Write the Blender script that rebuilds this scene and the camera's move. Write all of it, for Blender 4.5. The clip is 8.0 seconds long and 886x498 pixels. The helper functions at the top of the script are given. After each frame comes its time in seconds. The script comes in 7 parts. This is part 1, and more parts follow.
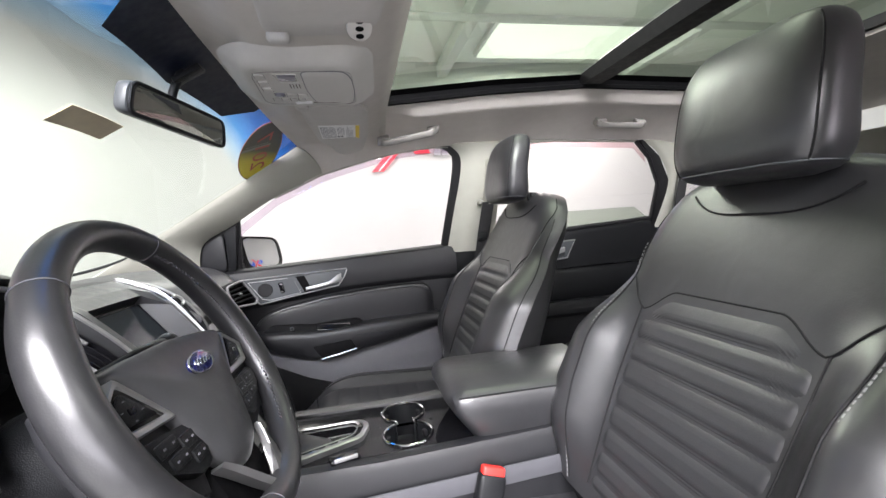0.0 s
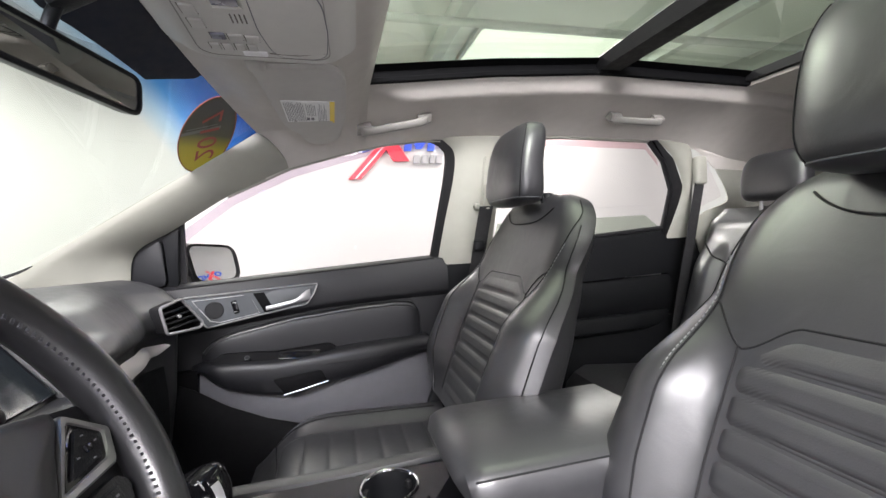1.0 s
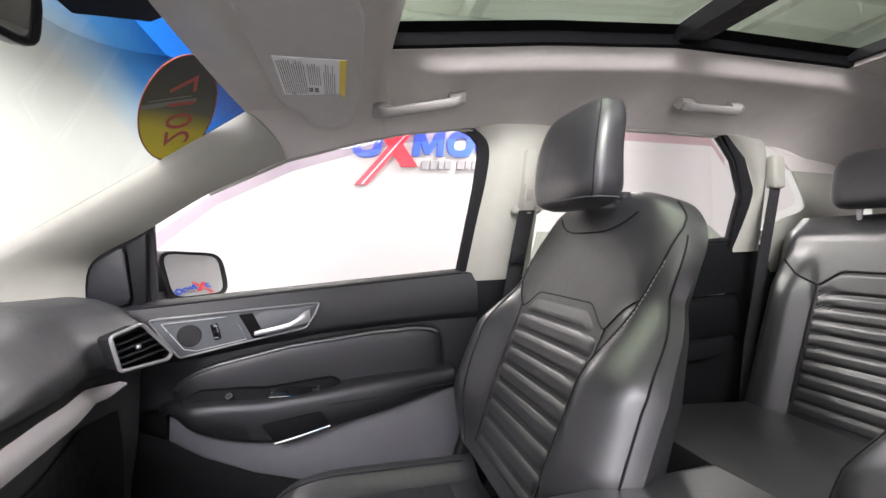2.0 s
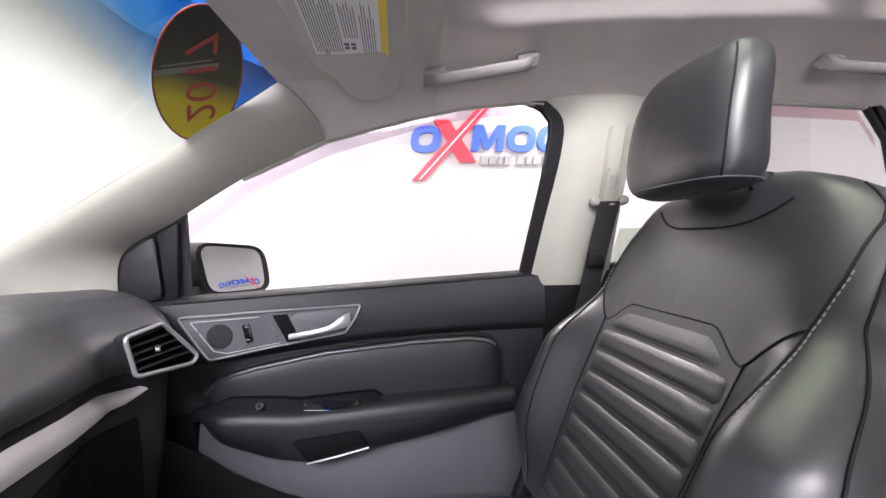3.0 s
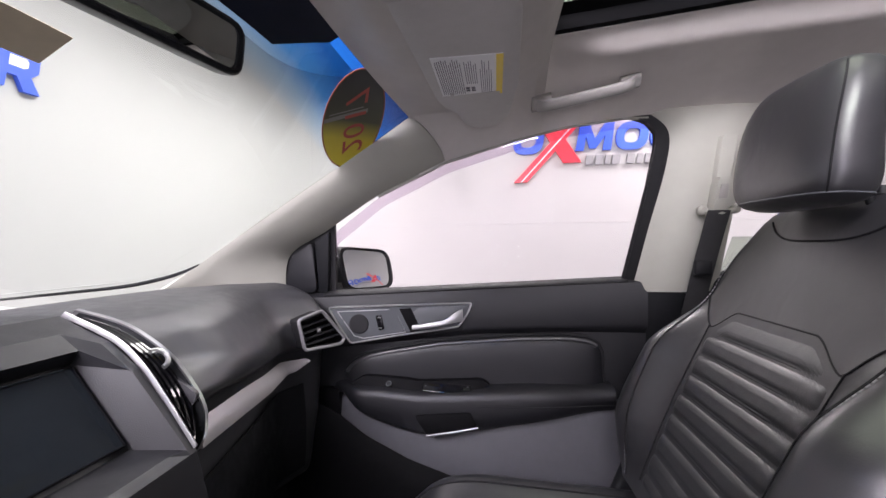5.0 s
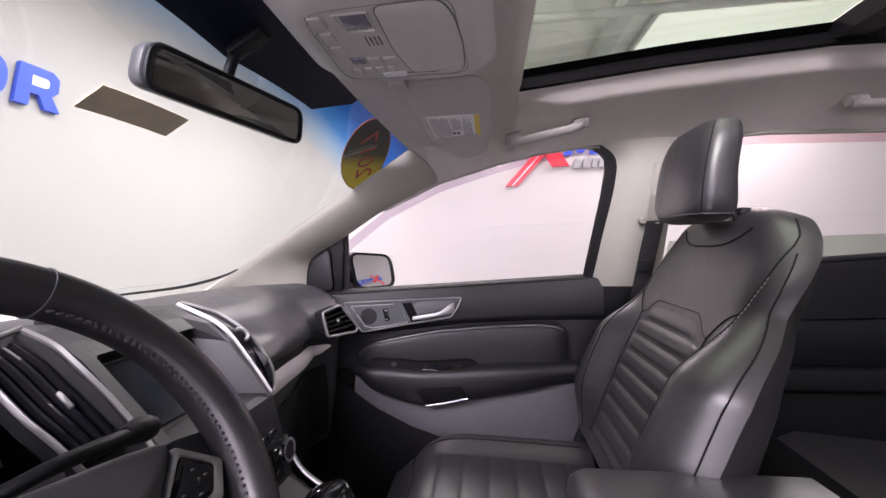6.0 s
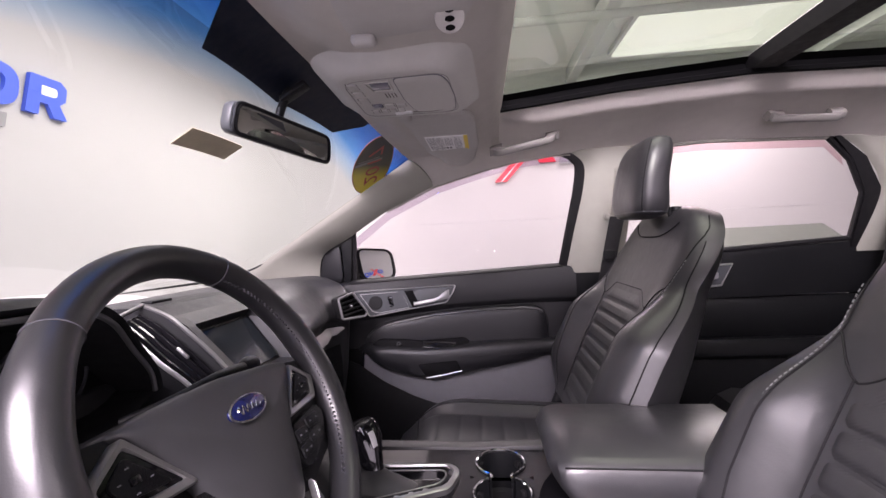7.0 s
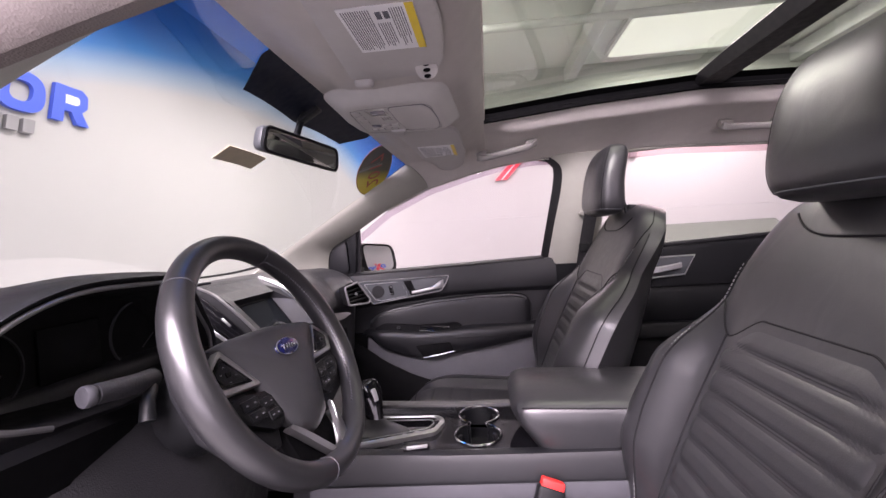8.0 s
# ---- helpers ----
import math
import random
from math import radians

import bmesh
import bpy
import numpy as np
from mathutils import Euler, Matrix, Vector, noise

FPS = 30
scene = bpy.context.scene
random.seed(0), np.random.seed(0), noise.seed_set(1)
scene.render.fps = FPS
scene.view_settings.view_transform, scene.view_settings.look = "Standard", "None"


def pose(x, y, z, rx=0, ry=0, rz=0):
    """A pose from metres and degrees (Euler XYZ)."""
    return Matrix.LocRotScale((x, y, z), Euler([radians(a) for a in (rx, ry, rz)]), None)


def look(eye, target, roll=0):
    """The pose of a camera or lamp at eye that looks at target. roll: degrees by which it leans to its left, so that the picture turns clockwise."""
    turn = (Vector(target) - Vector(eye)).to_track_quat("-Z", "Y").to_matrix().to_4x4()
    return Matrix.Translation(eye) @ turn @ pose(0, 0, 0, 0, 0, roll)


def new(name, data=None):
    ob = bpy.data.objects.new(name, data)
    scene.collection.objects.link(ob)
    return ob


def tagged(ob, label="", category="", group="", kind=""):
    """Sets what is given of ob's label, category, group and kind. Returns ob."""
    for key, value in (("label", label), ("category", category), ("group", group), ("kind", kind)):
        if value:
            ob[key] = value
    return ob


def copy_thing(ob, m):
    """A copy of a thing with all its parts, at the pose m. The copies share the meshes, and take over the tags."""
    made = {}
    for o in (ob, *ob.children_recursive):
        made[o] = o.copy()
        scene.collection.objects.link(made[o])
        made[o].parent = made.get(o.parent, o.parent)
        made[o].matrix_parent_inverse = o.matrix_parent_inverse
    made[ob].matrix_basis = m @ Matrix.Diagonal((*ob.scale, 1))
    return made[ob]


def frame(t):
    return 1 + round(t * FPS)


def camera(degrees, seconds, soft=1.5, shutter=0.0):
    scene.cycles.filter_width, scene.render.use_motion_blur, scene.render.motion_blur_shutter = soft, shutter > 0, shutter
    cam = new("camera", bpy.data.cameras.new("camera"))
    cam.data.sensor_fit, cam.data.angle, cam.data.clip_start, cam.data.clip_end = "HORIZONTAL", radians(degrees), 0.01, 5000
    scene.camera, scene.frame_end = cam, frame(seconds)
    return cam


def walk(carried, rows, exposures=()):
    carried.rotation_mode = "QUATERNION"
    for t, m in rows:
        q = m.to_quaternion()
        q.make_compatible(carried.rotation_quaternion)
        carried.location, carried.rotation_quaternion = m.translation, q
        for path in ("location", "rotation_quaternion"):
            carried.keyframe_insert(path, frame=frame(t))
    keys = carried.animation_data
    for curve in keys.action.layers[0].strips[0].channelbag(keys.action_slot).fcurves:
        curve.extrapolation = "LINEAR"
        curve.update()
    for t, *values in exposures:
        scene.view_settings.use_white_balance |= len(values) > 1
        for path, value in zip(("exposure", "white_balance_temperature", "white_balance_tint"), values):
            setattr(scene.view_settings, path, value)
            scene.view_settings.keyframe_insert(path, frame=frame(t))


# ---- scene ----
cam = camera(93.9, 8.0)
# World: x to the car's rear, y to its passenger side, z up from the studio floor.
PATH = [
    (0, (0.2941, -0.9012, 1.2228), (0.6842, 1.0566, 1.1003), -3.97),
    (0.5, (0.3067, -0.7869, 1.2172), (0.7618, 1.1580, 1.1158), -3.79),
    (1, (0.2972, -0.6483, 1.2130), (0.8038, 1.2850, 1.1374), -3.29),
    (1.5, (0.2916, -0.5165, 1.2166), (0.8053, 1.4159, 1.1712), -2.78),
    (1.7, (0.2871, -0.4589, 1.2200), (0.8015, 1.4735, 1.1857), -2.74),
    (2.8, (0.3170, -0.2460, 1.2181), (0.6152, 1.7311, 1.1728), -1.56),
    (3, (0.3219, -0.2176, 1.2152), (0.5459, 1.7695, 1.1781), -1.42),
    (3.5, (0.3159, -0.1633, 1.2093), (0.3527, 1.8359, 1.1656), -1.11),
    (4, (0.3004, -0.1547, 1.2032), (0.1644, 1.8404, 1.1731), -0.81),
    (4.5, (0.2979, -0.2220, 1.2165), (0.0416, 1.7614, 1.1906), -0.67),
    (5.8, (0.3292, -0.5282, 1.2404), (0.0905, 1.4574, 1.2242), -1.56),
    (6, (0.3367, -0.5722, 1.2427), (0.1039, 1.4141, 1.2257), -1.68),
    (6.5, (0.3429, -0.6866, 1.2383), (0.1293, 1.3018, 1.2121), -2.34),
    (7, (0.3463, -0.7842, 1.2426), (0.1525, 1.2060, 1.2012), -2.75),
    (7.5, (0.3753, -0.8803, 1.2370), (0.1603, 1.1075, 1.1878), -3.06),
    (8, (0.4041, -0.9666, 1.2306), (0.1889, 1.0211, 1.1793), -3.14),
]
EXPOSURES = [(0.0, 0.47, 6600, 5), (1.5, 0.53, 6700, 7), (3.0, 0.54, 6550, 12), (4.5, 0.12, 6450, 15), (6.0, 0.09, 6650, 22), (8.0, 0.04, 6750, 27)]
walk(cam, [(t, look(eye, target, roll)) for t, eye, target, roll in PATH], EXPOSURES)

# ---- world and lights ----
world = bpy.data.worlds.new("studio_air")
scene.world = world
world.use_nodes = True
world.node_tree.nodes["Background"].inputs["Color"].default_value = (0.9, 0.95, 1.0, 1)
world.node_tree.nodes["Background"].inputs["Strength"].default_value = 0.15


def area_lamp(name, m, sx, sy, watts, color=(1.0, 0.985, 0.965)):
    data = bpy.data.lights.new(name, "AREA")
    data.shape, data.size, data.size_y, data.energy, data.color = "RECTANGLE", sx, sy, watts, color
    ob = new(name, data)
    ob.matrix_world = m
    return ob


CEIL = 4.0
# light boxes under the ceiling: place, size, watts, tilt about x and y; the front one faces the front wall
# only the first shows through the roof; the rest are unseen, added fill
LIGHT_BOXES = ((3.6, 5.2, 2.5, 1.2, 190, 0, 0), (-1.2, 3.5, 1.4, 5.0, 168, 0, 24), (0.9, 0.2, 2.4, 1.6, 45, 0, 0), (3.6, -1.6, 1.6, 1.6, 40, 0, 0),
               (-0.55, 3.3, 1.3, 1.4, 190, 0, 0), (-0.7, -3.3, 3.2, 1.8, 380, 34, 0))
for lx, ly, sx, sy, w, tx, ty in LIGHT_BOXES:
    drop = 0.5 * sx * math.sin(radians(abs(ty))) + 0.5 * sy * math.sin(radians(abs(tx)))
    lamp = area_lamp("ceiling_lamp", pose(lx, ly, CEIL - 0.15 - drop, tx, ty, 0), sx * 0.94, sy * 0.94, w, (0.96, 0.92, 1.0) if ly < -2 else (1.0, 0.985, 0.965))
    if tx or ty:
        lamp.data.spread = radians(115)

# unseen fill lamp at the wall behind the camera, added for the driver's side
area_lamp("side_fill", pose(0.6, -5.86, 1.30, 90, 0, 0), 5.6, 2.0, 180, (0.92, 0.87, 1.0))


# ---- materials ----
def material(name, color, rough=0.5, metal=0.0, grain=0.0, grain_size=300.0, tone=0.06, tone_size=6.0, spec=0.5, coat=0.0, rough_var=0.08, crease=0.0, crease_size=24.0):
    """A surface with uneven tone, uneven gloss and fine relief, at sizes in metres."""
    m = bpy.data.materials.new(name)
    m.use_nodes = True
    nt = m.node_tree
    b = nt.nodes["Principled BSDF"]
    b.inputs["Metallic"].default_value, b.inputs["Specular IOR Level"].default_value = metal, spec
    b.inputs["Coat Weight"].default_value, b.inputs["Coat Roughness"].default_value = coat, 0.08
    co = nt.nodes.new("ShaderNodeTexCoord")
    big, mid = nt.nodes.new("ShaderNodeTexNoise"), nt.nodes.new("ShaderNodeTexNoise")
    big.inputs["Scale"].default_value, big.inputs["Detail"].default_value = tone_size, 4
    mid.inputs["Scale"].default_value, mid.inputs["Detail"].default_value = tone_size * 9, 3
    for n in (big, mid):
        nt.links.new(co.outputs["Object"], n.inputs["Vector"])
    add = nt.nodes.new("ShaderNodeMath")
    add.operation = "ADD"
    nt.links.new(big.outputs["Fac"], add.inputs[0])
    nt.links.new(mid.outputs["Fac"], add.inputs[1])
    ramp = nt.nodes.new("ShaderNodeMapRange")
    ramp.inputs["From Min"].default_value, ramp.inputs["From Max"].default_value = 0.6, 1.4
    ramp.inputs["To Min"].default_value, ramp.inputs["To Max"].default_value = 1 - tone * 2, 1 + tone * 2
    nt.links.new(add.outputs[0], ramp.inputs["Value"])
    mul = nt.nodes.new("ShaderNodeMix")
    mul.data_type, mul.blend_type = "RGBA", "MULTIPLY"
    mul.inputs["Factor"].default_value = 1
    mul.inputs["A"].default_value = (*color, 1)
    nt.links.new(ramp.outputs["Result"], mul.inputs["B"])
    nt.links.new(mul.outputs["Result"], b.inputs["Base Color"])
    rr = nt.nodes.new("ShaderNodeMapRange")
    rr.inputs["From Min"].default_value, rr.inputs["From Max"].default_value = 0.3, 0.7
    rr.inputs["To Min"].default_value, rr.inputs["To Max"].default_value = max(0.02, rough - rough_var), min(1, rough + rough_var)
    nt.links.new(mid.outputs["Fac"], rr.inputs["Value"])
    nt.links.new(rr.outputs["Result"], b.inputs["Roughness"])
    if grain:
        v = nt.nodes.new("ShaderNodeTexVoronoi")
        v.inputs["Scale"].default_value = grain_size
        f = nt.nodes.new("ShaderNodeTexNoise")
        f.inputs["Scale"].default_value, f.inputs["Detail"].default_value = grain_size * 1.6, 3
        s = nt.nodes.new("ShaderNodeMath")
        s.operation = "ADD"
        for n in (v, f):
            nt.links.new(co.outputs["Object"], n.inputs["Vector"])
        nt.links.new(v.outputs["Distance"], s.inputs[0])
        nt.links.new(f.outputs["Fac"], s.inputs[1])
        bump = nt.nodes.new("ShaderNodeBump")
        bump.inputs["Strength"].default_value, bump.inputs["Distance"].default_value = grain, 0.001
        nt.links.new(s.outputs[0], bump.inputs["Height"])
        nt.links.new(bump.outputs["Normal"], b.inputs["Normal"])
        if crease:
            # soft creases of a padded cover
            cn, cb = nt.nodes.new("ShaderNodeTexNoise"), nt.nodes.new("ShaderNodeBump")
            cn.inputs["Scale"].default_value, cn.inputs["Detail"].default_value, cn.inputs["Distortion"].default_value = crease_size, 2.5, 0.9
            cb.inputs["Strength"].default_value, cb.inputs["Distance"].default_value = crease, 0.006
            nt.links.new(co.outputs["Object"], cn.inputs["Vector"])
            nt.links.new(cn.outputs["Fac"], cb.inputs["Height"])
            nt.links.new(cb.outputs["Normal"], bump.inputs["Normal"])
    return m


def glass(name, tint, gloss=0.06):
    m = bpy.data.materials.new(name)
    m.use_nodes = True
    nt = m.node_tree
    nt.nodes.clear()
    out, mix = nt.nodes.new("ShaderNodeOutputMaterial"), nt.nodes.new("ShaderNodeMixShader")
    tr, gl, lw = nt.nodes.new("ShaderNodeBsdfTransparent"), nt.nodes.new("ShaderNodeBsdfGlossy"), nt.nodes.new("ShaderNodeLayerWeight")
    pw, sc = nt.nodes.new("ShaderNodeMath"), nt.nodes.new("ShaderNodeMath")
    tr.inputs["Color"].default_value = (*tint, 1)
    gl.inputs["Roughness"].default_value = 0.01
    lw.inputs["Blend"].default_value = 0.5
    pw.operation, pw.inputs[1].default_value = "POWER", 4.0
    sc.operation, sc.inputs[1].default_value, sc.inputs[2].default_value = "MULTIPLY_ADD", 0.55, gloss
    nt.links.new(lw.outputs["Facing"], pw.inputs[0])
    nt.links.new(pw.outputs[0], sc.inputs[0])
    nt.links.new(sc.outputs[0], mix.inputs[0])
    nt.links.new(tr.outputs[0], mix.inputs[1])
    nt.links.new(gl.outputs[0], mix.inputs[2])
    nt.links.new(mix.outputs[0], out.inputs["Surface"])
    return m, tr


def lamp_face(name, color, strength):
    m = bpy.data.materials.new(name)
    m.use_nodes = True
    b = m.node_tree.nodes["Principled BSDF"]
    b.inputs["Base Color"].default_value = (0.8, 0.8, 0.8, 1)
    b.inputs["Emission Color"].default_value = (*color, 1)
    b.inputs["Emission Strength"].default_value = strength
    return m


LEATHER = material("black_leather", (0.021, 0.0211, 0.0230), 0.37, grain=0.05, grain_size=450, tone=0.08, tone_size=7, spec=0.9, rough_var=0.03, crease=0.17, crease_size=13)
PERF = material("black_leather_insert", (0.022, 0.0221, 0.0240), 0.41, grain=0.06, grain_size=500, tone=0.08, tone_size=9, spec=0.85, rough_var=0.03, crease=0.07, crease_size=20)
RIM = material("worn_wheel_leather", (0.017, 0.017, 0.0185), 0.34, grain=0.05, grain_size=500, tone=0.05, tone_size=10, spec=0.85, rough_var=0.03, crease=0.05, crease_size=30)
THREAD = material("grey_thread", (0.26, 0.26, 0.265), 0.7, tone=0.05)
SOFT = material("black_soft_plastic", (0.0090, 0.0092, 0.0108), 0.46, grain=0.15, grain_size=900, tone=0.08, spec=0.42, rough_var=0.06)
PAD = material("charcoal_airbag_vinyl", (0.040, 0.0402, 0.0425), 0.46, grain=0.1, grain_size=900, tone=0.08, spec=0.45, rough_var=0.06)
DASH = material("black_dash_vinyl", (0.030, 0.0302, 0.0330), 0.46, grain=0.12, grain_size=800, tone=0.08, spec=0.6, rough_var=0.04)
# near-zero black for matt parts, and for shade put into recesses and low panels
BLACKHOLE = material("matt_black_and_shade", (0.003, 0.003, 0.0035), 0.7, tone=0.05, spec=0.08)
SEALGREY = material("grey_brown_door_seal", (0.13, 0.115, 0.108), 0.85, grain=0.4, grain_size=500, tone=0.05, spec=0.15)
SATIN = material("dark_satin_frame", (0.27, 0.265, 0.27), 0.38, metal=0.5, tone=0.02)
KNEE = material("dark_grey_vinyl", (0.030, 0.030, 0.033), 0.5, grain=0.4, grain_size=500, tone=0.05, spec=0.3)
SEATSIDE = material("black_side_vinyl", (0.0085, 0.0085, 0.0095), 0.55, grain=0.3, grain_size=500, tone=0.06, spec=0.22)
HARD = material("black_hard_plastic", (0.0065, 0.007, 0.008), 0.45, grain=0.3, grain_size=700, tone=0.08, spec=0.25)
GREYPL = material("grey_hard_plastic", (0.064, 0.064, 0.072), 0.5, grain=0.12, grain_size=500, tone=0.06)
DARKBEZ = material("dark_grey_satin", (0.055, 0.06, 0.065), 0.42, tone=0.05)
PIANO = material("piano_black", (0.005, 0.005, 0.006), 0.06, tone=0.05, spec=0.35, rough_var=0.02)
SILVER = material("satin_silver", (0.37, 0.37, 0.37), 0.33, metal=0.9, tone=0.03, rough_var=0.05)
SILVERP = material("silver_paint", (0.40, 0.40, 0.40), 0.35, metal=0.6, tone=0.03)
TRIMGREY = material("light_grey_metallic", (0.50, 0.475, 0.48), 0.42, metal=0.35, tone=0.008, rough_var=0.03)
CHROME = material("chrome", (0.85, 0.85, 0.86), 0.07, metal=1.0, tone=0.01, rough_var=0.03)
HEADLINER = material("headliner_cloth", (0.53, 0.502, 0.468), 0.95, grain=0.5, grain_size=900, tone=0.03, tone_size=3, spec=0.1)
PILLAR = material("light_grey_trim", (0.295, 0.293, 0.255), 0.6, grain=0.3, grain_size=700, tone=0.03, tone_size=3, spec=0.3)
VISOR = material("light_grey_vinyl", (0.49, 0.475, 0.455), 0.75, grain=0.4, grain_size=700, tone=0.03, spec=0.25)
HANDLE = material("grey_beige_plastic", (0.25, 0.24, 0.226), 0.6, grain=0.2, grain_size=600, tone=0.03, spec=0.3)
OHC = material("light_grey_plastic", (0.50, 0.49, 0.465), 0.5, grain=0.15, grain_size=600, tone=0.03, spec=0.35)
CARPET = material("black_carpet", (0.010, 0.010, 0.011), 1.0, grain=1.0, grain_size=900, tone=0.2, tone_size=30, spec=0.1)
RUBBER = material("black_rubber", (0.009, 0.009, 0.010), 0.6, tone=0.08, spec=0.25)
WEB = material("black_belt_webbing", (0.015, 0.015, 0.016), 0.7, grain=0.6, grain_size=900, tone=0.1)
RED = material("red_plastic", (0.75, 0.03, 0.025), 0.4, tone=0.04)
WHITE_LABEL = material("white_label", (0.78, 0.78, 0.78), 0.6, tone=0.02)
YELLOW_LABEL = material("yellow_label", (0.75, 0.56, 0.05), 0.6, tone=0.03)
FINEINK = material("pale_grey_print", (0.20, 0.20, 0.22), 0.7, tone=0.02)
INK = material("grey_ink", (0.12, 0.12, 0.14), 0.7, tone=0.02)
DISPLAY = material("lilac_grey_display", (0.16, 0.16, 0.20), 0.25, tone=0.05)
SCREEN = material("dark_screen", (0.010, 0.013, 0.016), 0.10, tone=0.05, rough_var=0.03)
MIRROR = material("mirror_glass", (0.80, 0.82, 0.82), 0.02, metal=1.0, tone=0.0, rough_var=0.0)
DIMMIRROR = material("dimming_mirror_glass", (0.42, 0.43, 0.40), 0.02, metal=1.0, tone=0.0, rough_var=0.0)
WALL = material("white_studio_paint", (0.46, 0.46, 0.455), 0.85, tone=0.012, tone_size=0.6, spec=0.2)
JOINT = material("wall_joint", (0.475, 0.475, 0.475), 0.9, tone=0.02)
FLOORM = material("pale_studio_floor", (0.30, 0.30, 0.295), 0.8, tone=0.03, tone_size=1.0, spec=0.2)
CEILM = material("pale_ceiling_paint", (0.72, 0.73, 0.72), 0.9, tone=0.03, tone_size=0.8)
BEAMM = material("grey_steel_paint", (0.52, 0.53, 0.53), 0.6, tone=0.04)
SIGN_BLUE = material("blue_sign_face", (0.035, 0.10, 0.62), 0.4, tone=0.02)
SIGN_RED = material("red_sign_face", (0.80, 0.035, 0.06), 0.4, tone=0.02)
SIGN_GREY = material("grey_sign_face", (0.26, 0.26, 0.27), 0.5, tone=0.02)
SIGN_EDGE = material("white_sign_edge", (0.75, 0.75, 0.75), 0.5, tone=0.02)
EMBLEM_BLUE = material("blue_enamel", (0.008, 0.012, 0.085), 0.12, tone=0.02, coat=0.5)
BODYPAINT = material("white_car_paint", (0.70, 0.70, 0.70), 0.25, tone=0.02, coat=0.8)
CARDM = material("tan_paper", (0.62, 0.54, 0.38), 0.8, tone=0.05)
# glow of the added fill panel on the driver-side wall
FILL_GLOW = lamp_face("fill_panel_glow", (0.95, 0.93, 1.0), 0.9)
LAMPF = lamp_face("lamp_diffuser", (1.0, 0.99, 0.97), 0.9)
GREEN_PATCH, _tr = glass("pale_green_patch", (0.80, 0.84, 0.79), 0.05)
SIDEGLASS, _tr = glass("side_glass", (0.98, 0.955, 0.965), 0.02)
GUARD, _tr = glass("lilac_guard", (0.74, 0.66, 0.76), 0.03)
PINKGUARD, _tr = glass("pink_guard", (0.80, 0.60, 0.64), 0.03)
ROOFGLASS, _tr = glass("green_roof_glass", (0.48, 0.555, 0.445), 0.06)


# ---- building helpers ----
def thing(name, label, category, group="", kind=""):
    return tagged(new(name), label, category, group, kind)


def part(name, bm, mat, parent, label="", smooth=True):
    me = bpy.data.meshes.new(name)
    bmesh.ops.recalc_face_normals(bm, faces=bm.faces)
    bm.to_mesh(me)
    bm.free()
    me.materials.append(mat)
    if smooth:
        me.polygons.foreach_set("use_smooth", [True] * len(me.polygons))
        me.set_sharp_from_angle(angle=radians(38))
    ob = new(name, me)
    ob.parent = parent
    if label:
        ob["label"] = label
    return ob


def solo(name, bm, mat, label, category, group="", kind="", smooth=True):
    return tagged(part(name, bm, mat, None, "", smooth), label, category, group, kind)


def V(*a):
    return Vector(a)


def smooth01(a, b, x):
    t = min(1.0, max(0.0, (x - a) / (b - a)))
    return t * t * (3 - 2 * t)


def interp(x, table):
    """Piecewise linear value at x of a table of (x, value)."""
    if x <= table[0][0]:
        return table[0][1]
    for (a, p), (b, q) in zip(table, table[1:]):
        if x <= b:
            return p + (q - p) * (x - a) / (b - a)
    return table[-1][1]


def rbox(center, size, bevel=0.005, segs=3, turn=None):
    bm = bmesh.new()
    bmesh.ops.create_cube(bm, size=1)
    for v in bm.verts:
        v.co = V(v.co.x * size[0], v.co.y * size[1], v.co.z * size[2])
    if bevel:
        bmesh.ops.bevel(bm, geom=bm.edges[:], offset=bevel, segments=segs, profile=0.5, affect="EDGES")
    m = Matrix.Translation(center) @ (turn or Matrix())
    bmesh.ops.transform(bm, matrix=m, verts=bm.verts)
    return bm


def loft(rings, closed=True, cap=True):
    """Skin through rings of equally many points."""
    bm = bmesh.new()
    rows = [[bm.verts.new(p) for p in r] for r in rings]
    n = len(rows[0])
    for a, b in zip(rows, rows[1:]):
        for i in range(n if closed else n - 1):
            j = (i + 1) % n
            bm.faces.new((a[i], a[j], b[j], b[i]))
    if cap and closed:
        bm.faces.new(rows[0][::-1])
        bm.faces.new(rows[-1])
    return bm


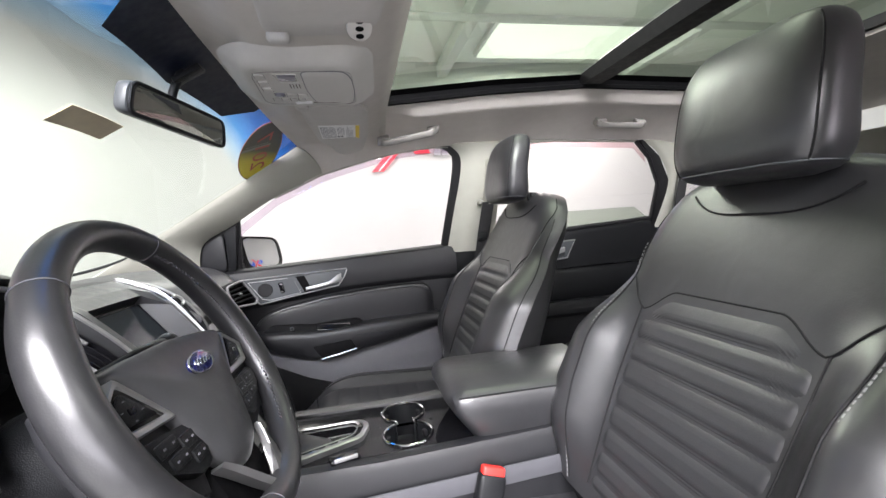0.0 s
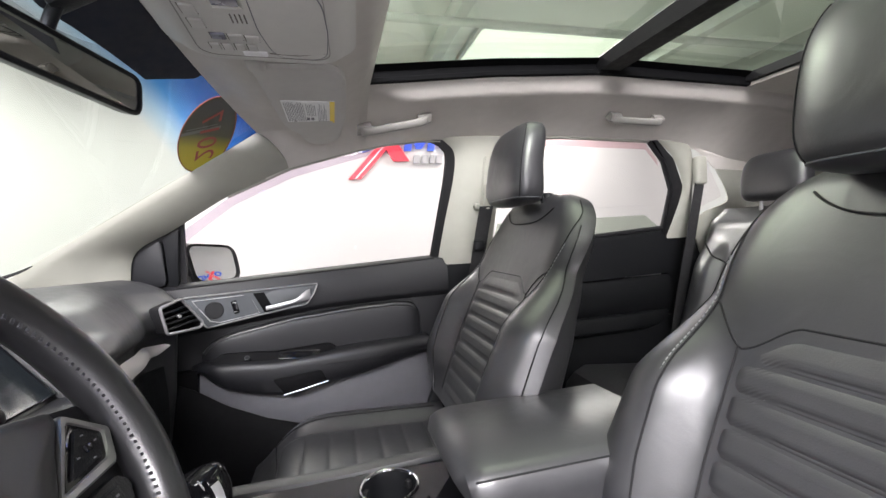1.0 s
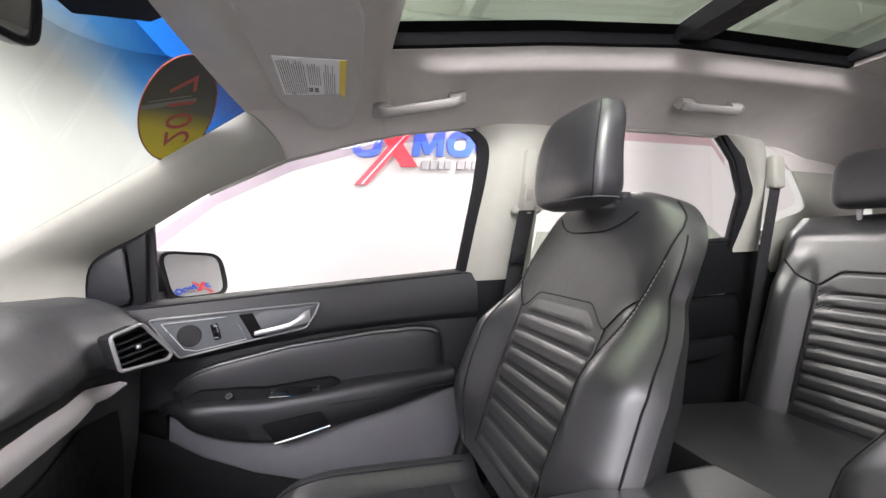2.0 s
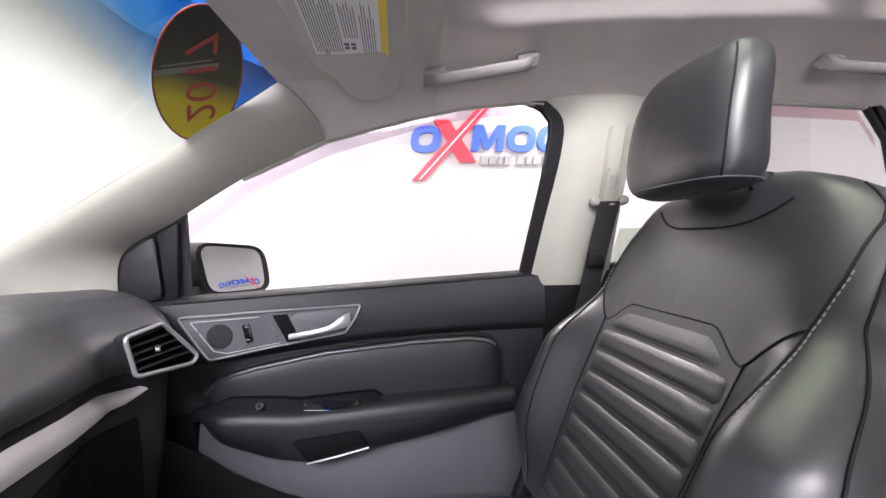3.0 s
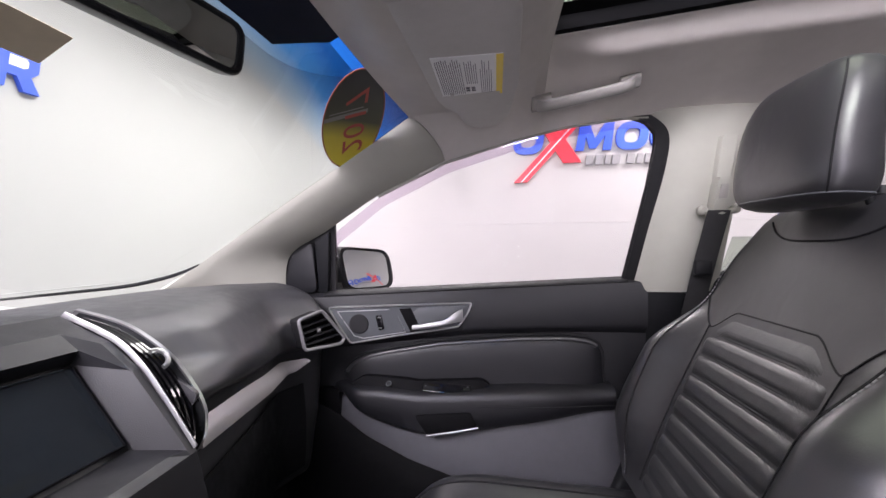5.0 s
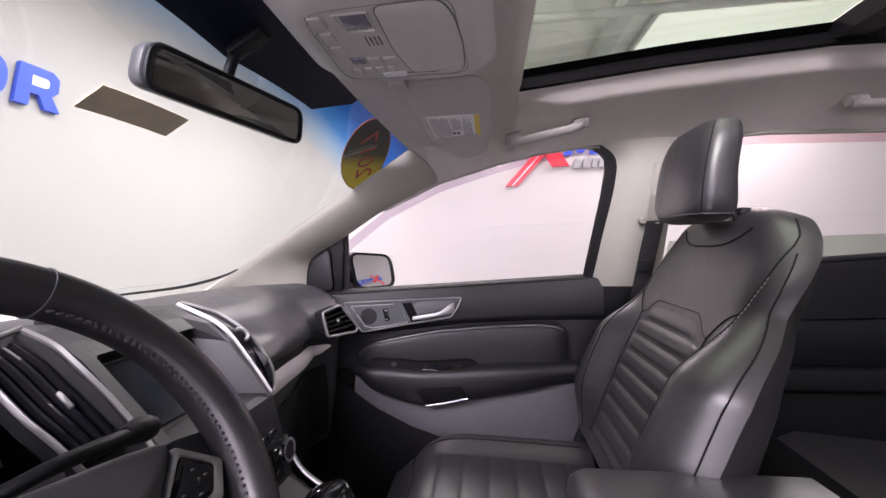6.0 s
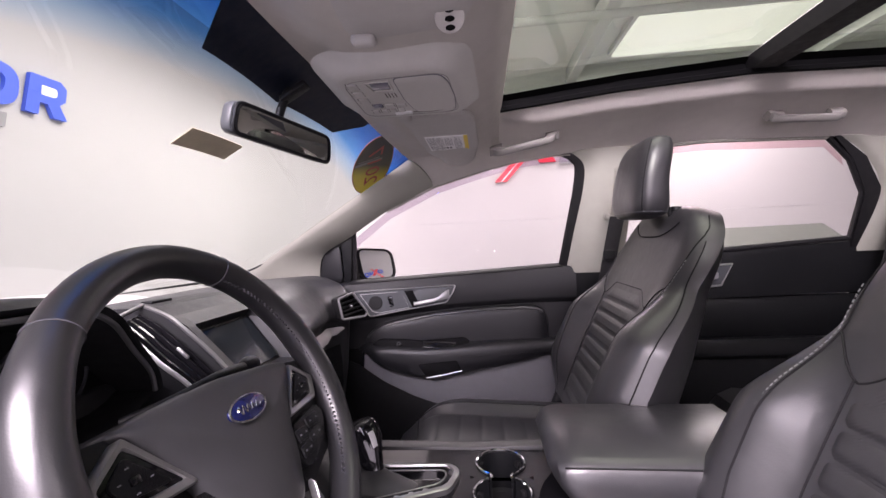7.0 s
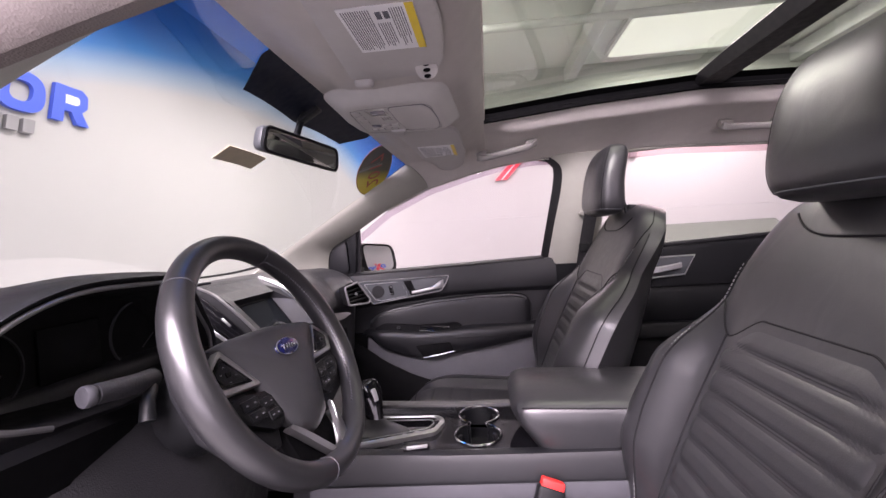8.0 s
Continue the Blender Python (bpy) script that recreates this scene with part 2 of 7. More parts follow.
def grid(fn, nu, nv, thick=0.0):
    """A sheet fn(u, v) over the unit square; with thick, a solid plate whose back lies that far along the normal."""
    pts = [[V(*fn(i / nu, j / nv)) for j in range(nv + 1)] for i in range(nu + 1)]
    if not thick:
        return loft(pts, closed=False)
    bm = bmesh.new()
    nor = []
    for i in range(nu + 1):
        row = []
        for j in range(nv + 1):
            du = pts[min(i + 1, nu)][j] - pts[max(i - 1, 0)][j]
            dv = pts[i][min(j + 1, nv)] - pts[i][max(j - 1, 0)]
            c = du.cross(dv)
            row.append(c.normalized() if c.length > 1e-12 else V(0, 0, 1))
        nor.append(row)
    f = [[bm.verts.new(p) for p in r] for r in pts]
    b = [[bm.verts.new(p + n * thick) for p, n in zip(r, s)] for r, s in zip(pts, nor)]
    for i in range(nu):
        for j in range(nv):
            bm.faces.new((f[i][j], f[i + 1][j], f[i + 1][j + 1], f[i][j + 1]))
            bm.faces.new((b[i][j], b[i][j + 1], b[i + 1][j + 1], b[i + 1][j]))
    for i in range(nu):
        bm.faces.new((f[i][0], b[i][0], b[i + 1][0], f[i + 1][0]))
        bm.faces.new((f[i][nv], f[i + 1][nv], b[i + 1][nv], b[i][nv]))
    for j in range(nv):
        bm.faces.new((f[0][j], f[0][j + 1], b[0][j + 1], b[0][j]))
        bm.faces.new((f[nu][j], b[nu][j], b[nu][j + 1], f[nu][j + 1]))
    return bm


def tube(points, radius, closed=False, sides=10, squash=1.0):
    """A round bar along points; radius a number or a function of 0..1."""
    pts = [V(*p) for p in points]
    n = len(pts)
    rings, last = [], None
    for i, p in enumerate(pts):
        if closed:
            d = pts[(i + 1) % n] - pts[i - 1]
        else:
            d = pts[min(i + 1, n - 1)] - pts[max(i - 1, 0)]
        d.normalize()
        if last is None:
            ref = V(0, 0, 1) if abs(d.z) < 0.9 else V(1, 0, 0)
            last = (ref - d * ref.dot(d)).normalized()
        else:
            last = (last - d * last.dot(d)).normalized()
        side = d.cross(last)
        r = radius(i / (n - 1)) if callable(radius) else radius
        rings.append([p + last * (math.cos(a) * r) + side * (math.sin(a) * r * squash) for a in (2 * math.pi * k / sides for k in range(sides))])
    if closed:
        bm = bmesh.new()
        rows = [[bm.verts.new(q) for q in r] for r in rings]
        for k in range(n):
            a, b = rows[k], rows[(k + 1) % n]
            for i in range(sides):
                j = (i + 1) % sides
                bm.faces.new((a[i], a[j], b[j], b[i]))
        return bm
    return loft(rings)


def curve_pts(ctrl, n):
    """n + 1 points of a smooth curve through the control points."""
    c = [V(*p) for p in ctrl]
    out = []
    for k in range(n + 1):
        f = k / n * (len(c) - 1)
        i = min(int(f), len(c) - 2)
        t = f - i
        p0, p1, p2, p3 = c[max(i - 1, 0)], c[i], c[i + 1], c[min(i + 2, len(c) - 1)]
        out.append(0.5 * (2 * p1 + (p2 - p0) * t + (2 * p0 - 5 * p1 + 4 * p2 - p3) * t * t + (3 * p1 - p0 - 3 * p2 + p3) * t ** 3))
    return out


def prism(outline, depth, bevel=0.0, segs=2):
    """A plate with the given outline (points in order) pushed along depth."""
    bm = bmesh.new()
    d = V(*depth)
    a = [bm.verts.new(V(*p)) for p in outline]
    b = [bm.verts.new(V(*p) + d) for p in outline]
    n = len(a)
    bm.faces.new(a)
    bm.faces.new(b[::-1])
    for i in range(n):
        j = (i + 1) % n
        bm.faces.new((a[i], b[i], b[j], a[j]))
    if bevel:
        keep = [e for e in bm.edges if len(e.link_faces) == 2 and any(len(f.verts) > 4 or n == 4 for f in e.link_faces)]
        bmesh.ops.bevel(bm, geom=keep, offset=bevel, segments=segs, profile=0.5, affect="EDGES")
    return bm


def rounded(outline, r, steps=4):
    """The outline with its corners rounded."""
    out, n = [], len(outline)
    for i in range(n):
        p, a, b = V(*outline[i]), V(*outline[i - 1]), V(*outline[(i + 1) % n])
        da, db = (a - p), (b - p)
        ra, rb = min(r, da.length * 0.45), min(r, db.length * 0.45)
        s, e = p + da.normalized() * ra, p + db.normalized() * rb
        for k in range(steps + 1):
            t = k / steps
            out.append(s * (1 - t) ** 2 + p * 2 * t * (1 - t) + e * t * t)
    return out


def disc(center, radius, normal, depth, sides=24, hole=0.0):
    n = V(*normal).normalized()
    ref = V(0, 0, 1) if abs(n.z) < 0.9 else V(1, 0, 0)
    a = (ref - n * ref.dot(n)).normalized()
    b = n.cross(a)
    c = V(*center)
    ring = lambda r, h: [c + n * h + a * (math.cos(t) * r) + b * (math.sin(t) * r) for t in (2 * math.pi * k / sides for k in range(sides))]
    if hole:
        return loft([ring(hole, 0), ring(radius, 0), ring(radius, depth), ring(hole, depth), ring(hole, 0)], cap=False)
    return loft([ring(radius, 0), ring(radius, depth * 0.7), ring(radius * 0.94, depth)])


def join(*bms):
    out = bmesh.new()
    for b in bms:
        me = bpy.data.meshes.new("tmp")
        b.to_mesh(me)
        b.free()
        out.from_mesh(me)
        bpy.data.meshes.remove(me)
    return out


def dashes(points, length, width, high, gap):
    """Stitches along a line."""
    pts = [V(*p) for p in points]
    bms = bmesh.new()
    run, nxt = 0.0, 0.0
    for p, q in zip(pts, pts[1:]):
        seg = (q - p).length
        d = (q - p).normalized() if seg > 0 else V(1, 0, 0)
        while nxt < run + seg:
            c = p + d * (nxt - run)
            ref = V(0, 1, 0) if abs(d.y) < 0.8 else V(1, 0, 0)
            s = d.cross(ref).normalized()
            w = d.cross(s)
            q8 = [bms.verts.new(c + d * (i * length / 2) + s * (j * high / 2) + w * (k * width / 2)) for i in (-1, 1) for j in (-1, 1) for k in (-1, 1)]
            for f in ((0, 1, 3, 2), (4, 6, 7, 5), (0, 4, 5, 1), (2, 3, 7, 6), (0, 2, 6, 4), (1, 5, 7, 3)):
                bms.faces.new([q8[i] for i in f])
            nxt += length + gap
        run += seg
    return bms


# ---- studio ----
FRONT, BACK, NEAR, FAR = -2.9, 7.5, -6.0, 6.25


def studio():
    R = 1.2
    # floor, walls with rounded corners, ceiling
    solo("floor", rbox(((FRONT + BACK) / 2, (NEAR + FAR) / 2, -0.05), (BACK - FRONT + 0.4, FAR - NEAR + 0.4, 0.1), 0), FLOORM, "smooth pale grey studio floor", "floor", kind="structure")
    solo("ceiling", rbox(((FRONT + BACK) / 2, (NEAR + FAR) / 2, CEIL + 0.05), (BACK - FRONT + 0.4, FAR - NEAR + 0.4, 0.1), 0), CEILM, "pale painted studio ceiling", "ceiling", kind="structure")
    corners = [(FRONT, FAR), (BACK, FAR), (BACK, NEAR), (FRONT, NEAR)]
    names = ["wall_passenger_side", "wall_rear", "wall_driver_side", "wall_front"]
    lines = rounded([(x, y, 0) for x, y in corners], R, 10)
    per = len(lines) // 4
    for k in range(4):
        # each wall runs from the middle of one rounded corner to the middle of the next
        a, b = k * per + per // 2, (k + 1) * per + per // 2
        pts = [lines[i % len(lines)] for i in range(a, b + 1)]
        cx, cy = (FRONT + BACK) / 2, (NEAR + FAR) / 2
        bm = bmesh.new()
        rows = []
        for p in pts:
            out = V(p.x - cx, p.y - cy, 0).normalized() * 0.15
            rows.append([p, p + V(0, 0, CEIL), p + out + V(0, 0, CEIL), p + out])
        bm = loft(rows)
        w = solo(names[k], bm, WALL, "white painted studio wall with faint panel joints", "wall", kind="structure")
        if k in (0, 3):
            for z in (0.62, 1.53, 2.75) if k == 0 else (0.95,):
                path = [p + V(cx - p.x, cy - p.y, 0).normalized() * 0.0005 + V(0, 0, z) for p in pts]
                part("joint", tube(path, 0.004, sides=4), JOINT, w)
    for i in range(6):
        x = -1.3 + i * 1.12
        part("joint", rbox((x, FAR - 0.0005, 1.38), (0.006, 0.004, 2.74), 0), JOINT, bpy.data.objects["wall_passenger_side"])
    # added glowing panel behind the camera, framed like a window, for side light
    fill_win = thing("fill_panel_1", "added glowing fill panel with a grey frame, unseen", "window", kind="structure")
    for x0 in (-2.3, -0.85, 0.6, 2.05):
        part("pane", rbox((x0 + 0.725, NEAR + 0.012, 1.30), (1.40, 0.012, 2.1), 0.002, 1), FILL_GLOW, fill_win, smooth=False)
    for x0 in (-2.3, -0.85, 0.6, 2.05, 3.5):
        part("fill_frame", rbox((x0, NEAR + 0.03, 1.30), (0.05, 0.06, 2.2), 0.006, 2), BEAMM, fill_win)
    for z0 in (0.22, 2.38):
        part("fill_rail", rbox((0.6, NEAR + 0.04, z0), (5.9, 0.08, 0.06), 0.008, 2), BEAMM, fill_win)
    # light boxes and beams under the ceiling
    for lx, ly, sx, sy, _, tx, ty in LIGHT_BOXES:
        t = thing("light_box", "rectangular white light box, switched on, all but one added", "ceiling light", "studio light boxes")
        rim = rounded([(-sx / 2, -sy / 2, 0), (sx / 2, -sy / 2, 0), (sx / 2, sy / 2, 0), (-sx / 2, sy / 2, 0)], 0.05)
        part("housing", prism([p + V(0, 0, 0.04) for p in rim], (0, 0, 0.07)), BEAMM, t)
        part("diffuser", prism([p * 0.96 + V(0, 0, 0.018) for p in rim], (0, 0, 0.02)), LAMPF, t, "glowing white diffuser")
        at = pose(lx, ly, CEIL - 0.13 - 0.5 * sx * math.sin(radians(abs(ty))) - 0.5 * sy * math.sin(radians(abs(tx))), tx, ty, 0)
        if tx or ty:
            for hx, hy in ((-sx * 0.42, -sy * 0.42), (-sx * 0.42, sy * 0.42)) if ty else ((-sx * 0.42, sy * 0.42), (sx * 0.42, sy * 0.42)):
                foot = V(hx, hy, 0.09)
                over = at @ foot
                part("hanger", tube([foot, at.inverted() @ V(over.x, over.y, CEIL)], 0.012, sides=8), BEAMM, t, "thin steel hanger")
        t.matrix_world = at
    for x in (1.9, 5.4):
        solo("ceiling_beam", rbox((x, 1.0, CEIL - 0.16), (0.16, 10.5, 0.22), 0.01), BEAMM, "grey painted steel ceiling beam", "beam", "ceiling beams")
    for y in (2.9, 4.1):
        solo("ceiling_pipe", tube([(0.3, y, CEIL - 0.3), (BACK - 0.2, y, CEIL - 0.3)], 0.05, sides=12), BEAMM, "grey steel ceiling pipe", "pipe", "ceiling pipes")


studio()


def sign(name, m, scale):
    """A wall sign of raised shapes: blue rings and blocks, a red cross of two bars, grey bars below."""
    t = thing(name, "raised wall sign of blue and red shapes with grey bars below", "sign", "wall signs")
    t.matrix_world = m @ Matrix.Scale(scale, 4)

    def ring(x0, x1, z0, z1, w):
        n, rows = 32, []
        cx, cz, rx, rz = (x0 + x1) / 2, (z0 + z1) / 2, (x1 - x0) / 2, (z1 - z0) / 2
        for k in range(n):
            a = 2 * math.pi * k / n
            c, s = math.cos(a), math.sin(a)
            e = 0.75
            c2, s2 = math.copysign(abs(c) ** e, c), math.copysign(abs(s) ** e, s)
            sl = 0.12
            q = lambda f, g, d: V(cx + c2 * (rx - f) + sl * s2 * rz, d, cz + s2 * (rz - g))
            rows.append([q(0, 0, 0), q(0, 0, -0.05), q(w, w * 0.85, -0.05), q(w, w * 0.85, 0)])
        rows.append(rows[0])
        return loft(rows, cap=False)

    def block(pts, d=-0.05):
        return prism([(x, 0, z) for x, z in pts], (0, d, 0))

    part("ring_shape", ring(0.0, 0.46, 0.43, 0.84, 0.12), SIGN_BLUE, t)
    part("peaked_block", block([(0.93, 0.45), (1.01, 0.86), (1.15, 0.86), (1.22, 0.62), (1.37, 0.86), (1.51, 0.86), (1.45, 0.45), (1.33, 0.45), (1.37, 0.66), (1.23, 0.48), (1.14, 0.48), (1.09, 0.66), (1.05, 0.45)]), SIGN_BLUE, t)
    part("ring_shape", ring(1.53, 1.99, 0.44, 0.86, 0.12), SIGN_BLUE, t)
    part("ring_shape", ring(2.02, 2.47, 0.44, 0.86, 0.12), SIGN_BLUE, t)
    hook = part("hooked_block", block([(2.51, 0.45), (2.59, 0.86), (2.89, 0.86), (2.95, 0.80), (2.93, 0.66), (2.86, 0.60), (2.93, 0.45), (2.79, 0.45), (2.74, 0.58), (2.66, 0.58), (2.635, 0.45)]), SIGN_BLUE, t)
    part("pale_inset", block([(2.676, 0.665), (2.690, 0.765), (2.83, 0.765), (2.845, 0.74), (2.835, 0.685), (2.80, 0.665)], -0.052), SIGN_EDGE, hook)
    part("long_bar", block([(0.0, 0.0), (1.06, 1.13), (1.25, 1.13), (0.20, 0.0)], -0.07), SIGN_RED, t, "red slanted bar")
    part("bar_stripe", block([(0.10, 0.0), (1.155, 1.13), (1.177, 1.13), (0.122, 0.0)], -0.075), SIGN_EDGE, t)
    part("short_bar", block([(0.36, 0.93), (0.60, 0.93), (1.01, 0.28), (0.75, 0.28)], -0.06), SIGN_RED, t, "red slanted bar")
    x = 1.07
    for w in (0.115, 0.115, 0.075, 0.12, 0.0, 0.12, 0.085, 0.12, 0.115, 0.12):
        if w:
            part("grey_bar", block([(x, 0.235), (x + 0.025, 0.375), (x + w * 0.9 + 0.025, 0.375), (x + w * 0.9, 0.235)]), SIGN_GREY, t)
        x += w + 0.028 if w else 0.06
    return t


sign("wall_sign", pose(0.59, FAR - 0.004, 2.17), 1.0)
sign("wall_sign", pose(BACK - 0.004, 3.35, 1.66, 0, 0, -90), 0.62)
sign("wall_sign", pose(FRONT + 0.004, 0.086, 1.99, 0, 0, 90), 0.72)


# ---- car shell ----
def wshield(x, y):
    return 1.35 + 0.55 * (x + 0.187) + 0.105 * (1 - (y / 0.6) ** 2)


def side_y(z):
    return 0.76 - 0.24 * (z - 1.135)


SCREEN_EDGE = [(-0.60, 0.655, 1.105), (-0.43, 0.635, 1.203), (-0.237, 0.618, 1.318), (-0.08, 0.604, 1.408), (0.036, 0.592, 1.472), (0.112, 0.580, 1.516)]
DOOR_EDGE = [(-0.291, 0.769, 1.099), (-0.262, 0.742, 1.205), (-0.15, 0.728, 1.27), (0.0, 0.707, 1.358), (0.10, 0.697, 1.402), (0.18, 0.688, 1.436)]
TOP_EDGE = [(0.18, 1.436), (0.355, 1.480), (0.47, 1.503), (0.63, 1.518), (0.9, 1.527), (1.1, 1.532), (1.483, 1.518), (1.6, 1.50), (1.9, 1.44), (2.3, 1.36)]
ROOF_FRONT, ROOF_REAR, ROOF_HALF = 0.412, 1.655, 0.435


def roof_z(x):
    return interp(x, [(0.04, 1.575), (0.25, 1.588), (0.41, 1.602), (0.75, 1.635), (1.1, 1.655), (1.66, 1.64), (2.0, 1.60), (2.3, 1.54)])


def header_x(y):
    return 0.045 + 0.067 * (abs(y) / 0.58) ** 2.2


def lining(x, y):
    zt = interp(x, TOP_EDGE)
    yt = side_y(zt)
    f = min(1.0, max(0.0, (abs(y) - 0.42) / (yt - 0.42)))
    return roof_z(x) + (zt - roof_z(x)) * f ** 1.7


def headliner():
    t = thing("headliner", "light grey cloth headliner round a large roof opening", "headliner", kind="structure")

    def front(u, v):
        y = -0.58 + 1.16 * v
        x0 = header_x(y)
        x = x0 + (ROOF_FRONT - x0) * u
        z0 = wshield(x0, y) - 0.004
        zl = interp(x, [(0.04, 1.55), (0.14, 1.526), (0.20, 1.522), (0.33, 1.526), (0.385, 1.555), (ROOF_FRONT, 1.600)])
        zl += (lining(ROOF_FRONT, y) - roof_z(ROOF_FRONT)) * smooth01(0.33, ROOF_FRONT, x)
        return x, y, z0 + (zl - z0) * smooth01(0, 0.28, u)

    part("front_section", grid(front, 24, 48, 0.012), HEADLINER, t)
    for s in (1, -1):
        def cheek(u, v, s=s):
            # from the screen corner back along the window's upper edge
            x = 0.112 + (ROOF_FRONT - 0.112) * u
            zt = interp(x, [(0.112, 1.405)] + TOP_EDGE)
            yt = side_y(zt)
            y = 0.58 + (yt - 0.58) * v
            z0 = front(min(1, max(0, (x - header_x(0.58)) / (ROOF_FRONT - header_x(0.58)))), 1.0)[2]
            z = z0 + (zt - z0) * v ** 1.3
            return x, s * y, z

        part("corner_section", grid(cheek, 16, 10, 0.010 * s), HEADLINER, t)

        def side(u, v, s=s):
            x = ROOF_FRONT + (2.25 - ROOF_FRONT) * u
            zt = interp(x, TOP_EDGE)
            y = ROOF_HALF + (side_y(zt) - ROOF_HALF) * v
            return x, s * y, lining(x, y) - 0.028 * smooth01(ROOF_HALF, ROOF_HALF + 0.045, y) * (1 - v ** 2) * smooth01(ROOF_FRONT, ROOF_FRONT + 0.12, x)

        part("side_section", grid(side, 60, 30, 0.012 * s), HEADLINER, t)
        # flange rising to the glass
        part("opening_lip", grid(lambda u, v, s=s: (ROOF_FRONT + (ROOF_REAR - ROOF_FRONT) * u, s * (ROOF_HALF + 0.004 * (1 - v)), lining(ROOF_FRONT + (ROOF_REAR - ROOF_FRONT) * u, ROOF_HALF) + 0.012 * v), 30, 2), HEADLINER, t)
    part("rear_section", grid(lambda u, v: (ROOF_REAR + (2.25 - ROOF_REAR) * u, -ROOF_HALF + 2 * ROOF_HALF * v, lining(ROOF_REAR + (2.25 - ROOF_REAR) * u, 0)), 16, 16, 0.012), HEADLINER, t)
    return t


headliner()


def ribbon(pa, pb, bulge, n=28, m=8, thick=0.01):
    """A rounded cover between two edge lines; bulge is the push of its middle."""
    a, b, d = curve_pts(pa, n), curve_pts(pb, n), V(*bulge)

    def fn(u, v):
        i = round(u * n)
        w = math.sin(math.pi * v) ** 0.6 if 0 < v < 1 else 0
        return a[i] * (1 - v) + b[i] * v + d * w

    return grid(fn, n, m, thick)


def flip(pts, s):
    return [(p[0], s * p[1], p[2]) for p in pts]


def shell():
    for s in (1, -1):
        solo("a_pillar_trim", ribbon(flip(SCREEN_EDGE, s), flip(DOOR_EDGE, s), (0.012, -0.022 * s, 0.004), thick=0.008 * s), PILLAR, "light grey plastic cover of the windscreen pillar", "pillar trim", "pillar covers", "structure")
        f = lambda x, z, d=0.0: (x, s * (side_y(z) + d), z)
        b = solo("b_pillar_trim", ribbon([f(0.642, 1.100), f(0.670, 1.25), f(0.700, 1.40), f(0.700, 1.48), f(0.655, 1.522)], [f(0.845, 1.105), f(0.856, 1.25), f(0.872, 1.40), f(0.886, 1.48), f(0.905, 1.526)], (0, -0.03 * s, 0), thick=0.008 * s), PILLAR, "light grey plastic cover of the middle pillar", "pillar trim", "pillar covers", "structure")
        part("lower_cover", ribbon([f(0.66, 0.40, -0.02), f(0.665, 0.8, -0.02), f(0.640, 1.103)], [f(0.85, 0.40, -0.02), f(0.85, 0.8, -0.02), f(0.845, 1.103)], (0, -0.03 * s, 0), thick=0.008 * s), HARD, b, "black lower pillar cover")
        c = solo("c_pillar_trim", ribbon([f(1.60, 1.14), f(1.648, 1.335), f(1.59, 1.45), f(1.50, 1.518)], [f(1.73, 1.14), f(1.70, 1.335), f(1.68, 1.45), f(1.66, 1.498)], (0, -0.02 * s, 0), thick=0.008 * s), PILLAR, "light grey plastic cover of the rear pillar", "pillar trim", "pillar covers", "structure")
        part("rear_cover", ribbon([f(1.70, 1.20), f(1.79, 1.245), f(1.89, 1.29), f(1.80, 1.41)], [f(1.80, 1.05), f(1.98, 1.05), f(2.15, 1.10), f(2.2, 1.38)], (0, -0.012 * s, 0), thick=-0.008 * s), PILLAR, c, "light grey rear cover")
        part("upper_cover", ribbon([f(1.66, 1.498), f(1.70, 1.475), f(1.74, 1.455), f(1.80, 1.41)], [f(1.68, 1.51), f(1.85, 1.45), f(2.05, 1.42), f(2.2, 1.38)], (0, -0.006 * s, 0), thick=-0.008 * s), HEADLINER, c)
        q = solo("quarter_window", prism([f(x, z, 0.012) for x, z in rounded_xz([(1.71, 1.24), (1.88, 1.30), (1.74, 1.47)], 0.03)], (0, 0.004 * s, 0)), SIDEGLASS, "small clear rear quarter window", "window", "car windows", "structure")
        q.visible_shadow = False
    # floor pan, rear bulkhead and sills
    solo("car_floor", rbox((0.85, 0, 0.36), (3.1, 1.50, 0.04), 0.01), CARPET, "black carpeted car floor", "car floor", kind="structure")
    solo("firewall", rbox((-0.66, 0, 0.72), (0.05, 1.44, 0.74), 0.01), CARPET, "black carpeted bulkhead under the dashboard", "bulkhead", kind="structure")
    solo("tailgate_panel", grid(lambda u, v: (2.25 - 0.02 * math.cos(v * 3), -0.72 + 1.44 * v, 0.36 + u * 1.04), 8, 12, 0.03), HARD, "dark inner panel of the tailgate", "tailgate", kind="structure")
    solo("tailgate_upper_trim", grid(lambda u, v: (2.19 - 0.03 * u, -0.68 + 1.36 * v, 1.20 + 0.26 * u), 4, 12, 0.02), PILLAR, "light grey upper trim of the tailgate", "tailgate trim", kind="structure")
    for s in (1, -1):
        solo("rear_side_trim", prism([(1.60, s * 0.768, 0.36), (2.28, s * 0.768, 0.36), (2.28, s * 0.765, 1.12), (1.76, s * 0.765, 1.16), (1.62, s * 0.765, 1.16)], (0, 0.03 * s, 0)), HARD, "black side trim beside the rear bench", "side trim", "rear side trims", "structure")
        solo("kick_panel", prism([(-0.72, s * 0.735, 0.36), (-0.28, s * 0.735, 0.36), (-0.285, s * 0.755, 1.098), (-0.72, s * 0.70, 1.04)], (0, 0.04 * s, 0)), CARPET, "black side panel of the footwell", "kick panel", "kick panels", "structure")
        solo("door_sill", rbox((0.8, s * 0.735, 0.42), (2.9, 0.10, 0.12), 0.015), HARD, "black plastic door sill", "sill", "door sills", "structure")


def rounded_xz(pts, r):
    return [(p.x, p.z) for p in rounded([(x, 0, z) for x, z in pts], r)]


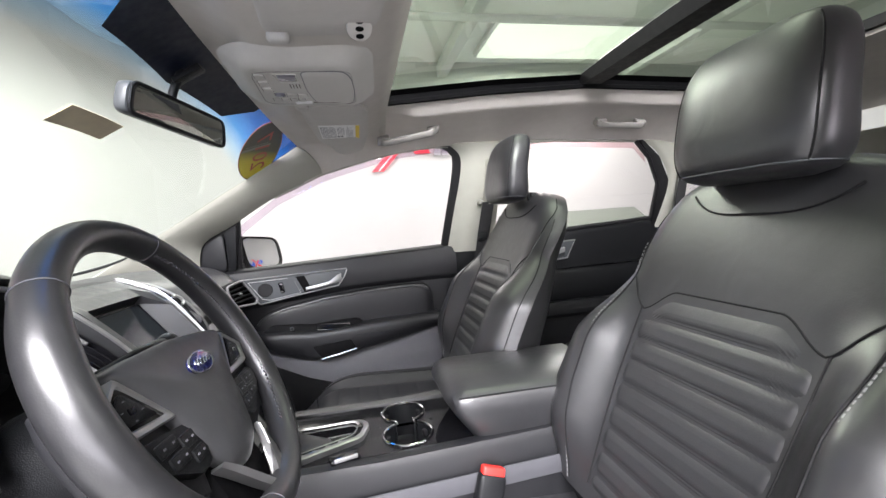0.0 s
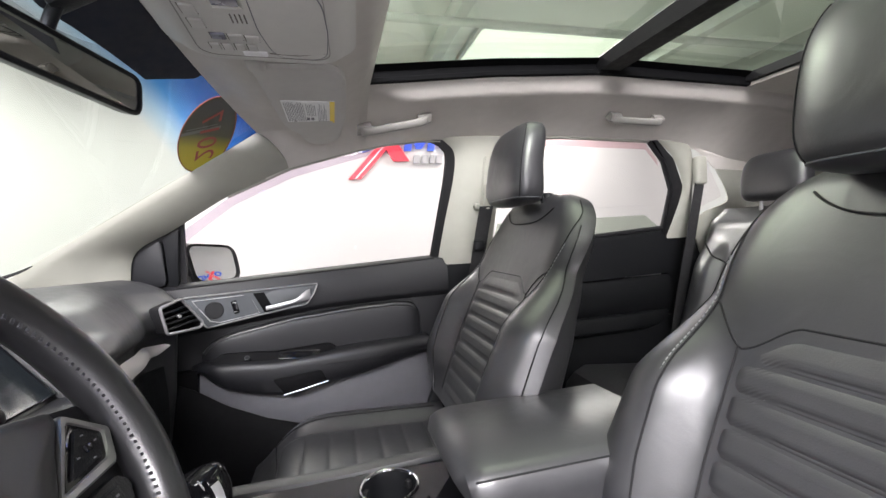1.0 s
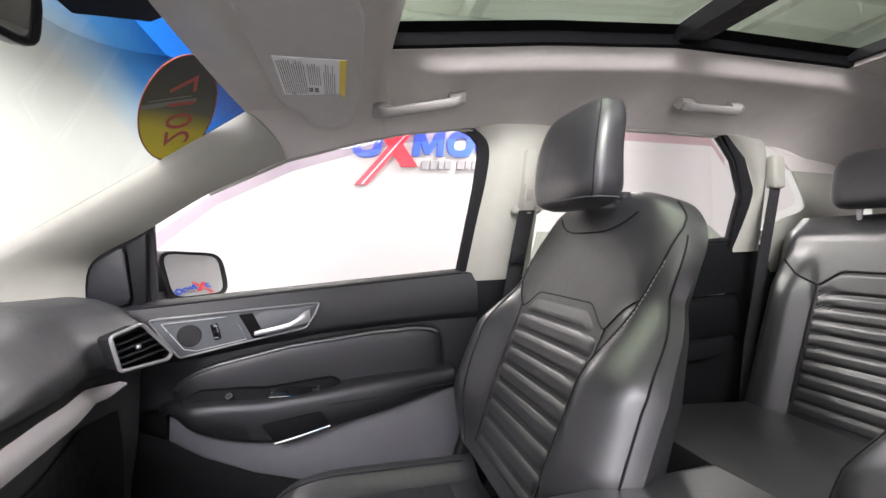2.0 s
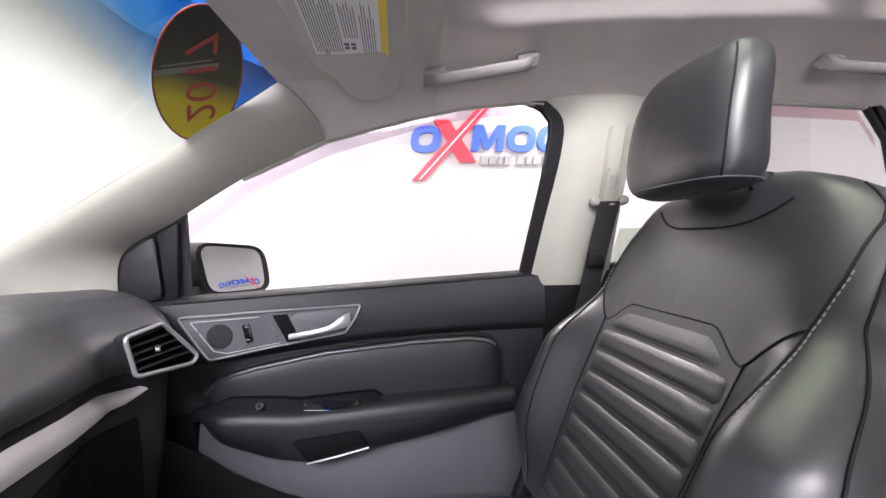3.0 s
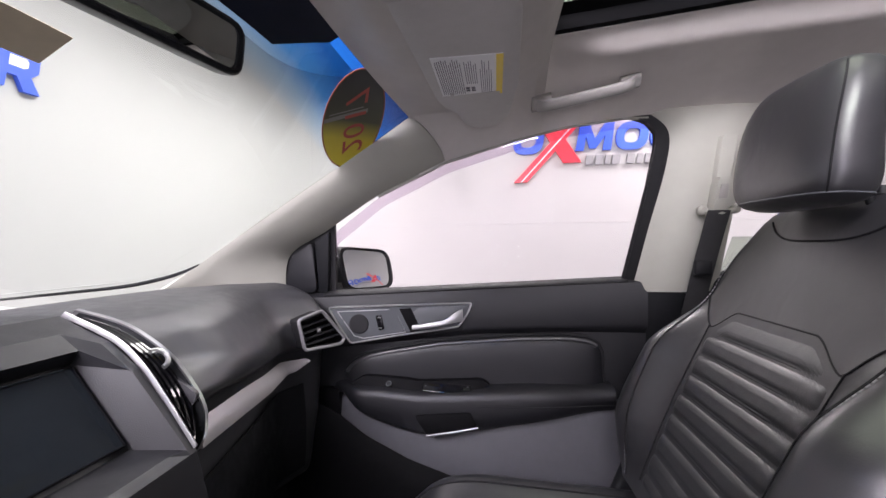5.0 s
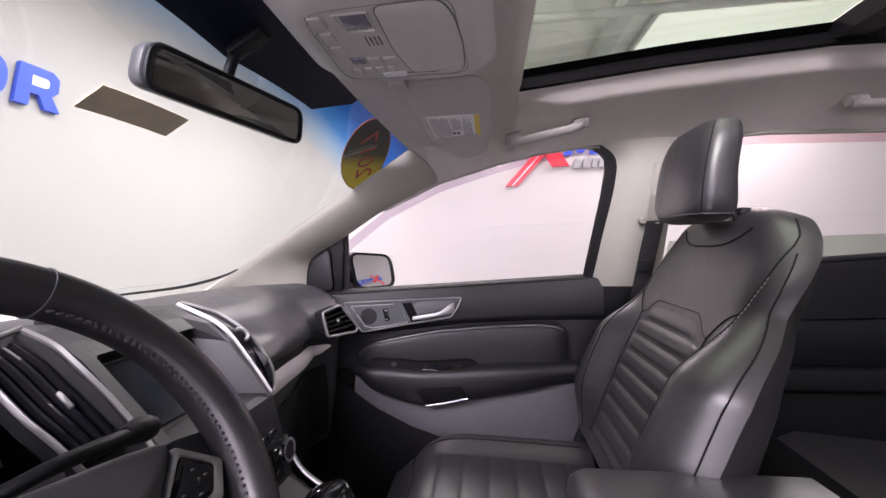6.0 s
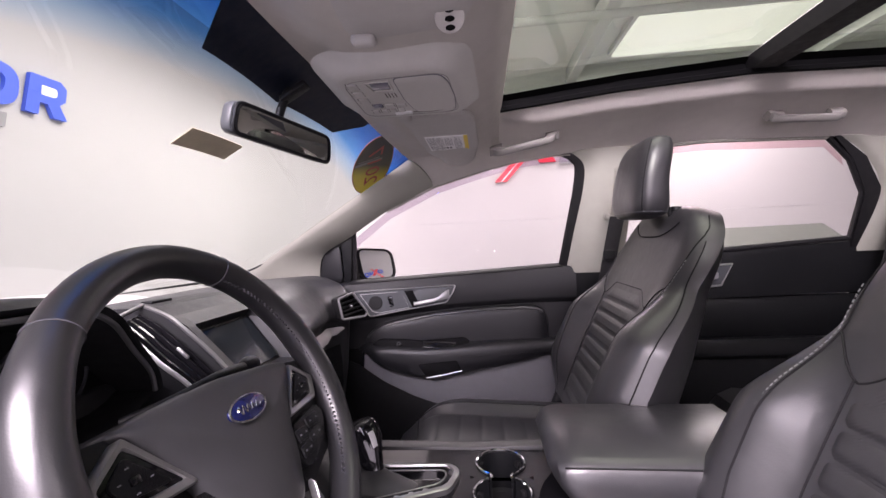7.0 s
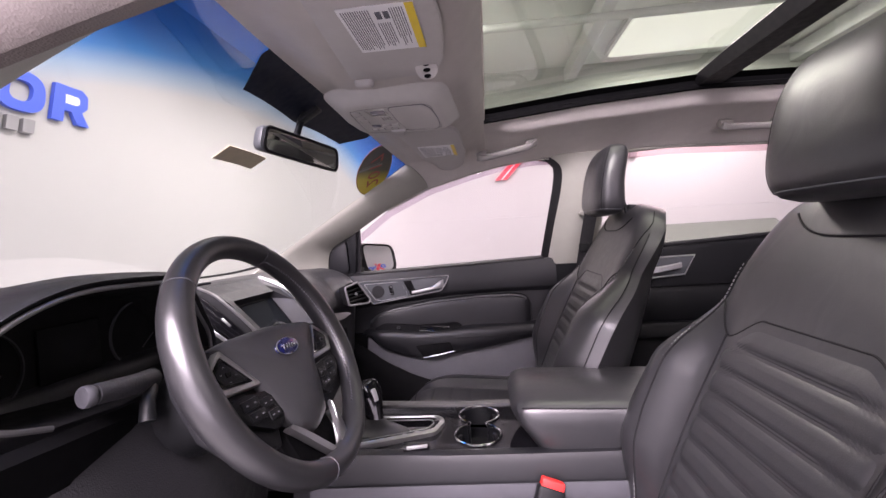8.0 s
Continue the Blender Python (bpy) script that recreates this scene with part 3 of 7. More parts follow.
shell()


def doorway_seal(s):
    """The soft seal along the pillar and roof edge of the open doorway."""
    line = [(-0.29, 1.07), (-0.262, 1.17), (-0.15, 1.272), (0.0, 1.348), (0.10, 1.382), (0.19, 1.408), (0.355, 1.452), (0.47, 1.476), (0.63, 1.494), (0.70, 1.497)]
    pts = curve_pts([(x, s * (side_y(z) + 0.004), z) for x, z in line], 60)
    rows = [[p + V(0, s * a, b) for a, b in ((-0.012, 0.004), (-0.006, -0.002), (0.006, -0.002), (0.014, 0.006), (0.020, 0.03), (0.016, 0.07), (-0.004, 0.075), (-0.014, 0.03))] for p in pts]
    solo("doorway_seal", loft(rows), SEALGREY, "grey-brown soft seal round the open doorway", "door seal", kind="structure")


doorway_seal(-1)


def windscreen():
    t = thing("windscreen", "raked clear windscreen with a blue shade band along its top", "windscreen", kind="structure")
    m, tr = glass("windscreen_glass", (0.62, 0.64, 0.62), 0.05)
    nt = m.node_tree
    co, sep = nt.nodes.new("ShaderNodeTexCoord"), nt.nodes.new("ShaderNodeSeparateXYZ")
    ramp = nt.nodes.new("ShaderNodeValToRGB")
    mr = nt.nodes.new("ShaderNodeMapRange")
    # the band is dyed into the glass and deepens towards the roof
    mr.inputs["From Min"].default_value, mr.inputs["From Max"].default_value = -0.075, 0.10
    nt.links.new(co.outputs["Object"], sep.inputs[0])
    nt.links.new(sep.outputs["X"], mr.inputs["Value"])
    nt.links.new(mr.outputs["Result"], ramp.inputs["Fac"])
    ramp.color_ramp.elements[0].color = (0.62, 0.64, 0.62, 1)
    ramp.color_ramp.elements[1].color = (0.008, 0.072, 0.34, 1)
    for at, col in ((0.20, (0.40, 0.57, 0.74, 1)), (0.38, (0.075, 0.31, 0.74, 1)), (0.62, (0.014, 0.14, 0.54, 1))):
        ramp.color_ramp.elements.new(at).color = col
    nt.links.new(ramp.outputs["Color"], tr.inputs["Color"])

    def sheet(u, v):
        y = -0.64 + 1.28 * v
        x = -0.72 + (header_x(y) + 0.01 + 0.72) * u
        return x, y, wshield(x, y)

    g = part("pane", grid(sheet, 30, 30), m, t)
    g.visible_shadow = False

    def band(u, v):
        y = -0.30 + 0.60 * v
        lo = interp(y, [(-0.30, 0.045), (-0.24, -0.028), (0.0, -0.046), (0.24, -0.020), (0.30, 0.045)])
        hi = header_x(y) + 0.01
        x = lo + (hi - lo) * u
        return x, y, wshield(x, y) - 0.0015

    part("ceramic_band", grid(band, 8, 40), material("ceramic_dots", (0.005, 0.008, 0.020), 0.5, tone=0.05, spec=0.15), t, "dark navy ceramic print")
    for s in (1, -1):
        part("edge_print", grid(lambda u, v, s=s: (lambda x: (x, s * (0.585 + 0.028 * v + (0.112 - x) * 0.10), wshield(x, 0.585 + 0.028 * v + (0.112 - x) * 0.10) - 0.0015))(0.112 - 0.72 * u), 20, 2), RUBBER, t)
    for s in (1, -1):
        part("cowl_seal", tube(curve_pts([(-0.43, s * 0.605, 1.190), (-0.463, s * 0.60, 1.174), (-0.525, s * 0.60, 1.156), (-0.618, s * 0.595, 1.138), (-0.70, s * 0.52, 1.130), (-0.76, s * 0.30, 1.128)], 24), lambda f: 0.0012 + 0.0035 * math.sin(math.pi * f) ** 0.7, sides=8), RUBBER, t, "black cowl seal")
    # paper tag stuck on the glass
    def tag(u, v):
        x, y = -0.205 + 0.045 * u, -0.085 + 0.155 * v
        return x, y, wshield(x, y) - 0.003
    solo("paper_tag", grid(tag, 4, 8, 0.0008), CARDM, "tan paper tag stuck on the windscreen", "tag")
    # round year sticker
    st = thing("year_sticker", "round yellow sticker with a dark top on the windscreen", "sticker")
    ym = bpy.data.materials.new("yellow_sticker_film")
    ym.use_nodes = True
    n2 = ym.node_tree
    bs = n2.nodes["Principled BSDF"]
    bs.inputs["Roughness"].default_value = 0.4
    c2, s2, m2, r2 = (n2.nodes.new(k) for k in ("ShaderNodeTexCoord", "ShaderNodeSeparateXYZ", "ShaderNodeMapRange", "ShaderNodeValToRGB"))
    mixv = n2.nodes.new("ShaderNodeMath")
    mixv.operation, mixv.inputs[1].default_value = "MULTIPLY_ADD", -0.75
    m2.inputs["From Min"].default_value, m2.inputs["From Max"].default_value = -0.50, -0.26
    n2.links.new(c2.outputs["Object"], s2.inputs[0])
    n2.links.new(s2.outputs["Y"], mixv.inputs[0])
    n2.links.new(s2.outputs["X"], mixv.inputs[2])
    n2.links.new(mixv.outputs[0], m2.inputs["Value"])
    n2.links.new(m2.outputs["Result"], r2.inputs["Fac"])
    n2.links.new(r2.outputs["Color"], bs.inputs["Base Color"])
    n2.links.new(r2.outputs["Color"], bs.inputs["Emission Color"])
    bs.inputs["Emission Strength"].default_value = 0.0
    bs.inputs["Transmission Weight"].default_value = 0.0
    r2.color_ramp.elements[0].color = (0.62, 0.52, 0.012, 1)
    r2.color_ramp.elements[1].color = (0.012, 0.014, 0.012, 1)
    e = r2.color_ramp.elements.new(0.34)
    e.color = (0.50, 0.42, 0.012, 1)
    e = r2.color_ramp.elements.new(0.58)
    e.color = (0.045, 0.05, 0.018, 1)

    def rad(u, v):
        a = 2 * math.pi * v
        p, q = 0.128 * u * math.cos(a), 0.070 * u * math.sin(a)
        x, y = 0.010 - 0.42 * p + 0.80 * q, 0.503 + 0.905 * p + 0.42 * q
        return x, y, wshield(x, y) - 0.002

    part("film", grid(rad, 8, 40), ym, st)
    part("rim_line", tube([V(*rad(1.0, k / 48)) for k in range(48)], 0.0016, True, 5), material("brown_print", (0.20, 0.05, 0.02), 0.5), st)
    # three pale stripes across the sticker, the first one wider
    for k in range(3):
        p0 = -0.020 - 0.0075 * k
        def hatch(u, v, p0=p0, k=k):
            p, q = p0 - (0.010 if k == 0 else 0.003) * v, (-0.058 + 0.100 * u) * (1.0 if k == 0 else 0.75) - 0.012
            x, y = 0.010 - 0.42 * p + 0.80 * q, 0.503 + 0.905 * p + 0.42 * q
            return x, y, wshield(x, y) - 0.0030
        part("stripe", grid(hatch, 10, 1), material("pale_stripe", (0.17, 0.17, 0.15), 0.5), st)
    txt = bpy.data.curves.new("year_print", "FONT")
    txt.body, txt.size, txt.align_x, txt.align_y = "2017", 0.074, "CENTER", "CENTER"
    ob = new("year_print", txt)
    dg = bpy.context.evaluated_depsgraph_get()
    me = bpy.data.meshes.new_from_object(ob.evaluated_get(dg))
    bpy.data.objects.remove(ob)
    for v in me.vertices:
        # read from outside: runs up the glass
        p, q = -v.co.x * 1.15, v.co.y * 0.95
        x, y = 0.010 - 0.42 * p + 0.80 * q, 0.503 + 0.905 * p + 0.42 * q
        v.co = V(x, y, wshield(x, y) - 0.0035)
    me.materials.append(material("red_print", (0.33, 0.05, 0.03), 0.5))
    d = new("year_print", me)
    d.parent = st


windscreen()


def sunroof():
    t = thing("panoramic_roof", "green-tinted panoramic glass roof with a black cross beam", "sunroof", kind="structure")
    zg = lambda x: roof_z(x) + 0.045

    def pane(x0, x1):
        return grid(lambda u, v: (x0 + (x1 - x0) * u, -0.47 + 0.94 * v, zg(x0 + (x1 - x0) * u) + 0.012 * (1 - (2 * v - 1) ** 2)), 16, 12)

    for a, b in ((0.40, 1.08), (1.14, 1.70)):
        part("roof_pane", pane(a, b), ROOFGLASS, t).visible_shadow = False
    for s in (1, -1):
        part("side_rail", loft([[V(x, s * (ROOF_HALF + 0.004), lining(x, ROOF_HALF) + 0.002), V(x, s * (ROOF_HALF - 0.012), lining(x, ROOF_HALF) + 0.004), V(x, s * (ROOF_HALF - 0.014), lining(x, ROOF_HALF) + 0.014), V(x, s * (ROOF_HALF - 0.004), lining(x, ROOF_HALF) + 0.018), V(x, s * (ROOF_HALF - 0.006), lining(x, ROOF_HALF) + 0.032), V(x, s * (ROOF_HALF - 0.030), zg(x) - 0.004), V(x, s * (ROOF_HALF + 0.05), zg(x) - 0.004), V(x, s * (ROOF_HALF + 0.05), lining(x, ROOF_HALF) + 0.010)] for x in (ROOF_FRONT - 0.01 + (ROOF_REAR + 0.02 - ROOF_FRONT) * k / 24 for k in range(25))]), BLACKHOLE, t, "black rubber and metal side rail")
    part("cross_beam", loft([[V(1.075, y, zg(1.1) - 0.006 + 0.012 * (1 - (y / 0.47) ** 2)), V(1.085, y, lining(1.1, 0.43) + 0.012), V(1.155, y, lining(1.1, 0.43) + 0.012), V(1.165, y, zg(1.1) - 0.006 + 0.012 * (1 - (y / 0.47) ** 2))] for y in (-0.43 + 0.86 * k / 12 for k in range(13))]), RUBBER, t, "black cross beam")
    for x0, x1 in ((ROOF_FRONT - 0.03, ROOF_FRONT + 0.004), (ROOF_REAR - 0.012, ROOF_REAR + 0.05)):
        part("end_rail", loft([[V(x0, y, zg(x0) - 0.004), V(x1, y, zg(x0) - 0.004), V(x1, y, roof_z(x0) + 0.014), V(x0, y, roof_z(x0) + 0.014)] for y in (-0.44 + 0.88 * k / 8 for k in range(9))]), RUBBER if x0 > 1 else HEADLINER, t)


sunroof()


# ---- doors ----
FRONT_DLO = [(-0.165, 1.100), (-0.142, 1.262), (-0.105, 1.284), (0.0, 1.357), (0.18, 1.434), (0.355, 1.479), (0.47, 1.502), (0.60, 1.515), (0.655, 1.512), (0.68, 1.492), (0.683, 1.45), (0.625, 1.136)]
REAR_DLO = [(0.835, 1.143), (0.85, 1.35), (0.87, 1.50), (0.90, 1.522), (1.10, 1.530), (1.47, 1.517), (1.547, 1.444), (1.604, 1.335), (1.588, 1.185)]


def curve_xz(pts, u):
    """The point at the share u of a line's length, in x and z."""
    run = [0.0]
    for (a, b), (c, d) in zip(pts, pts[1:]):
        run.append(run[-1] + math.hypot(c - a, d - b))
    w = u * run[-1]
    return interp(w, list(zip(run, [p[0] for p in pts]))), interp(w, list(zip(run, [p[1] for p in pts])))


def belt(x):
    return interp(x, [(-0.30, 1.098), (-0.165, 1.102), (0.625, 1.137), (0.80, 1.142), (1.6, 1.186)])


def panel(x0, x1, ztop, zbot, y_of, s, nx=40, nz=24, thick=0.02):
    def fn(u, v):
        x = x0(v) + (x1(v) - x0(v)) * u if callable(x0) else x0 + (x1 - x0) * u
        z = zbot(x) + (ztop(x) - zbot(x)) * v
        return x, s * y_of(x, z, u, v), z
    return grid(fn, nx, nz, -thick * s)


def front_door(s):
    t = thing("front_door", "black front door trim with a silver-framed handle plate, closed", "car door", "car doors")
    # glass, seals and the black corner cover
    g = part("window_pane", prism([(x, s * (side_y(z) + 0.014), z) for x, z in FRONT_DLO], (0, 0.004 * s, 0)), SIDEGLASS, t, "clear side glass")
    g.visible_shadow = False
    part("window_seal", tube([V(x, s * (side_y(z) + 0.010), z) for x, z in FRONT_DLO[8:]], 0.0065, sides=8), RUBBER, t, "black window seal")
    part("upper_seal", tube([V(x, s * (side_y(z) + 0.006), z + 0.002) for x, z in FRONT_DLO[3:9]], 0.006, sides=8), PILLAR, t, "light grey upper seal")
    rf = [(0.622, 1.130), (0.660, 1.33), (0.678, 1.45), (0.676, 1.482), (0.655, 1.505), (0.62, 1.514), (0.62, 1.526), (0.672, 1.522), (0.704, 1.496), (0.714, 1.45), (0.695, 1.30), (0.665, 1.10)]
    part("rear_frame", prism([(x, s * (side_y(z) + 0.001), z) for x, z in rf], (0, 0.022 * s, 0), 0.003), RUBBER, t, "black window frame")
    # tinted rain guard along the window's upper edge
    up = [(-0.150, 1.215), (-0.140, 1.265), (-0.105, 1.288), (0.0, 1.360), (0.18, 1.437), (0.355, 1.482), (0.47, 1.505), (0.60, 1.517), (0.66, 1.514)]
    gd = part("rain_guard", grid(lambda u, v: (lambda p, q: (p[0] + 0.012 * v * (1 - u), s * (side_y(p[1]) + 0.030 - 0.004 * v), p[1] - (0.030 - 0.010 * u) * v))(curve_xz(up, u), 0), 40, 3), GUARD, t, "lilac-tinted rain guard")
    gd.visible_shadow = False
    part("corner_cover", prism([(x, s * (side_y(z) - 0.008), z) for x, z in rounded_xz([(-0.288, 1.099), (-0.262, 1.200), (-0.19, 1.243), (-0.195, 1.10)], 0.02)], (0, 0.02 * s, 0), 0.004), SOFT, t, "black corner cover")
    part("corner_backing", prism([(x, s * (side_y(z) + 0.014), z) for x, z in [(-0.33, 1.08), (-0.30, 1.215), (-0.21, 1.262), (-0.13, 1.290), (-0.15, 1.08)]], (0, 0.012 * s, 0)), RUBBER, t)
    part("division_bar", prism([(x, s * (side_y(z) - 0.004), z) for x, z in [(-0.190, 1.10), (-0.186, 1.245), (-0.142, 1.268), (-0.165, 1.10)]], (0, 0.02 * s, 0), 0.003), HARD, t, "black division bar")
    # upper panel: rolls over at the belt line
    top = lambda x: belt(x)
    low = lambda x: interp(x, [(-0.30, 0.93), (-0.08, 0.955), (0.25, 0.99), (0.45, 0.997), (0.70, 0.997)])
    yu = lambda x, z, u, v: 0.752 - 0.006 * math.sin(math.pi * min(1, v * 1.1)) + 0.03 * smooth01(0.9, 1.0, v) ** 2 + 0.012 * smooth01(0.12, 0.0, v)
    part("belt_seal", loft([[V(x, s * y, belt(x) + z) for y, z in ((0.7520, -0.0115), (0.7505, -0.009), (0.754, -0.005), (0.765, -0.0015), (0.780, 0.002), (0.790, 0.002), (0.790, -0.012))] for x in (-0.17 + 0.80 * k / 24 for k in range(25))]), RUBBER, t, "black rubber belt seal")
    part("upper_panel", panel(-0.30, 0.675, top, low, yu, s, 40, 24, 0.03), SOFT, t, "black soft upper panel")
    # leather pad above the armrest
    ptop = lambda x: interp(x, [(-0.115, 0.882), (-0.098, 0.905), (-0.078, 0.922), (-0.045, 0.936), (0.0, 0.947), (0.157, 0.974), (0.357, 0.989), (0.485, 0.991), (0.535, 0.984), (0.560, 0.966), (0.566, 0.945)])
    pbot = lambda x: interp(x, [(-0.115, 0.868), (0.0, 0.852), (0.57, 0.852)])
    part("pad_groove", tube([V(x, s * 0.7505, ptop(x) + 0.003) for x in (-0.115 + 0.681 * k / 60 for k in range(61))] + [V(0.569, s * 0.7505, 0.862)], 0.0035, sides=6), RUBBER, t)
    part("armrest_pad", panel(-0.115, 0.566, ptop, pbot, lambda x, z, u, v: 0.756 - 0.016 * (max(0, 1 - max(0, v) ** 9)) ** 0.5 * (max(0, 1 - abs(2 * u - 1) ** 14)) ** 0.5 - 0.002 * math.sin(math.pi * min(1, max(0, v))), s, 48, 20, 0.02), SOFT, t, "black leather pad")
    part("pad_piping", tube([V(x, s * 0.7462, ptop(x) - 0.0075) for x in (-0.105 + 0.655 * k / 60 for k in range(61))], 0.0058, sides=10), LEATHER, t, "rolled upper edge of the pad")
    part("pad_surround", panel(-0.30, 0.675, lambda x: low(x) + 0.002, lambda x: 0.80, lambda x, z, u, v: 0.765, s, 30, 12, 0.03), SOFT, t)
    # armrest: a rounded shelf with a nose
    rows = []
    for k in range(41):
        u = k / 40
        x = -0.145 + 0.73 * u
        end = smooth01(0, 0.13, u)
        tail = 1 - smooth01(0.72, 1.0, u)
        out = 0.775 - (0.028 + 0.065 * end) * (0.78 + 0.22 * tail)
        zt = interp(x, [(-0.145, 0.848), (-0.10, 0.862), (0.0, 0.860), (0.10, 0.852), (0.20, 0.856), (0.35, 0.866), (0.60, 0.869)])
        zb = interp(x, [(-0.145, 0.832), (-0.12, 0.826), (-0.043, 0.790), (0.04, 0.760), (0.107, 0.745), (0.24, 0.760), (0.40, 0.787), (0.54, 0.812), (0.60, 0.818)])
        ring = [(0.785, zt + 0.004), ((out + 0.785) / 2, zt + 0.003), (out + 0.012, zt), (out + 0.003, zt - 0.008), (out, zt - 0.022), (out + 0.001, (zt + zb) / 2), (out + 0.006, zb + 0.012), (out + 0.018, zb), (0.785, zb - 0.004)]
        rows.append([V(x, s * y, z) for y, z in ring])
    part("armrest", loft(rows), SOFT, t, "black padded armrest")
    part("armrest_seam", tube([V(x, s * (0.775 - (0.093 * (0.78 + 0.22 * (1 - smooth01(0.72, 1.0, (x + 0.145) / 0.73))))), 0.826 + 0.018 * (x - 0.25)) for x in (0.25 + 0.33 * k / 20 for k in range(21))], 0.0016, sides=6), RUBBER, t)
    # window switch plate, lock button
    # switch bed: a black strip carries the recess's shade
    bed = [(-0.085, 0.866), (-0.05, 0.885), (0.05, 0.880), (0.10, 0.874), (0.26, 0.882), (0.285, 0.868), (0.24, 0.858), (0.09, 0.854), (-0.02, 0.860)]
    part("switch_bed", prism([V(x, s * (0.722 - 0.5 * (0.885 - z)), z) for x, z in rounded_xz(bed, 0.010)], (0, 0.02 * s, 0)), BLACKHOLE, t, "black strip for the shade of the switch recess", smooth=False)
    tilt = pose(0, 0, 0, -42 * s, 4, 0)
    part("switch_plate", rbox((0.172, s * 0.7035, 0.863), (0.122, 0.004, 0.026), 0.0015, 2, tilt), PIANO, t, "gloss black switch plate")
    for x in (0.118, 0.226):
        part("switch_tip", rbox((x, s * 0.702, 0.868), (0.003, 0.003, 0.003), 0.001, 1, tilt), DARKBEZ, t)
    ss = part("lock_knob", disc((0.022, s * 0.704, 0.868), 0.0075, (0, -s * 0.67, 0.74), 0.006, 20), HARD, t, "small round black knob")
    part("knob_rim", disc((0.022, s * 0.7005, 0.872), 0.0078, (0, -s * 0.67, 0.74), 0.0015, 20, 0.0058), DARKBEZ, ss)
    # pull cup with a bright lower lip; flat plate, the hollow's shade in its black
    part("pull_cup", prism([V(x, s * (0.6825), z) for x, z in rounded_xz([(0.092, 0.801), (0.124, 0.753), (0.250, 0.778), (0.234, 0.813)], 0.008)], (0, -0.005 * s, 0), 0.002), BLACKHOLE, t, "pull cup as a flat plate, the hollow's shade in its black")
    part("pull_lip", tube([V(0.122, s * 0.677, 0.7515), V(0.186, s * 0.676, 0.763), V(0.252, s * 0.678, 0.776)], 0.0026, sides=8), SILVER, t, "bright lip")
    # lower panel with pocket; shade at its front and foot put in as black
    part("front_shade_panel", panel(-0.30, -0.128, lambda x: 0.84, lambda x: 0.42, lambda x, z, u, v: 0.742, s, 6, 12, 0.03), BLACKHOLE, t, "front end of the lower panel, shade put in as black")
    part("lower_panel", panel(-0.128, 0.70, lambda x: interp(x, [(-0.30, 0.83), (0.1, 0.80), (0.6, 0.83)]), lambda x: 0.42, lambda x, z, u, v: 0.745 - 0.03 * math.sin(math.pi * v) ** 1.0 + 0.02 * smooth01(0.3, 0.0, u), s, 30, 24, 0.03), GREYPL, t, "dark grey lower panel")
    part("map_pocket", panel(-0.26, 0.50, lambda x: interp(x, [(-0.26, 0.86), (-0.116, 0.790), (-0.04, 0.735), (0.07, 0.680), (0.30, 0.60), (0.5, 0.55)]), lambda x: 0.44, lambda x, z, u, v: 0.70 - 0.035 * math.sin(math.pi * min(1, v * 0.9 + 0.1)) ** 0.7 * (math.sin(math.pi * u) ** 0.4 if 0 < u < 1 else 0), s, 30, 12, 0.012), BLACKHOLE, t, "map pocket, shade at the door's foot in its black")
    # silver-framed handle plate
    yp = lambda x: interp(x, [(-0.14, 0.715), (-0.05, 0.728), (0.25, 0.740)])
    fr = [(-0.142, 1.066), (0.238, 1.076), (0.226, 1.048), (0.202, 1.014), (0.05, 0.992), (-0.085, 0.970), (-0.110, 1.010)]
    P = lambda q, d: [V(x, s * (yp(x) + d), z) for x, z in q]
    plate = part("handle_plate", prism(P(rounded_xz(fr, 0.008), 0.0), (0, 0.05 * s, 0)), DARKBEZ, t, "dark grey plate in a silver frame")
    part("silver_frame", tube(P(rounded_xz(fr, 0.008) + [rounded_xz(fr, 0.008)[0]], -0.003), 0.0026, sides=8), SILVER, plate, "satin silver frame")
    inner = [(-0.118, 1.055), (0.035, 1.060), (0.062, 1.000), (-0.05, 0.983), (-0.075, 0.990)]
    part("inner_rim", tube(P(inner + [inner[0]], -0.003), 0.0014, sides=6), SILVERP, plate)
    part("tweeter", disc((-0.062, s * (yp(-0.062) - 0.002), 1.022), 0.026, (0.13, -s, 0), 0.006, 32), RUBBER, plate, "round tweeter grille")
    part("lock_switch", rbox((-0.005, s * (yp(0) - 0.006), 1.026), (0.016, 0.008, 0.040), 0.003, 2, pose(0, 0, 0, 0, -12, 0)), PIANO, plate, "gloss black lock switch")
    part("lock_mark", rbox((-0.005, s * (yp(0) - 0.011), 1.040), (0.010, 0.002, 0.003), 0.001, 1), SILVER, plate)
    part("lock_mark", rbox((-0.003, s * (yp(0) - 0.011), 1.012), (0.010, 0.002, 0.003), 0.001, 1), SILVER, plate)
    cup = [(0.045, 1.062), (0.225, 1.068), (0.195, 1.020), (0.075, 1.000)]
    part("handle_recess", prism(P(rounded_xz(cup, 0.006), -0.003), (0, 0.010 * s, 0), 0.001), DARKBEZ, plate, "dark satin recess")
    part("recess_edge", prism(P([(0.046, 1.062), (0.078, 1.063), (0.104, 1.004), (0.076, 1.000)], -0.0045), (0, 0.004 * s, 0), 0.001), BLACKHOLE, plate, "black recess edge")
    hand = []
    for k in range(21):
        f = k / 20
        x, zc = 0.082 + 0.132 * f, 1.013 + 0.020 * f + 0.004 * f * f
        h = 0.0125 + 0.018 * smooth01(0.62, 0.95, f)
        d = 0.004 + 0.013 * math.sin(math.pi * min(1, 0.08 + f * 0.92)) ** 0.6
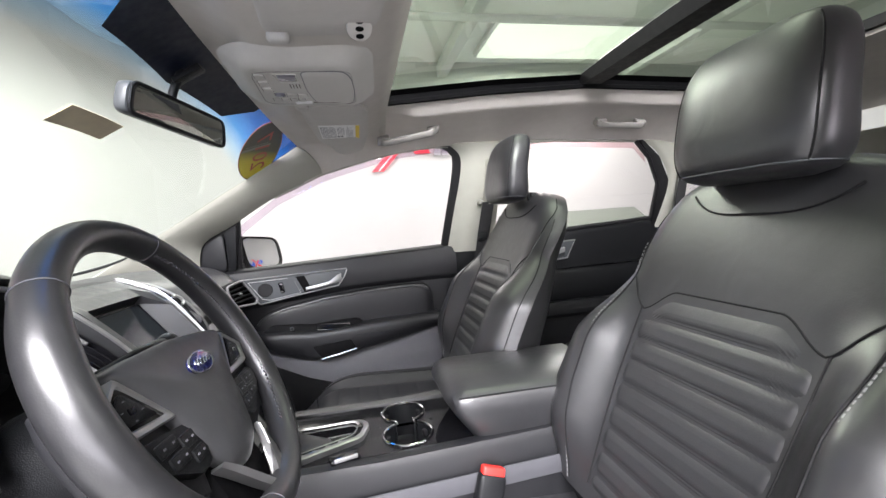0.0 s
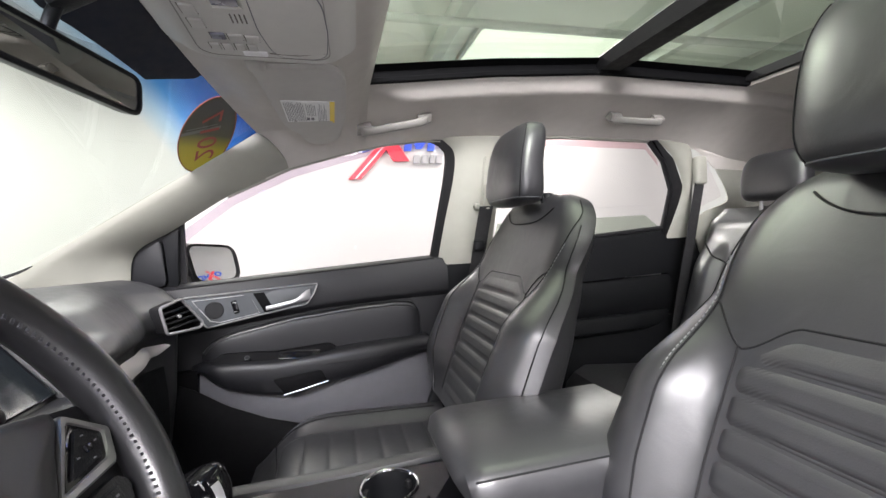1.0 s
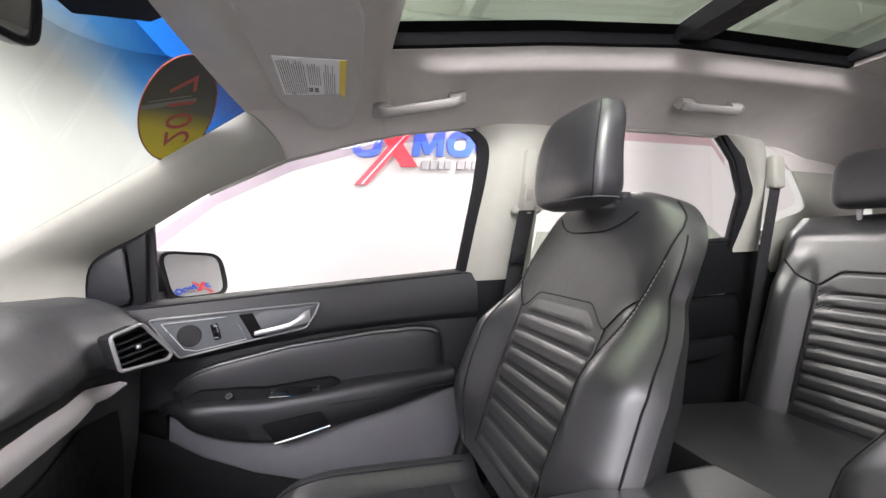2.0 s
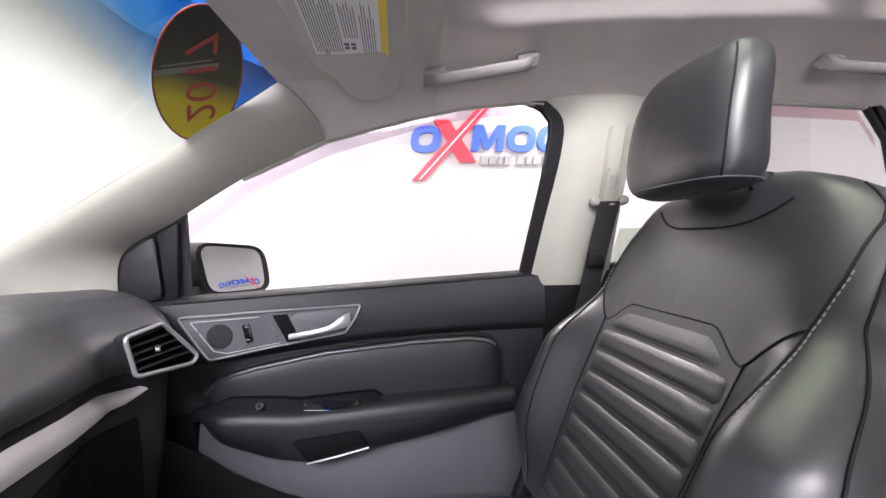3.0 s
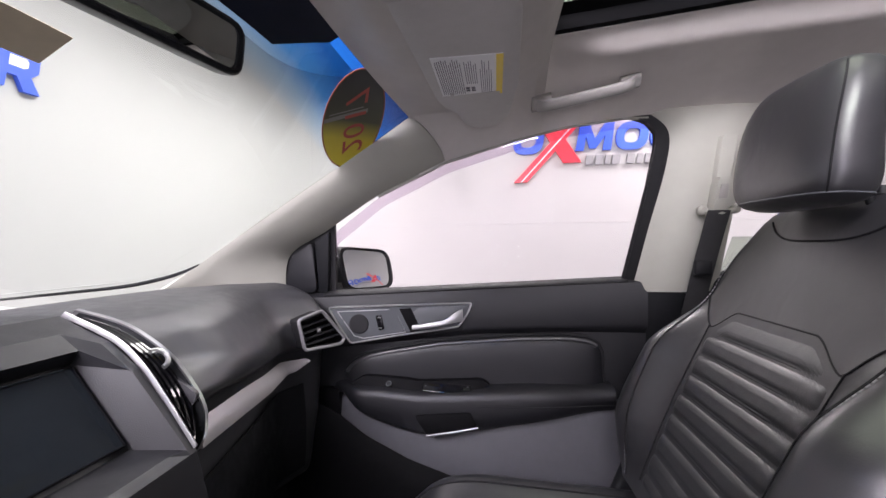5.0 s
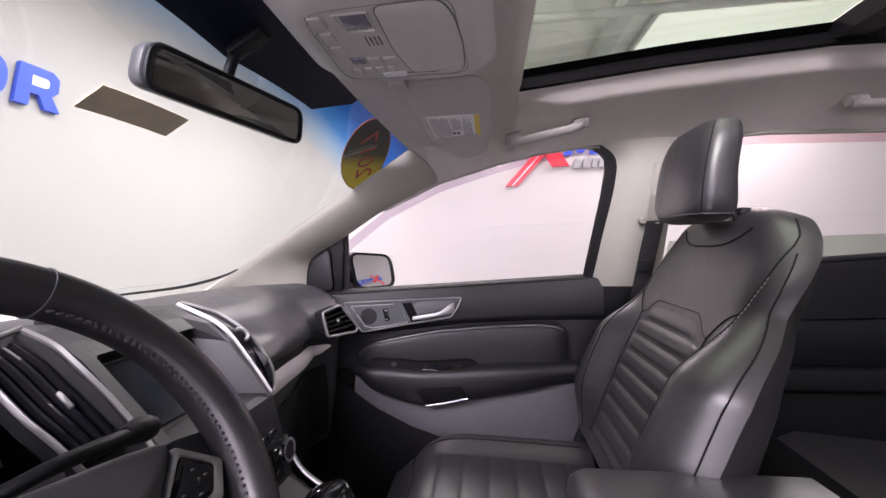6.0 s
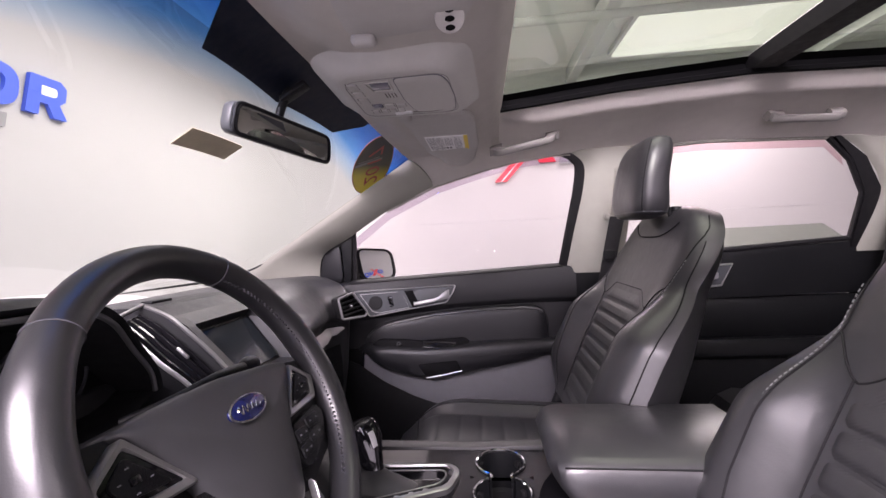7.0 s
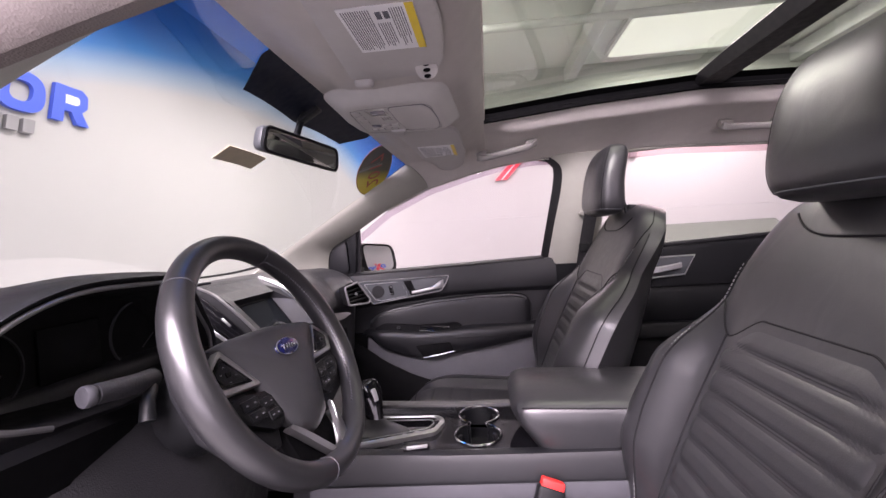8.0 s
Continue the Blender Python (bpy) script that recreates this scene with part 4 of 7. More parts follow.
        hand.append([V(x, s * (yp(x) - d - dy), zc + dz + (h - 0.0125) * 0.45) for dy, dz in ((0, 0.5 * h), (0.004, 0.46 * h), (0.006, 0.2 * h), (0.006, -0.25 * h), (0.003, -0.5 * h), (-0.003, -0.5 * h), (-0.004, 0.45 * h))])
    part("pull_handle", loft(hand), SILVERP, plate, "silver pull handle")
    # outer skin
    part("outer_skin", panel(-0.30, 0.70, lambda x: belt(x) - 0.02, lambda x: 0.40, lambda x, z, u, v: 0.86 - 0.05 * v ** 2, s, 16, 12, 0.01), BODYPAINT, t, "white painted outer skin")
    return t


front_door(1)


def rear_door(s):
    t = thing("rear_door", "black rear door trim with a silver-framed handle plate, closed", "car door", "car doors")
    g = part("window_pane", prism([(x, s * (side_y(z) + 0.014), z) for x, z in REAR_DLO], (0, 0.004 * s, 0)), SIDEGLASS, t, "clear side glass")
    g.visible_shadow = False
    up = [(0.87, 1.50), (0.90, 1.524), (1.10, 1.532), (1.47, 1.519), (1.54, 1.455)]
    gd = part("rain_guard", grid(lambda u, v: (lambda p: (p[0], s * (side_y(p[1]) + 0.030 - 0.004 * v), p[1] - 0.030 * v))(curve_xz(up, u)), 30, 3), PINKGUARD, t, "pink-tinted rain guard")
    gd.visible_shadow = False
    pts = [V(x, s * (side_y(z) + 0.008), z) for x, z in REAR_DLO]
    part("window_seal", tube(pts[5:] + pts[:3], 0.009, sides=8), RUBBER, t, "black window seal")
    part("upper_seal", tube(pts[2:6], 0.008, sides=8), PILLAR, t, "light grey upper seal")
    part("rear_frame", prism([(x, s * (side_y(z) - 0.004), z) for x, z in [(1.588, 1.150), (1.608, 1.335), (1.551, 1.446), (1.48, 1.517), (1.50, 1.520), (1.59, 1.45), (1.66, 1.335), (1.65, 1.15)]], (0, 0.02 * s, 0), 0.003), RUBBER, t, "black window frame")
    # pale green translucent patch along the window's lower edge
    film = part("window_patch", prism([(x, s * (side_y(z) + 0.010), z) for x, z in ((0.85, 1.146), (0.87, 1.236), (1.50, 1.240), (1.575, 1.19), (1.57, 1.18))], (0, 0.0015 * s, 0)), GREEN_PATCH, t, "pale green translucent patch low in the window", smooth=False)
    film.visible_shadow = False
    low = lambda x: interp(x, [(0.83, 0.99), (1.62, 1.0)])
    # trim in HARD, darker than the front door: rear shade put into the colour
    part("upper_panel", panel(0.82, 1.66, belt, low, lambda x, z, u, v: 0.752 + 0.03 * smooth01(0.9, 1.0, v) ** 2, s, 30, 16, 0.03), HARD, t, "upper panel, the rear's shade put in as darker black")
    part("pad", panel(0.84, 1.62, lambda x: 0.995, lambda x: 0.84, lambda x, z, u, v: 0.765 - 0.02 * math.sin(math.pi * v) ** 0.5, s, 24, 12, 0.02), HARD, t, "black pad")
    rows = []
    for k in range(25):
        x = 0.86 + 0.74 * k / 24
        o = 0.715 + 0.03 * smooth01(0.75, 1, k / 24)
        rows.append([V(x, s * y, z) for y, z in ((0.78, 0.856), (o + 0.01, 0.853), (o, 0.84), (o, 0.80), (o + 0.012, 0.786), (0.78, 0.78))])
    part("armrest", loft(rows), HARD, t, "black armrest")
    part("lower_panel", panel(0.83, 1.62, lambda x: 0.83, lambda x: 0.42, lambda x, z, u, v: 0.745 - 0.02 * math.sin(math.pi * v), s, 16, 12, 0.03), HARD, t, "lower panel, the rear's shade put in as darker black")
    fr = [(0.93, 1.105), (1.205, 1.113), (1.165, 1.040), (1.05, 1.03), (0.96, 1.02)]
    plate = part("handle_plate", prism([V(x, s * 0.742, z) for x, z in fr], (0, 0.02 * s, 0), 0.002), DARKBEZ, t, "dark grey plate in a silver frame")
    part("silver_frame", tube([V(x, s * 0.741, z) for x, z in fr + [fr[0]]], 0.0036, sides=8), SILVER, plate, "satin silver frame")
    part("pull_handle", loft([[V(x, s * (0.735 - 0.014 * math.sin(math.pi * k / 10) - dy), 1.058 + 0.018 * (k / 10) + dz) for dy, dz in ((0, 0.012), (0.008, 0.008), (0.008, -0.008), (0, -0.012))] for k in range(11) for x in [1.03 + 0.12 * k / 10]]), SILVERP, plate, "silver pull handle")
    part("outer_skin", panel(0.72, 1.64, lambda x: belt(x) - 0.02, lambda x: 0.40, lambda x, z, u, v: 0.86 - 0.05 * v ** 2, s, 16, 12, 0.01), BODYPAINT, t, "white painted outer skin")
    return t


rear_door(1)
copy_thing(bpy.data.objects["rear_door"], Matrix.Diagonal((1, -1, 1, 1)))


def wing_mirror():
    t = thing("wing_mirror", "white wing mirror with a dark housing edge outside the door", "wing mirror")
    lean, tip, bow = 0.57, -0.190, 1.2
    rows = []
    for x, f in ((-0.265, 0.45), (-0.24, 0.82), (-0.19, 1.0), (-0.13, 1.0), (-0.108, 0.975), (-0.116, 0.94)):
        rows.append([V(x + (lean * (p.y - 0.95) + tip * (p.z - 1.16)) * min(1, (x + 0.265) / 0.12), 0.95 + (p.y - 0.95) * f, 1.160 + (p.z - 1.16) * f) for p in rounded([(0, 0.857, 1.09), (0, 1.040, 1.082), (0, 1.048, 1.215), (0, 0.857, 1.232)], 0.045)])
    part("housing", loft(rows), HARD, t, "black mirror housing")
    face = rounded([(0, 0.874, 1.100), (0, 1.026, 1.094), (0, 1.033, 1.205), (0, 0.874, 1.221)], 0.032)
    rings = []
    for k in range(12, -1, -1):
        f = max(k / 12, 0.01)
        row = []
        for p in face:
            dy, dz = (p.y - 0.955) * f, (p.z - 1.157) * f
            row.append(V(-0.108 + lean * dy + tip * dz - (dy * dy + dz * dz) / (2 * bow) + 0.003, 0.955 + dy, 1.157 + dz))
        rings.append(row)
    part("mirror_pane", loft(rings), MIRROR, t, "convex mirror glass")
    part("arm", loft([[V(-0.19 + dx, y, 1.10 + dz) for dx, dz in ((-0.03, -0.015), (0.03, -0.015), (0.03, 0.02), (-0.03, 0.02))] for y in (0.775, 0.87)]), HARD, t)


wing_mirror()


# ---- seats ----
REC = radians(22.5)
UP, FWD = V(math.sin(REC), 0, math.cos(REC)), V(-math.cos(REC), 0, math.sin(REC))
BASE, LEN = V(0.572, 0, 0.735), 0.595


def back_w(s):
    return interp(s, [(0, 0.250), (0.10, 0.280), (0.28, 0.306), (0.48, 0.300), (0.64, 0.268), (0.72, 0.246)]) if s < 0.72 else 0.246 * max(0.02, 1 - ((s - 0.72) / 0.355) ** 3.4) ** (1 / 2.3)


def back_d(s, w):
    """How far the front of the backrest stands out from its plane."""
    W, a = back_w(s), abs(w)
    bol = 0.060 * smooth01(-0.05, 0.22, s) * (1 - smooth01(0.44, 0.72, s))
    d = bol * smooth01(0.150 - 0.03 * (1 - min(1, s / 0.6)), 0.225, a)
    q = min(1, max(0, (a / W - 0.72) / 0.28))
    d -= (0.045 + bol * 0.6) * (1 - math.sqrt(max(0, 1 - q * q)))
    d += 0.012 * math.cos(s * math.pi) - 0.02 * smooth01(0.7, 1.0, s) * (a / W) ** 2
    k = min(1, max(0, (s - 0.97) / 0.10))
    return d - 0.045 * (1 - math.sqrt(max(0, 1 - k * k)))


def back_pt(s, w, d=0.0):
    return BASE + UP * (s * LEN) + FWD * (back_d(s, w) + d) + V(0, w, 0)


RIB, FIRST = 0.0694, 0.573


def ins_w(s):
    return interp(s, [(0.05, 0.130), (0.35, 0.146), (0.61, 0.154), (0.67, 0.158)])


def ins_pt(a, b, d):
    """The middle panel: a across (-1 to 1), b up; its upper corners are cut off."""
    s = 0.05 + (0.547 + 0.068 * (1 - smooth01(0.56, 1.02, abs(a)) ** 0.9)) * b
    return s, back_pt(s, a * ins_w(s), d)


def ribs(s):
    """How full the pleats stand at the height s: 0 in a seam, 1 on the pad."""
    d = abs(s - FIRST) if s > FIRST - RIB / 2 else abs((FIRST - s) / RIB - round((FIRST - s) / RIB)) * RIB
    d *= LEN
    above = (s - FIRST) % RIB * LEN
    return min(1.0, d / 0.013) ** 0.45 - 0.16 * math.exp(-((above - 0.0065) / 0.0014) ** 2)


def cush_pt(u, w, d=0.0):
    """u from the front edge (0) back to the backrest (1)."""
    x = 0.050 + 0.535 * u
    a = abs(w)
    z = 0.694 - 0.030 * u - 0.105 * (1 - smooth01(-0.05, 0.34, u)) ** 2.0
    bol = 0.036 * smooth01(0.04, 0.42, u)
    z += bol * smooth01(0.145, 0.225, a)
    q = min(1, max(0, (a / 0.262 - 0.74) / 0.26))
    z -= (0.05 + bol * 0.5) * (1 - math.sqrt(max(0, 1 - q * q)))
    return V(x, w, z + d)


def puff(f, n):
    return abs(math.sin(math.pi * n * f)) ** 0.42


def headrest_rings(w, h, d, n=30, m=44):
    """A padded block in rings from bottom to top: a flat face that leans back, a hollow rear, rounded top."""
    rings = []
    for k in range(n + 1):
        f = k / n
        g = 2 * f - 1
        sc = max(0.0, 1 - abs(g) ** (4.4 if g < 0 else 3.2)) ** 0.5
        front, rear = d * (-1.0 + 0.50 * f ** 1.6), d * (0.92 - 0.30 * math.sin(math.pi * min(1, f * 1.05)) + 0.16 * f)
        mid, half = (front + rear) / 2, (rear - front) / 2 * (0.42 + 0.58 * sc)
        ww = w * (1.0 - 0.05 * f ** 2) * (0.64 + 0.36 * sc)
        row = []
        for j in range(m):
            a = 2 * math.pi * j / m
            c, s2 = math.cos(a), math.sin(a)
            px = math.copysign(abs(c) ** (0.70 if c < 0 else 0.60), c) * half
            py = math.copysign(abs(s2) ** 0.55, s2) * ww
            row.append(V(px + mid, py, h * f))
        rings.append(row)
    return rings


def front_seat(y0, dx, dz, head, label):
    t = thing("front_seat", label, "car seat", "front seats")
    t.location = (dx, y0, dz)
    rings = []
    n, mf, mb = 56, 56, 18
    for k in range(n + 1):
        s = 1.07 * k / n
        W = back_w(s)
        ring = [back_pt(s, -W + 2 * W * j / mf) for j in range(mf + 1)]
        th = interp(s, [(0, 0.15), (0.5, 0.125), (0.85, 0.10), (1.0, 0.075), (1.07, 0.05)])
        for j in range(1, mb):
            f = 1 - 2 * j / mb
            w = W * 0.97 * math.copysign(abs(f) ** 0.75, f)
            edge = back_d(s, W * 0.999)
            bulge = (1 - abs(f) ** 3) ** 0.6
            ring.append(BASE + UP * (s * LEN) + FWD * (edge - 0.015 - (th + edge - 0.01) * bulge) + V(0, w, 0))
        rings.append(ring)
    back = part("backrest", loft(rings), LEATHER, t, "black leather backrest with side bolsters")
    back.data.materials.append(SEATSIDE)
    for p in back.data.polygons:
        i = p.index % (mf + mb)
        if p.index < n * (mf + mb) and mf + 3 <= i < mf + mb - 3:
            p.material_index = 1
    # pleated middle
    def pleat(u, v):
        a, b = 2 * v - 1, u
        e = min(1, (1 - abs(a)) / 0.07) ** 0.6 * min(1, (1 - b) / 0.10, (b + 0.02) / 0.04) ** 0.6 if abs(a) < 1 else 0
        s = ins_pt(a, b, 0)[0]
        return ins_pt(a, b, -0.005 + 0.0080 * max(0, e) * (0.32 + 0.68 * ribs(s)))[1]
    part("pleated_panel", grid(pleat, 260, 40, 0.0), PERF, back, "pleated black leather panel")
    crest = [(0.0, 0.178), (0.3, 0.203), (0.55, 0.210), (0.70, 0.207), (0.80, 0.214), (0.92, 0.214), (1.0, 0.198)]
    for sg in (1, -1):
        # seam along the bolster's crest and over the shoulder
        line = [back_pt(s, sg * min(interp(s, crest), back_w(s) * 0.95), 0.0005) for s in (0.02 + 0.99 * k / 80 for k in range(81))]
        part("bolster_seam", tube(line, 0.0017, sides=6), RUBBER, back)
        part("bolster_stitching", dashes([p + FWD * 0.0013 + V(0, sg * 0.005, 0) for p in line[:66]], 0.0050, 0.0017, 0.0010, 0.0034), THREAD, back, "grey stitching")
        arc = [back_pt(0.600 + 0.100 * smooth01(0, 1.15, f) ** 0.8, sg * (0.153 + 0.054 * f), 0.0010) for f in (k / 20 for k in range(21))]
        part("shoulder_seam", tube(arc, 0.0015, sides=6), RUBBER, back)
        edge = [back_pt(s, sg * (ins_w(s) + 0.003), 0.0008) for s in (0.05 + 0.555 * k / 60 for k in range(61))]
        part("panel_seam", tube(edge, 0.0015, sides=6), RUBBER, back)
        side = [back_pt(s, sg * back_w(s) * interp(s, [(0, 0.985), (0.6, 0.98), (0.75, 0.965), (0.9, 0.95), (1, 0.8)]), 0.0008) for s in (0.05 + 0.85 * k / 60 for k in range(61))]
        part("side_seam", tube(side, 0.0015, sides=6), RUBBER, back)
    part("top_seam", tube([ins_pt(-1 + 2 * k / 60, 1.0, -0.001)[1] for k in range(61)], 0.0019, sides=6), RUBBER, back)
    # patch below the headrest
    patch = [back_pt(0.965 - 0.066 * (1 - abs(2 * f - 1) ** 3.4), -0.128 + 0.256 * f, 0.0012) for f in (k / 40 for k in range(41))]
    part("neck_seam", tube(patch, 0.0017, sides=6), RUBBER, back)
    # cushion
    def crow(u):
        row = [cush_pt(u, -0.262 + 0.524 * j / 48) for j in range(49)]
        lo = 0.545 + 0.01 * u
        fr = 0.03 * (1 - smooth01(0, 0.2, u))
        row += [V(row[0].x + fr, w, lo) for w in (0.255, 0.12, 0.0, -0.12, -0.255)]
        return row
    cush = part("cushion", loft([crow(k / 40) for k in range(41)]), LEATHER, t, "black leather seat cushion")
    part("pleated_panel", grid(lambda u, v: cush_pt(0.14 + 0.84 * u, (2 * v - 1) * 0.158, -0.0015 + 0.0055 * puff(u, 7) ** 0.7 * min(1, max(0, (1 - abs(2 * v - 1)) / 0.06)) ** 0.5 * min(1, max(0, u / 0.02))), 120, 28), PERF, cush, "pleated black leather panel")
    part("front_seam", tube([cush_pt(0.13 + 0.02 * math.cos(math.pi * f), -0.21 + 0.42 * (f + 1) / 2, 0.0006) for f in (-1 + 2 * k / 30 for k in range(31))], 0.002, sides=6), RUBBER, cush)
    for sg in (1, -1):
        part("bolster_seam", tube([cush_pt(0.10 + 0.85 * k / 40, sg * 0.198, 0.0006) for k in range(41)], 0.002, sides=6), RUBBER, cush)
    # base
    part("seat_base", rbox((0.34, 0, 0.47), (0.44, 0.44, 0.16), 0.03), HARD, t, "black plastic seat base")
    for sg in (1, -1):
        part("side_shield", rbox((0.36, sg * 0.255, 0.53), (0.46, 0.03, 0.09), 0.012), HARD, t, "black side shield")
        part("hinge_cover", rbox((0.60, sg * 0.255, 0.66), (0.11, 0.03, 0.16), 0.014, 3, pose(0, 0, 0, 0, 22, 0)), HARD, t)
        part("rail", rbox((0.36, sg * 0.19, 0.39), (0.56, 0.04, 0.03), 0.005, 2), HARD, t)
    # headrest
    shape = headrest_rings(*head[1:])
    hr = part("headrest", loft(shape), LEATHER, t, "black leather headrest")
    hr.location = (head[0], 0, 1.274)
    # lower welt; its lighter grey paints in the highlight
    part("bottom_welt", tube([p * 1.004 for p in shape[2]], 0.0016, True, 6), DARKBEZ, hr, "thin welt along the lower edge, its highlight in the grey")
    hr.rotation_euler = (0, radians(3), 0)
    for sg in (1, -1):
        ln = [shape[k][15 if sg > 0 else 29] for k in range(2, 29)]
        part("seam", tube(ln, 0.0015, sides=6), RUBBER, hr)
        part("headrest_post", tube([(0.838, sg * 0.062, 1.20), (head[0] + 0.036, sg * 0.062, 1.33)], 0.006, sides=12), HARD, t, "black headrest post")
        part("post_sleeve", disc((0.830, sg * 0.062, 1.287), 0.013, (0.1, 0, 1), 0.012, 20), HARD, t)
    return t


front_seat(0.367, 0.0, 0.0, (0.766, 0.122, 0.204, 0.056), "black leather front passenger seat with pleated middle and headrest")
front_seat(-0.385, 0.085, -0.020, (0.790, 0.126, 0.214, 0.060), "black leather driver's seat with pleated middle and headrest")


def rear_bench():
    t = thing("rear_bench", "black leather rear bench seat with pleated middle panels", "bench seat")
    def face(y, f):
        d = 0.0
        for c in (-0.36, 0.36):
            d += 0.045 * smooth01(0.165, 0.215, abs(y - c)) * smooth01(0.33, 0.25, abs(y - c)) * (1 - smooth01(0.62, 0.85, f))
        x = 1.52 + 0.20 * f - d + 0.06 * smooth01(0.88, 1.0, f) ** 2 + 0.05 * smooth01(0.60, 0.68, abs(y)) ** 2
        return V(x, y, 0.66 + 0.585 * f)
    n = 90
    def row(f):
        r = [face(-0.68 + 1.36 * j / n, f) for j in range(n + 1)]
        k = smooth01(0.85, 1.0, f)
        r += [V(1.72 + 0.16 * f - 0.02 * k, y, 0.66 + 0.585 * f) for y in (0.67, 0.3, 0, -0.3, -0.67)]
        return r
    back = part("backrest", loft([row(k / 30) for k in range(31)]), LEATHER, t, "black leather bench backrest")
    for c in (-0.36, 0.36):
        hw = 0.165
        top = lambda a: 0.66 + 0.07 * (1 - smooth01(0.60, 1.0, abs(a)))

        def pleat(u, v, c=c):
            a = 2 * v - 1
            f = 0.06 + (top(a) - 0.06) * u
            ph = (0.62 - f) / 0.064
            full = min(1.0, abs(ph - round(ph)) * 0.064 * 0.6 / 0.011) ** 0.5 if f < 0.65 else 1.0
            e = min(1, max(0, (1 - abs(a)) / 0.07), max(0, (1 - u) / 0.03)) ** 0.5
            return face(c + a * hw, f) + V(0.006 - 0.012 * e * (0.25 + 0.75 * full), 0, 0)

        part("pleated_panel", grid(pleat, 130, 24), PERF, back, "pleated black leather panel")
        part("panel_seam", tube([face(c - hw, 0.06 + 0.6 * k / 20) for k in range(20)] + [face(c + hw * a, top(a)) for a in (-1 + 2 * k / 30 for k in range(31))] + [face(c + hw, 0.66 - 0.6 * k / 20) for k in range(1, 20)], 0.0035, sides=6), RUBBER, back)
        for sg in (1, -1):
            part("shoulder_seam", tube([face(c + sg * (hw + 0.10 * q), 0.66 + 0.12 * q) + V(-0.001, 0, 0) for q in (k / 12 for k in range(13))], 0.0030, sides=6), RUBBER, back)
    part("cushion", loft([[V(x, y, z) for y, z in ((-0.67, zt - 0.05), (-0.62, zt), (-0.2, zt - 0.012), (0, zt), (0.2, zt - 0.012), (0.62, zt), (0.67, zt - 0.05), (0.67, 0.52), (-0.67, 0.52))] for x, zt in ((1.06, 0.66), (1.075, 0.705), (1.12, 0.725), (1.3, 0.705), (1.56, 0.68))]), LEATHER, t, "black leather bench cushion")
    part("base", rbox((1.32, 0, 0.45), (0.50, 1.30, 0.16), 0.02), HARD, t)
    for c in (0.43, -0.43):
        hr = part("headrest", loft(headrest_rings(0.112, 0.165, 0.055)), LEATHER, t, "black leather headrest")
        hr.location = (1.765, c, 1.261)
        for sg in (1, -1):
            part("headrest_post", tube([(1.765, c + sg * 0.053, 1.19), (1.765, c + sg * 0.053, 1.29)], 0.007, sides=10), SILVER, t, "satin steel headrest post")
    return t


rear_bench()

# ---- dashboard ----
def face_x(y):
    return interp(y, [(-0.75, -0.15), (-0.30, -0.15), (-0.25, -0.165), (-0.195, -0.175), (-0.19, -0.26), (0.118, -0.26), (0.140, -0.075), (0.40, -0.128), (0.53, -0.166), (0.60, -0.145), (0.66, -0.122), (0.70, -0.13), (0.75, -0.16)])


LIP = [(0.1, 1.030), (0.15, 1.028), (0.30, 1.012), (0.50, 0.998), (0.66, 0.984), (0.75, 0.975)]


def dash_profile(y):
    f = face_x(y)
    e = smooth01(0.45, 0.72, abs(y))
    zt = 1.142 - 0.010 * e
    lip = interp(y, LIP)
    k = smooth01(0.26, 0.165, y) * smooth01(0.10, 0.12, y)
    return [(-0.70, zt - 0.055), (-0.56, zt - 0.015), (-0.42, zt), (-0.30, zt), (f - 0.10 - 0.03 * k, zt - 0.010), (f - 0.055 - 0.042 * k, zt - 0.032), (f - 0.022 - 0.044 * k, zt - 0.070), (f - 0.004 - 0.030 * k, lip + 0.040), (f, lip + 0.016), (f - 0.005, lip + 0.004), (f - 0.014, lip - 0.002), (f - 0.026, lip - 0.010), (f - 0.028, lip - 0.034), (f - 0.030, lip - 0.06), (f - 0.040, 0.80), (f - 0.06, 0.66), (f - 0.16, 0.60), (-0.64, 0.60)]


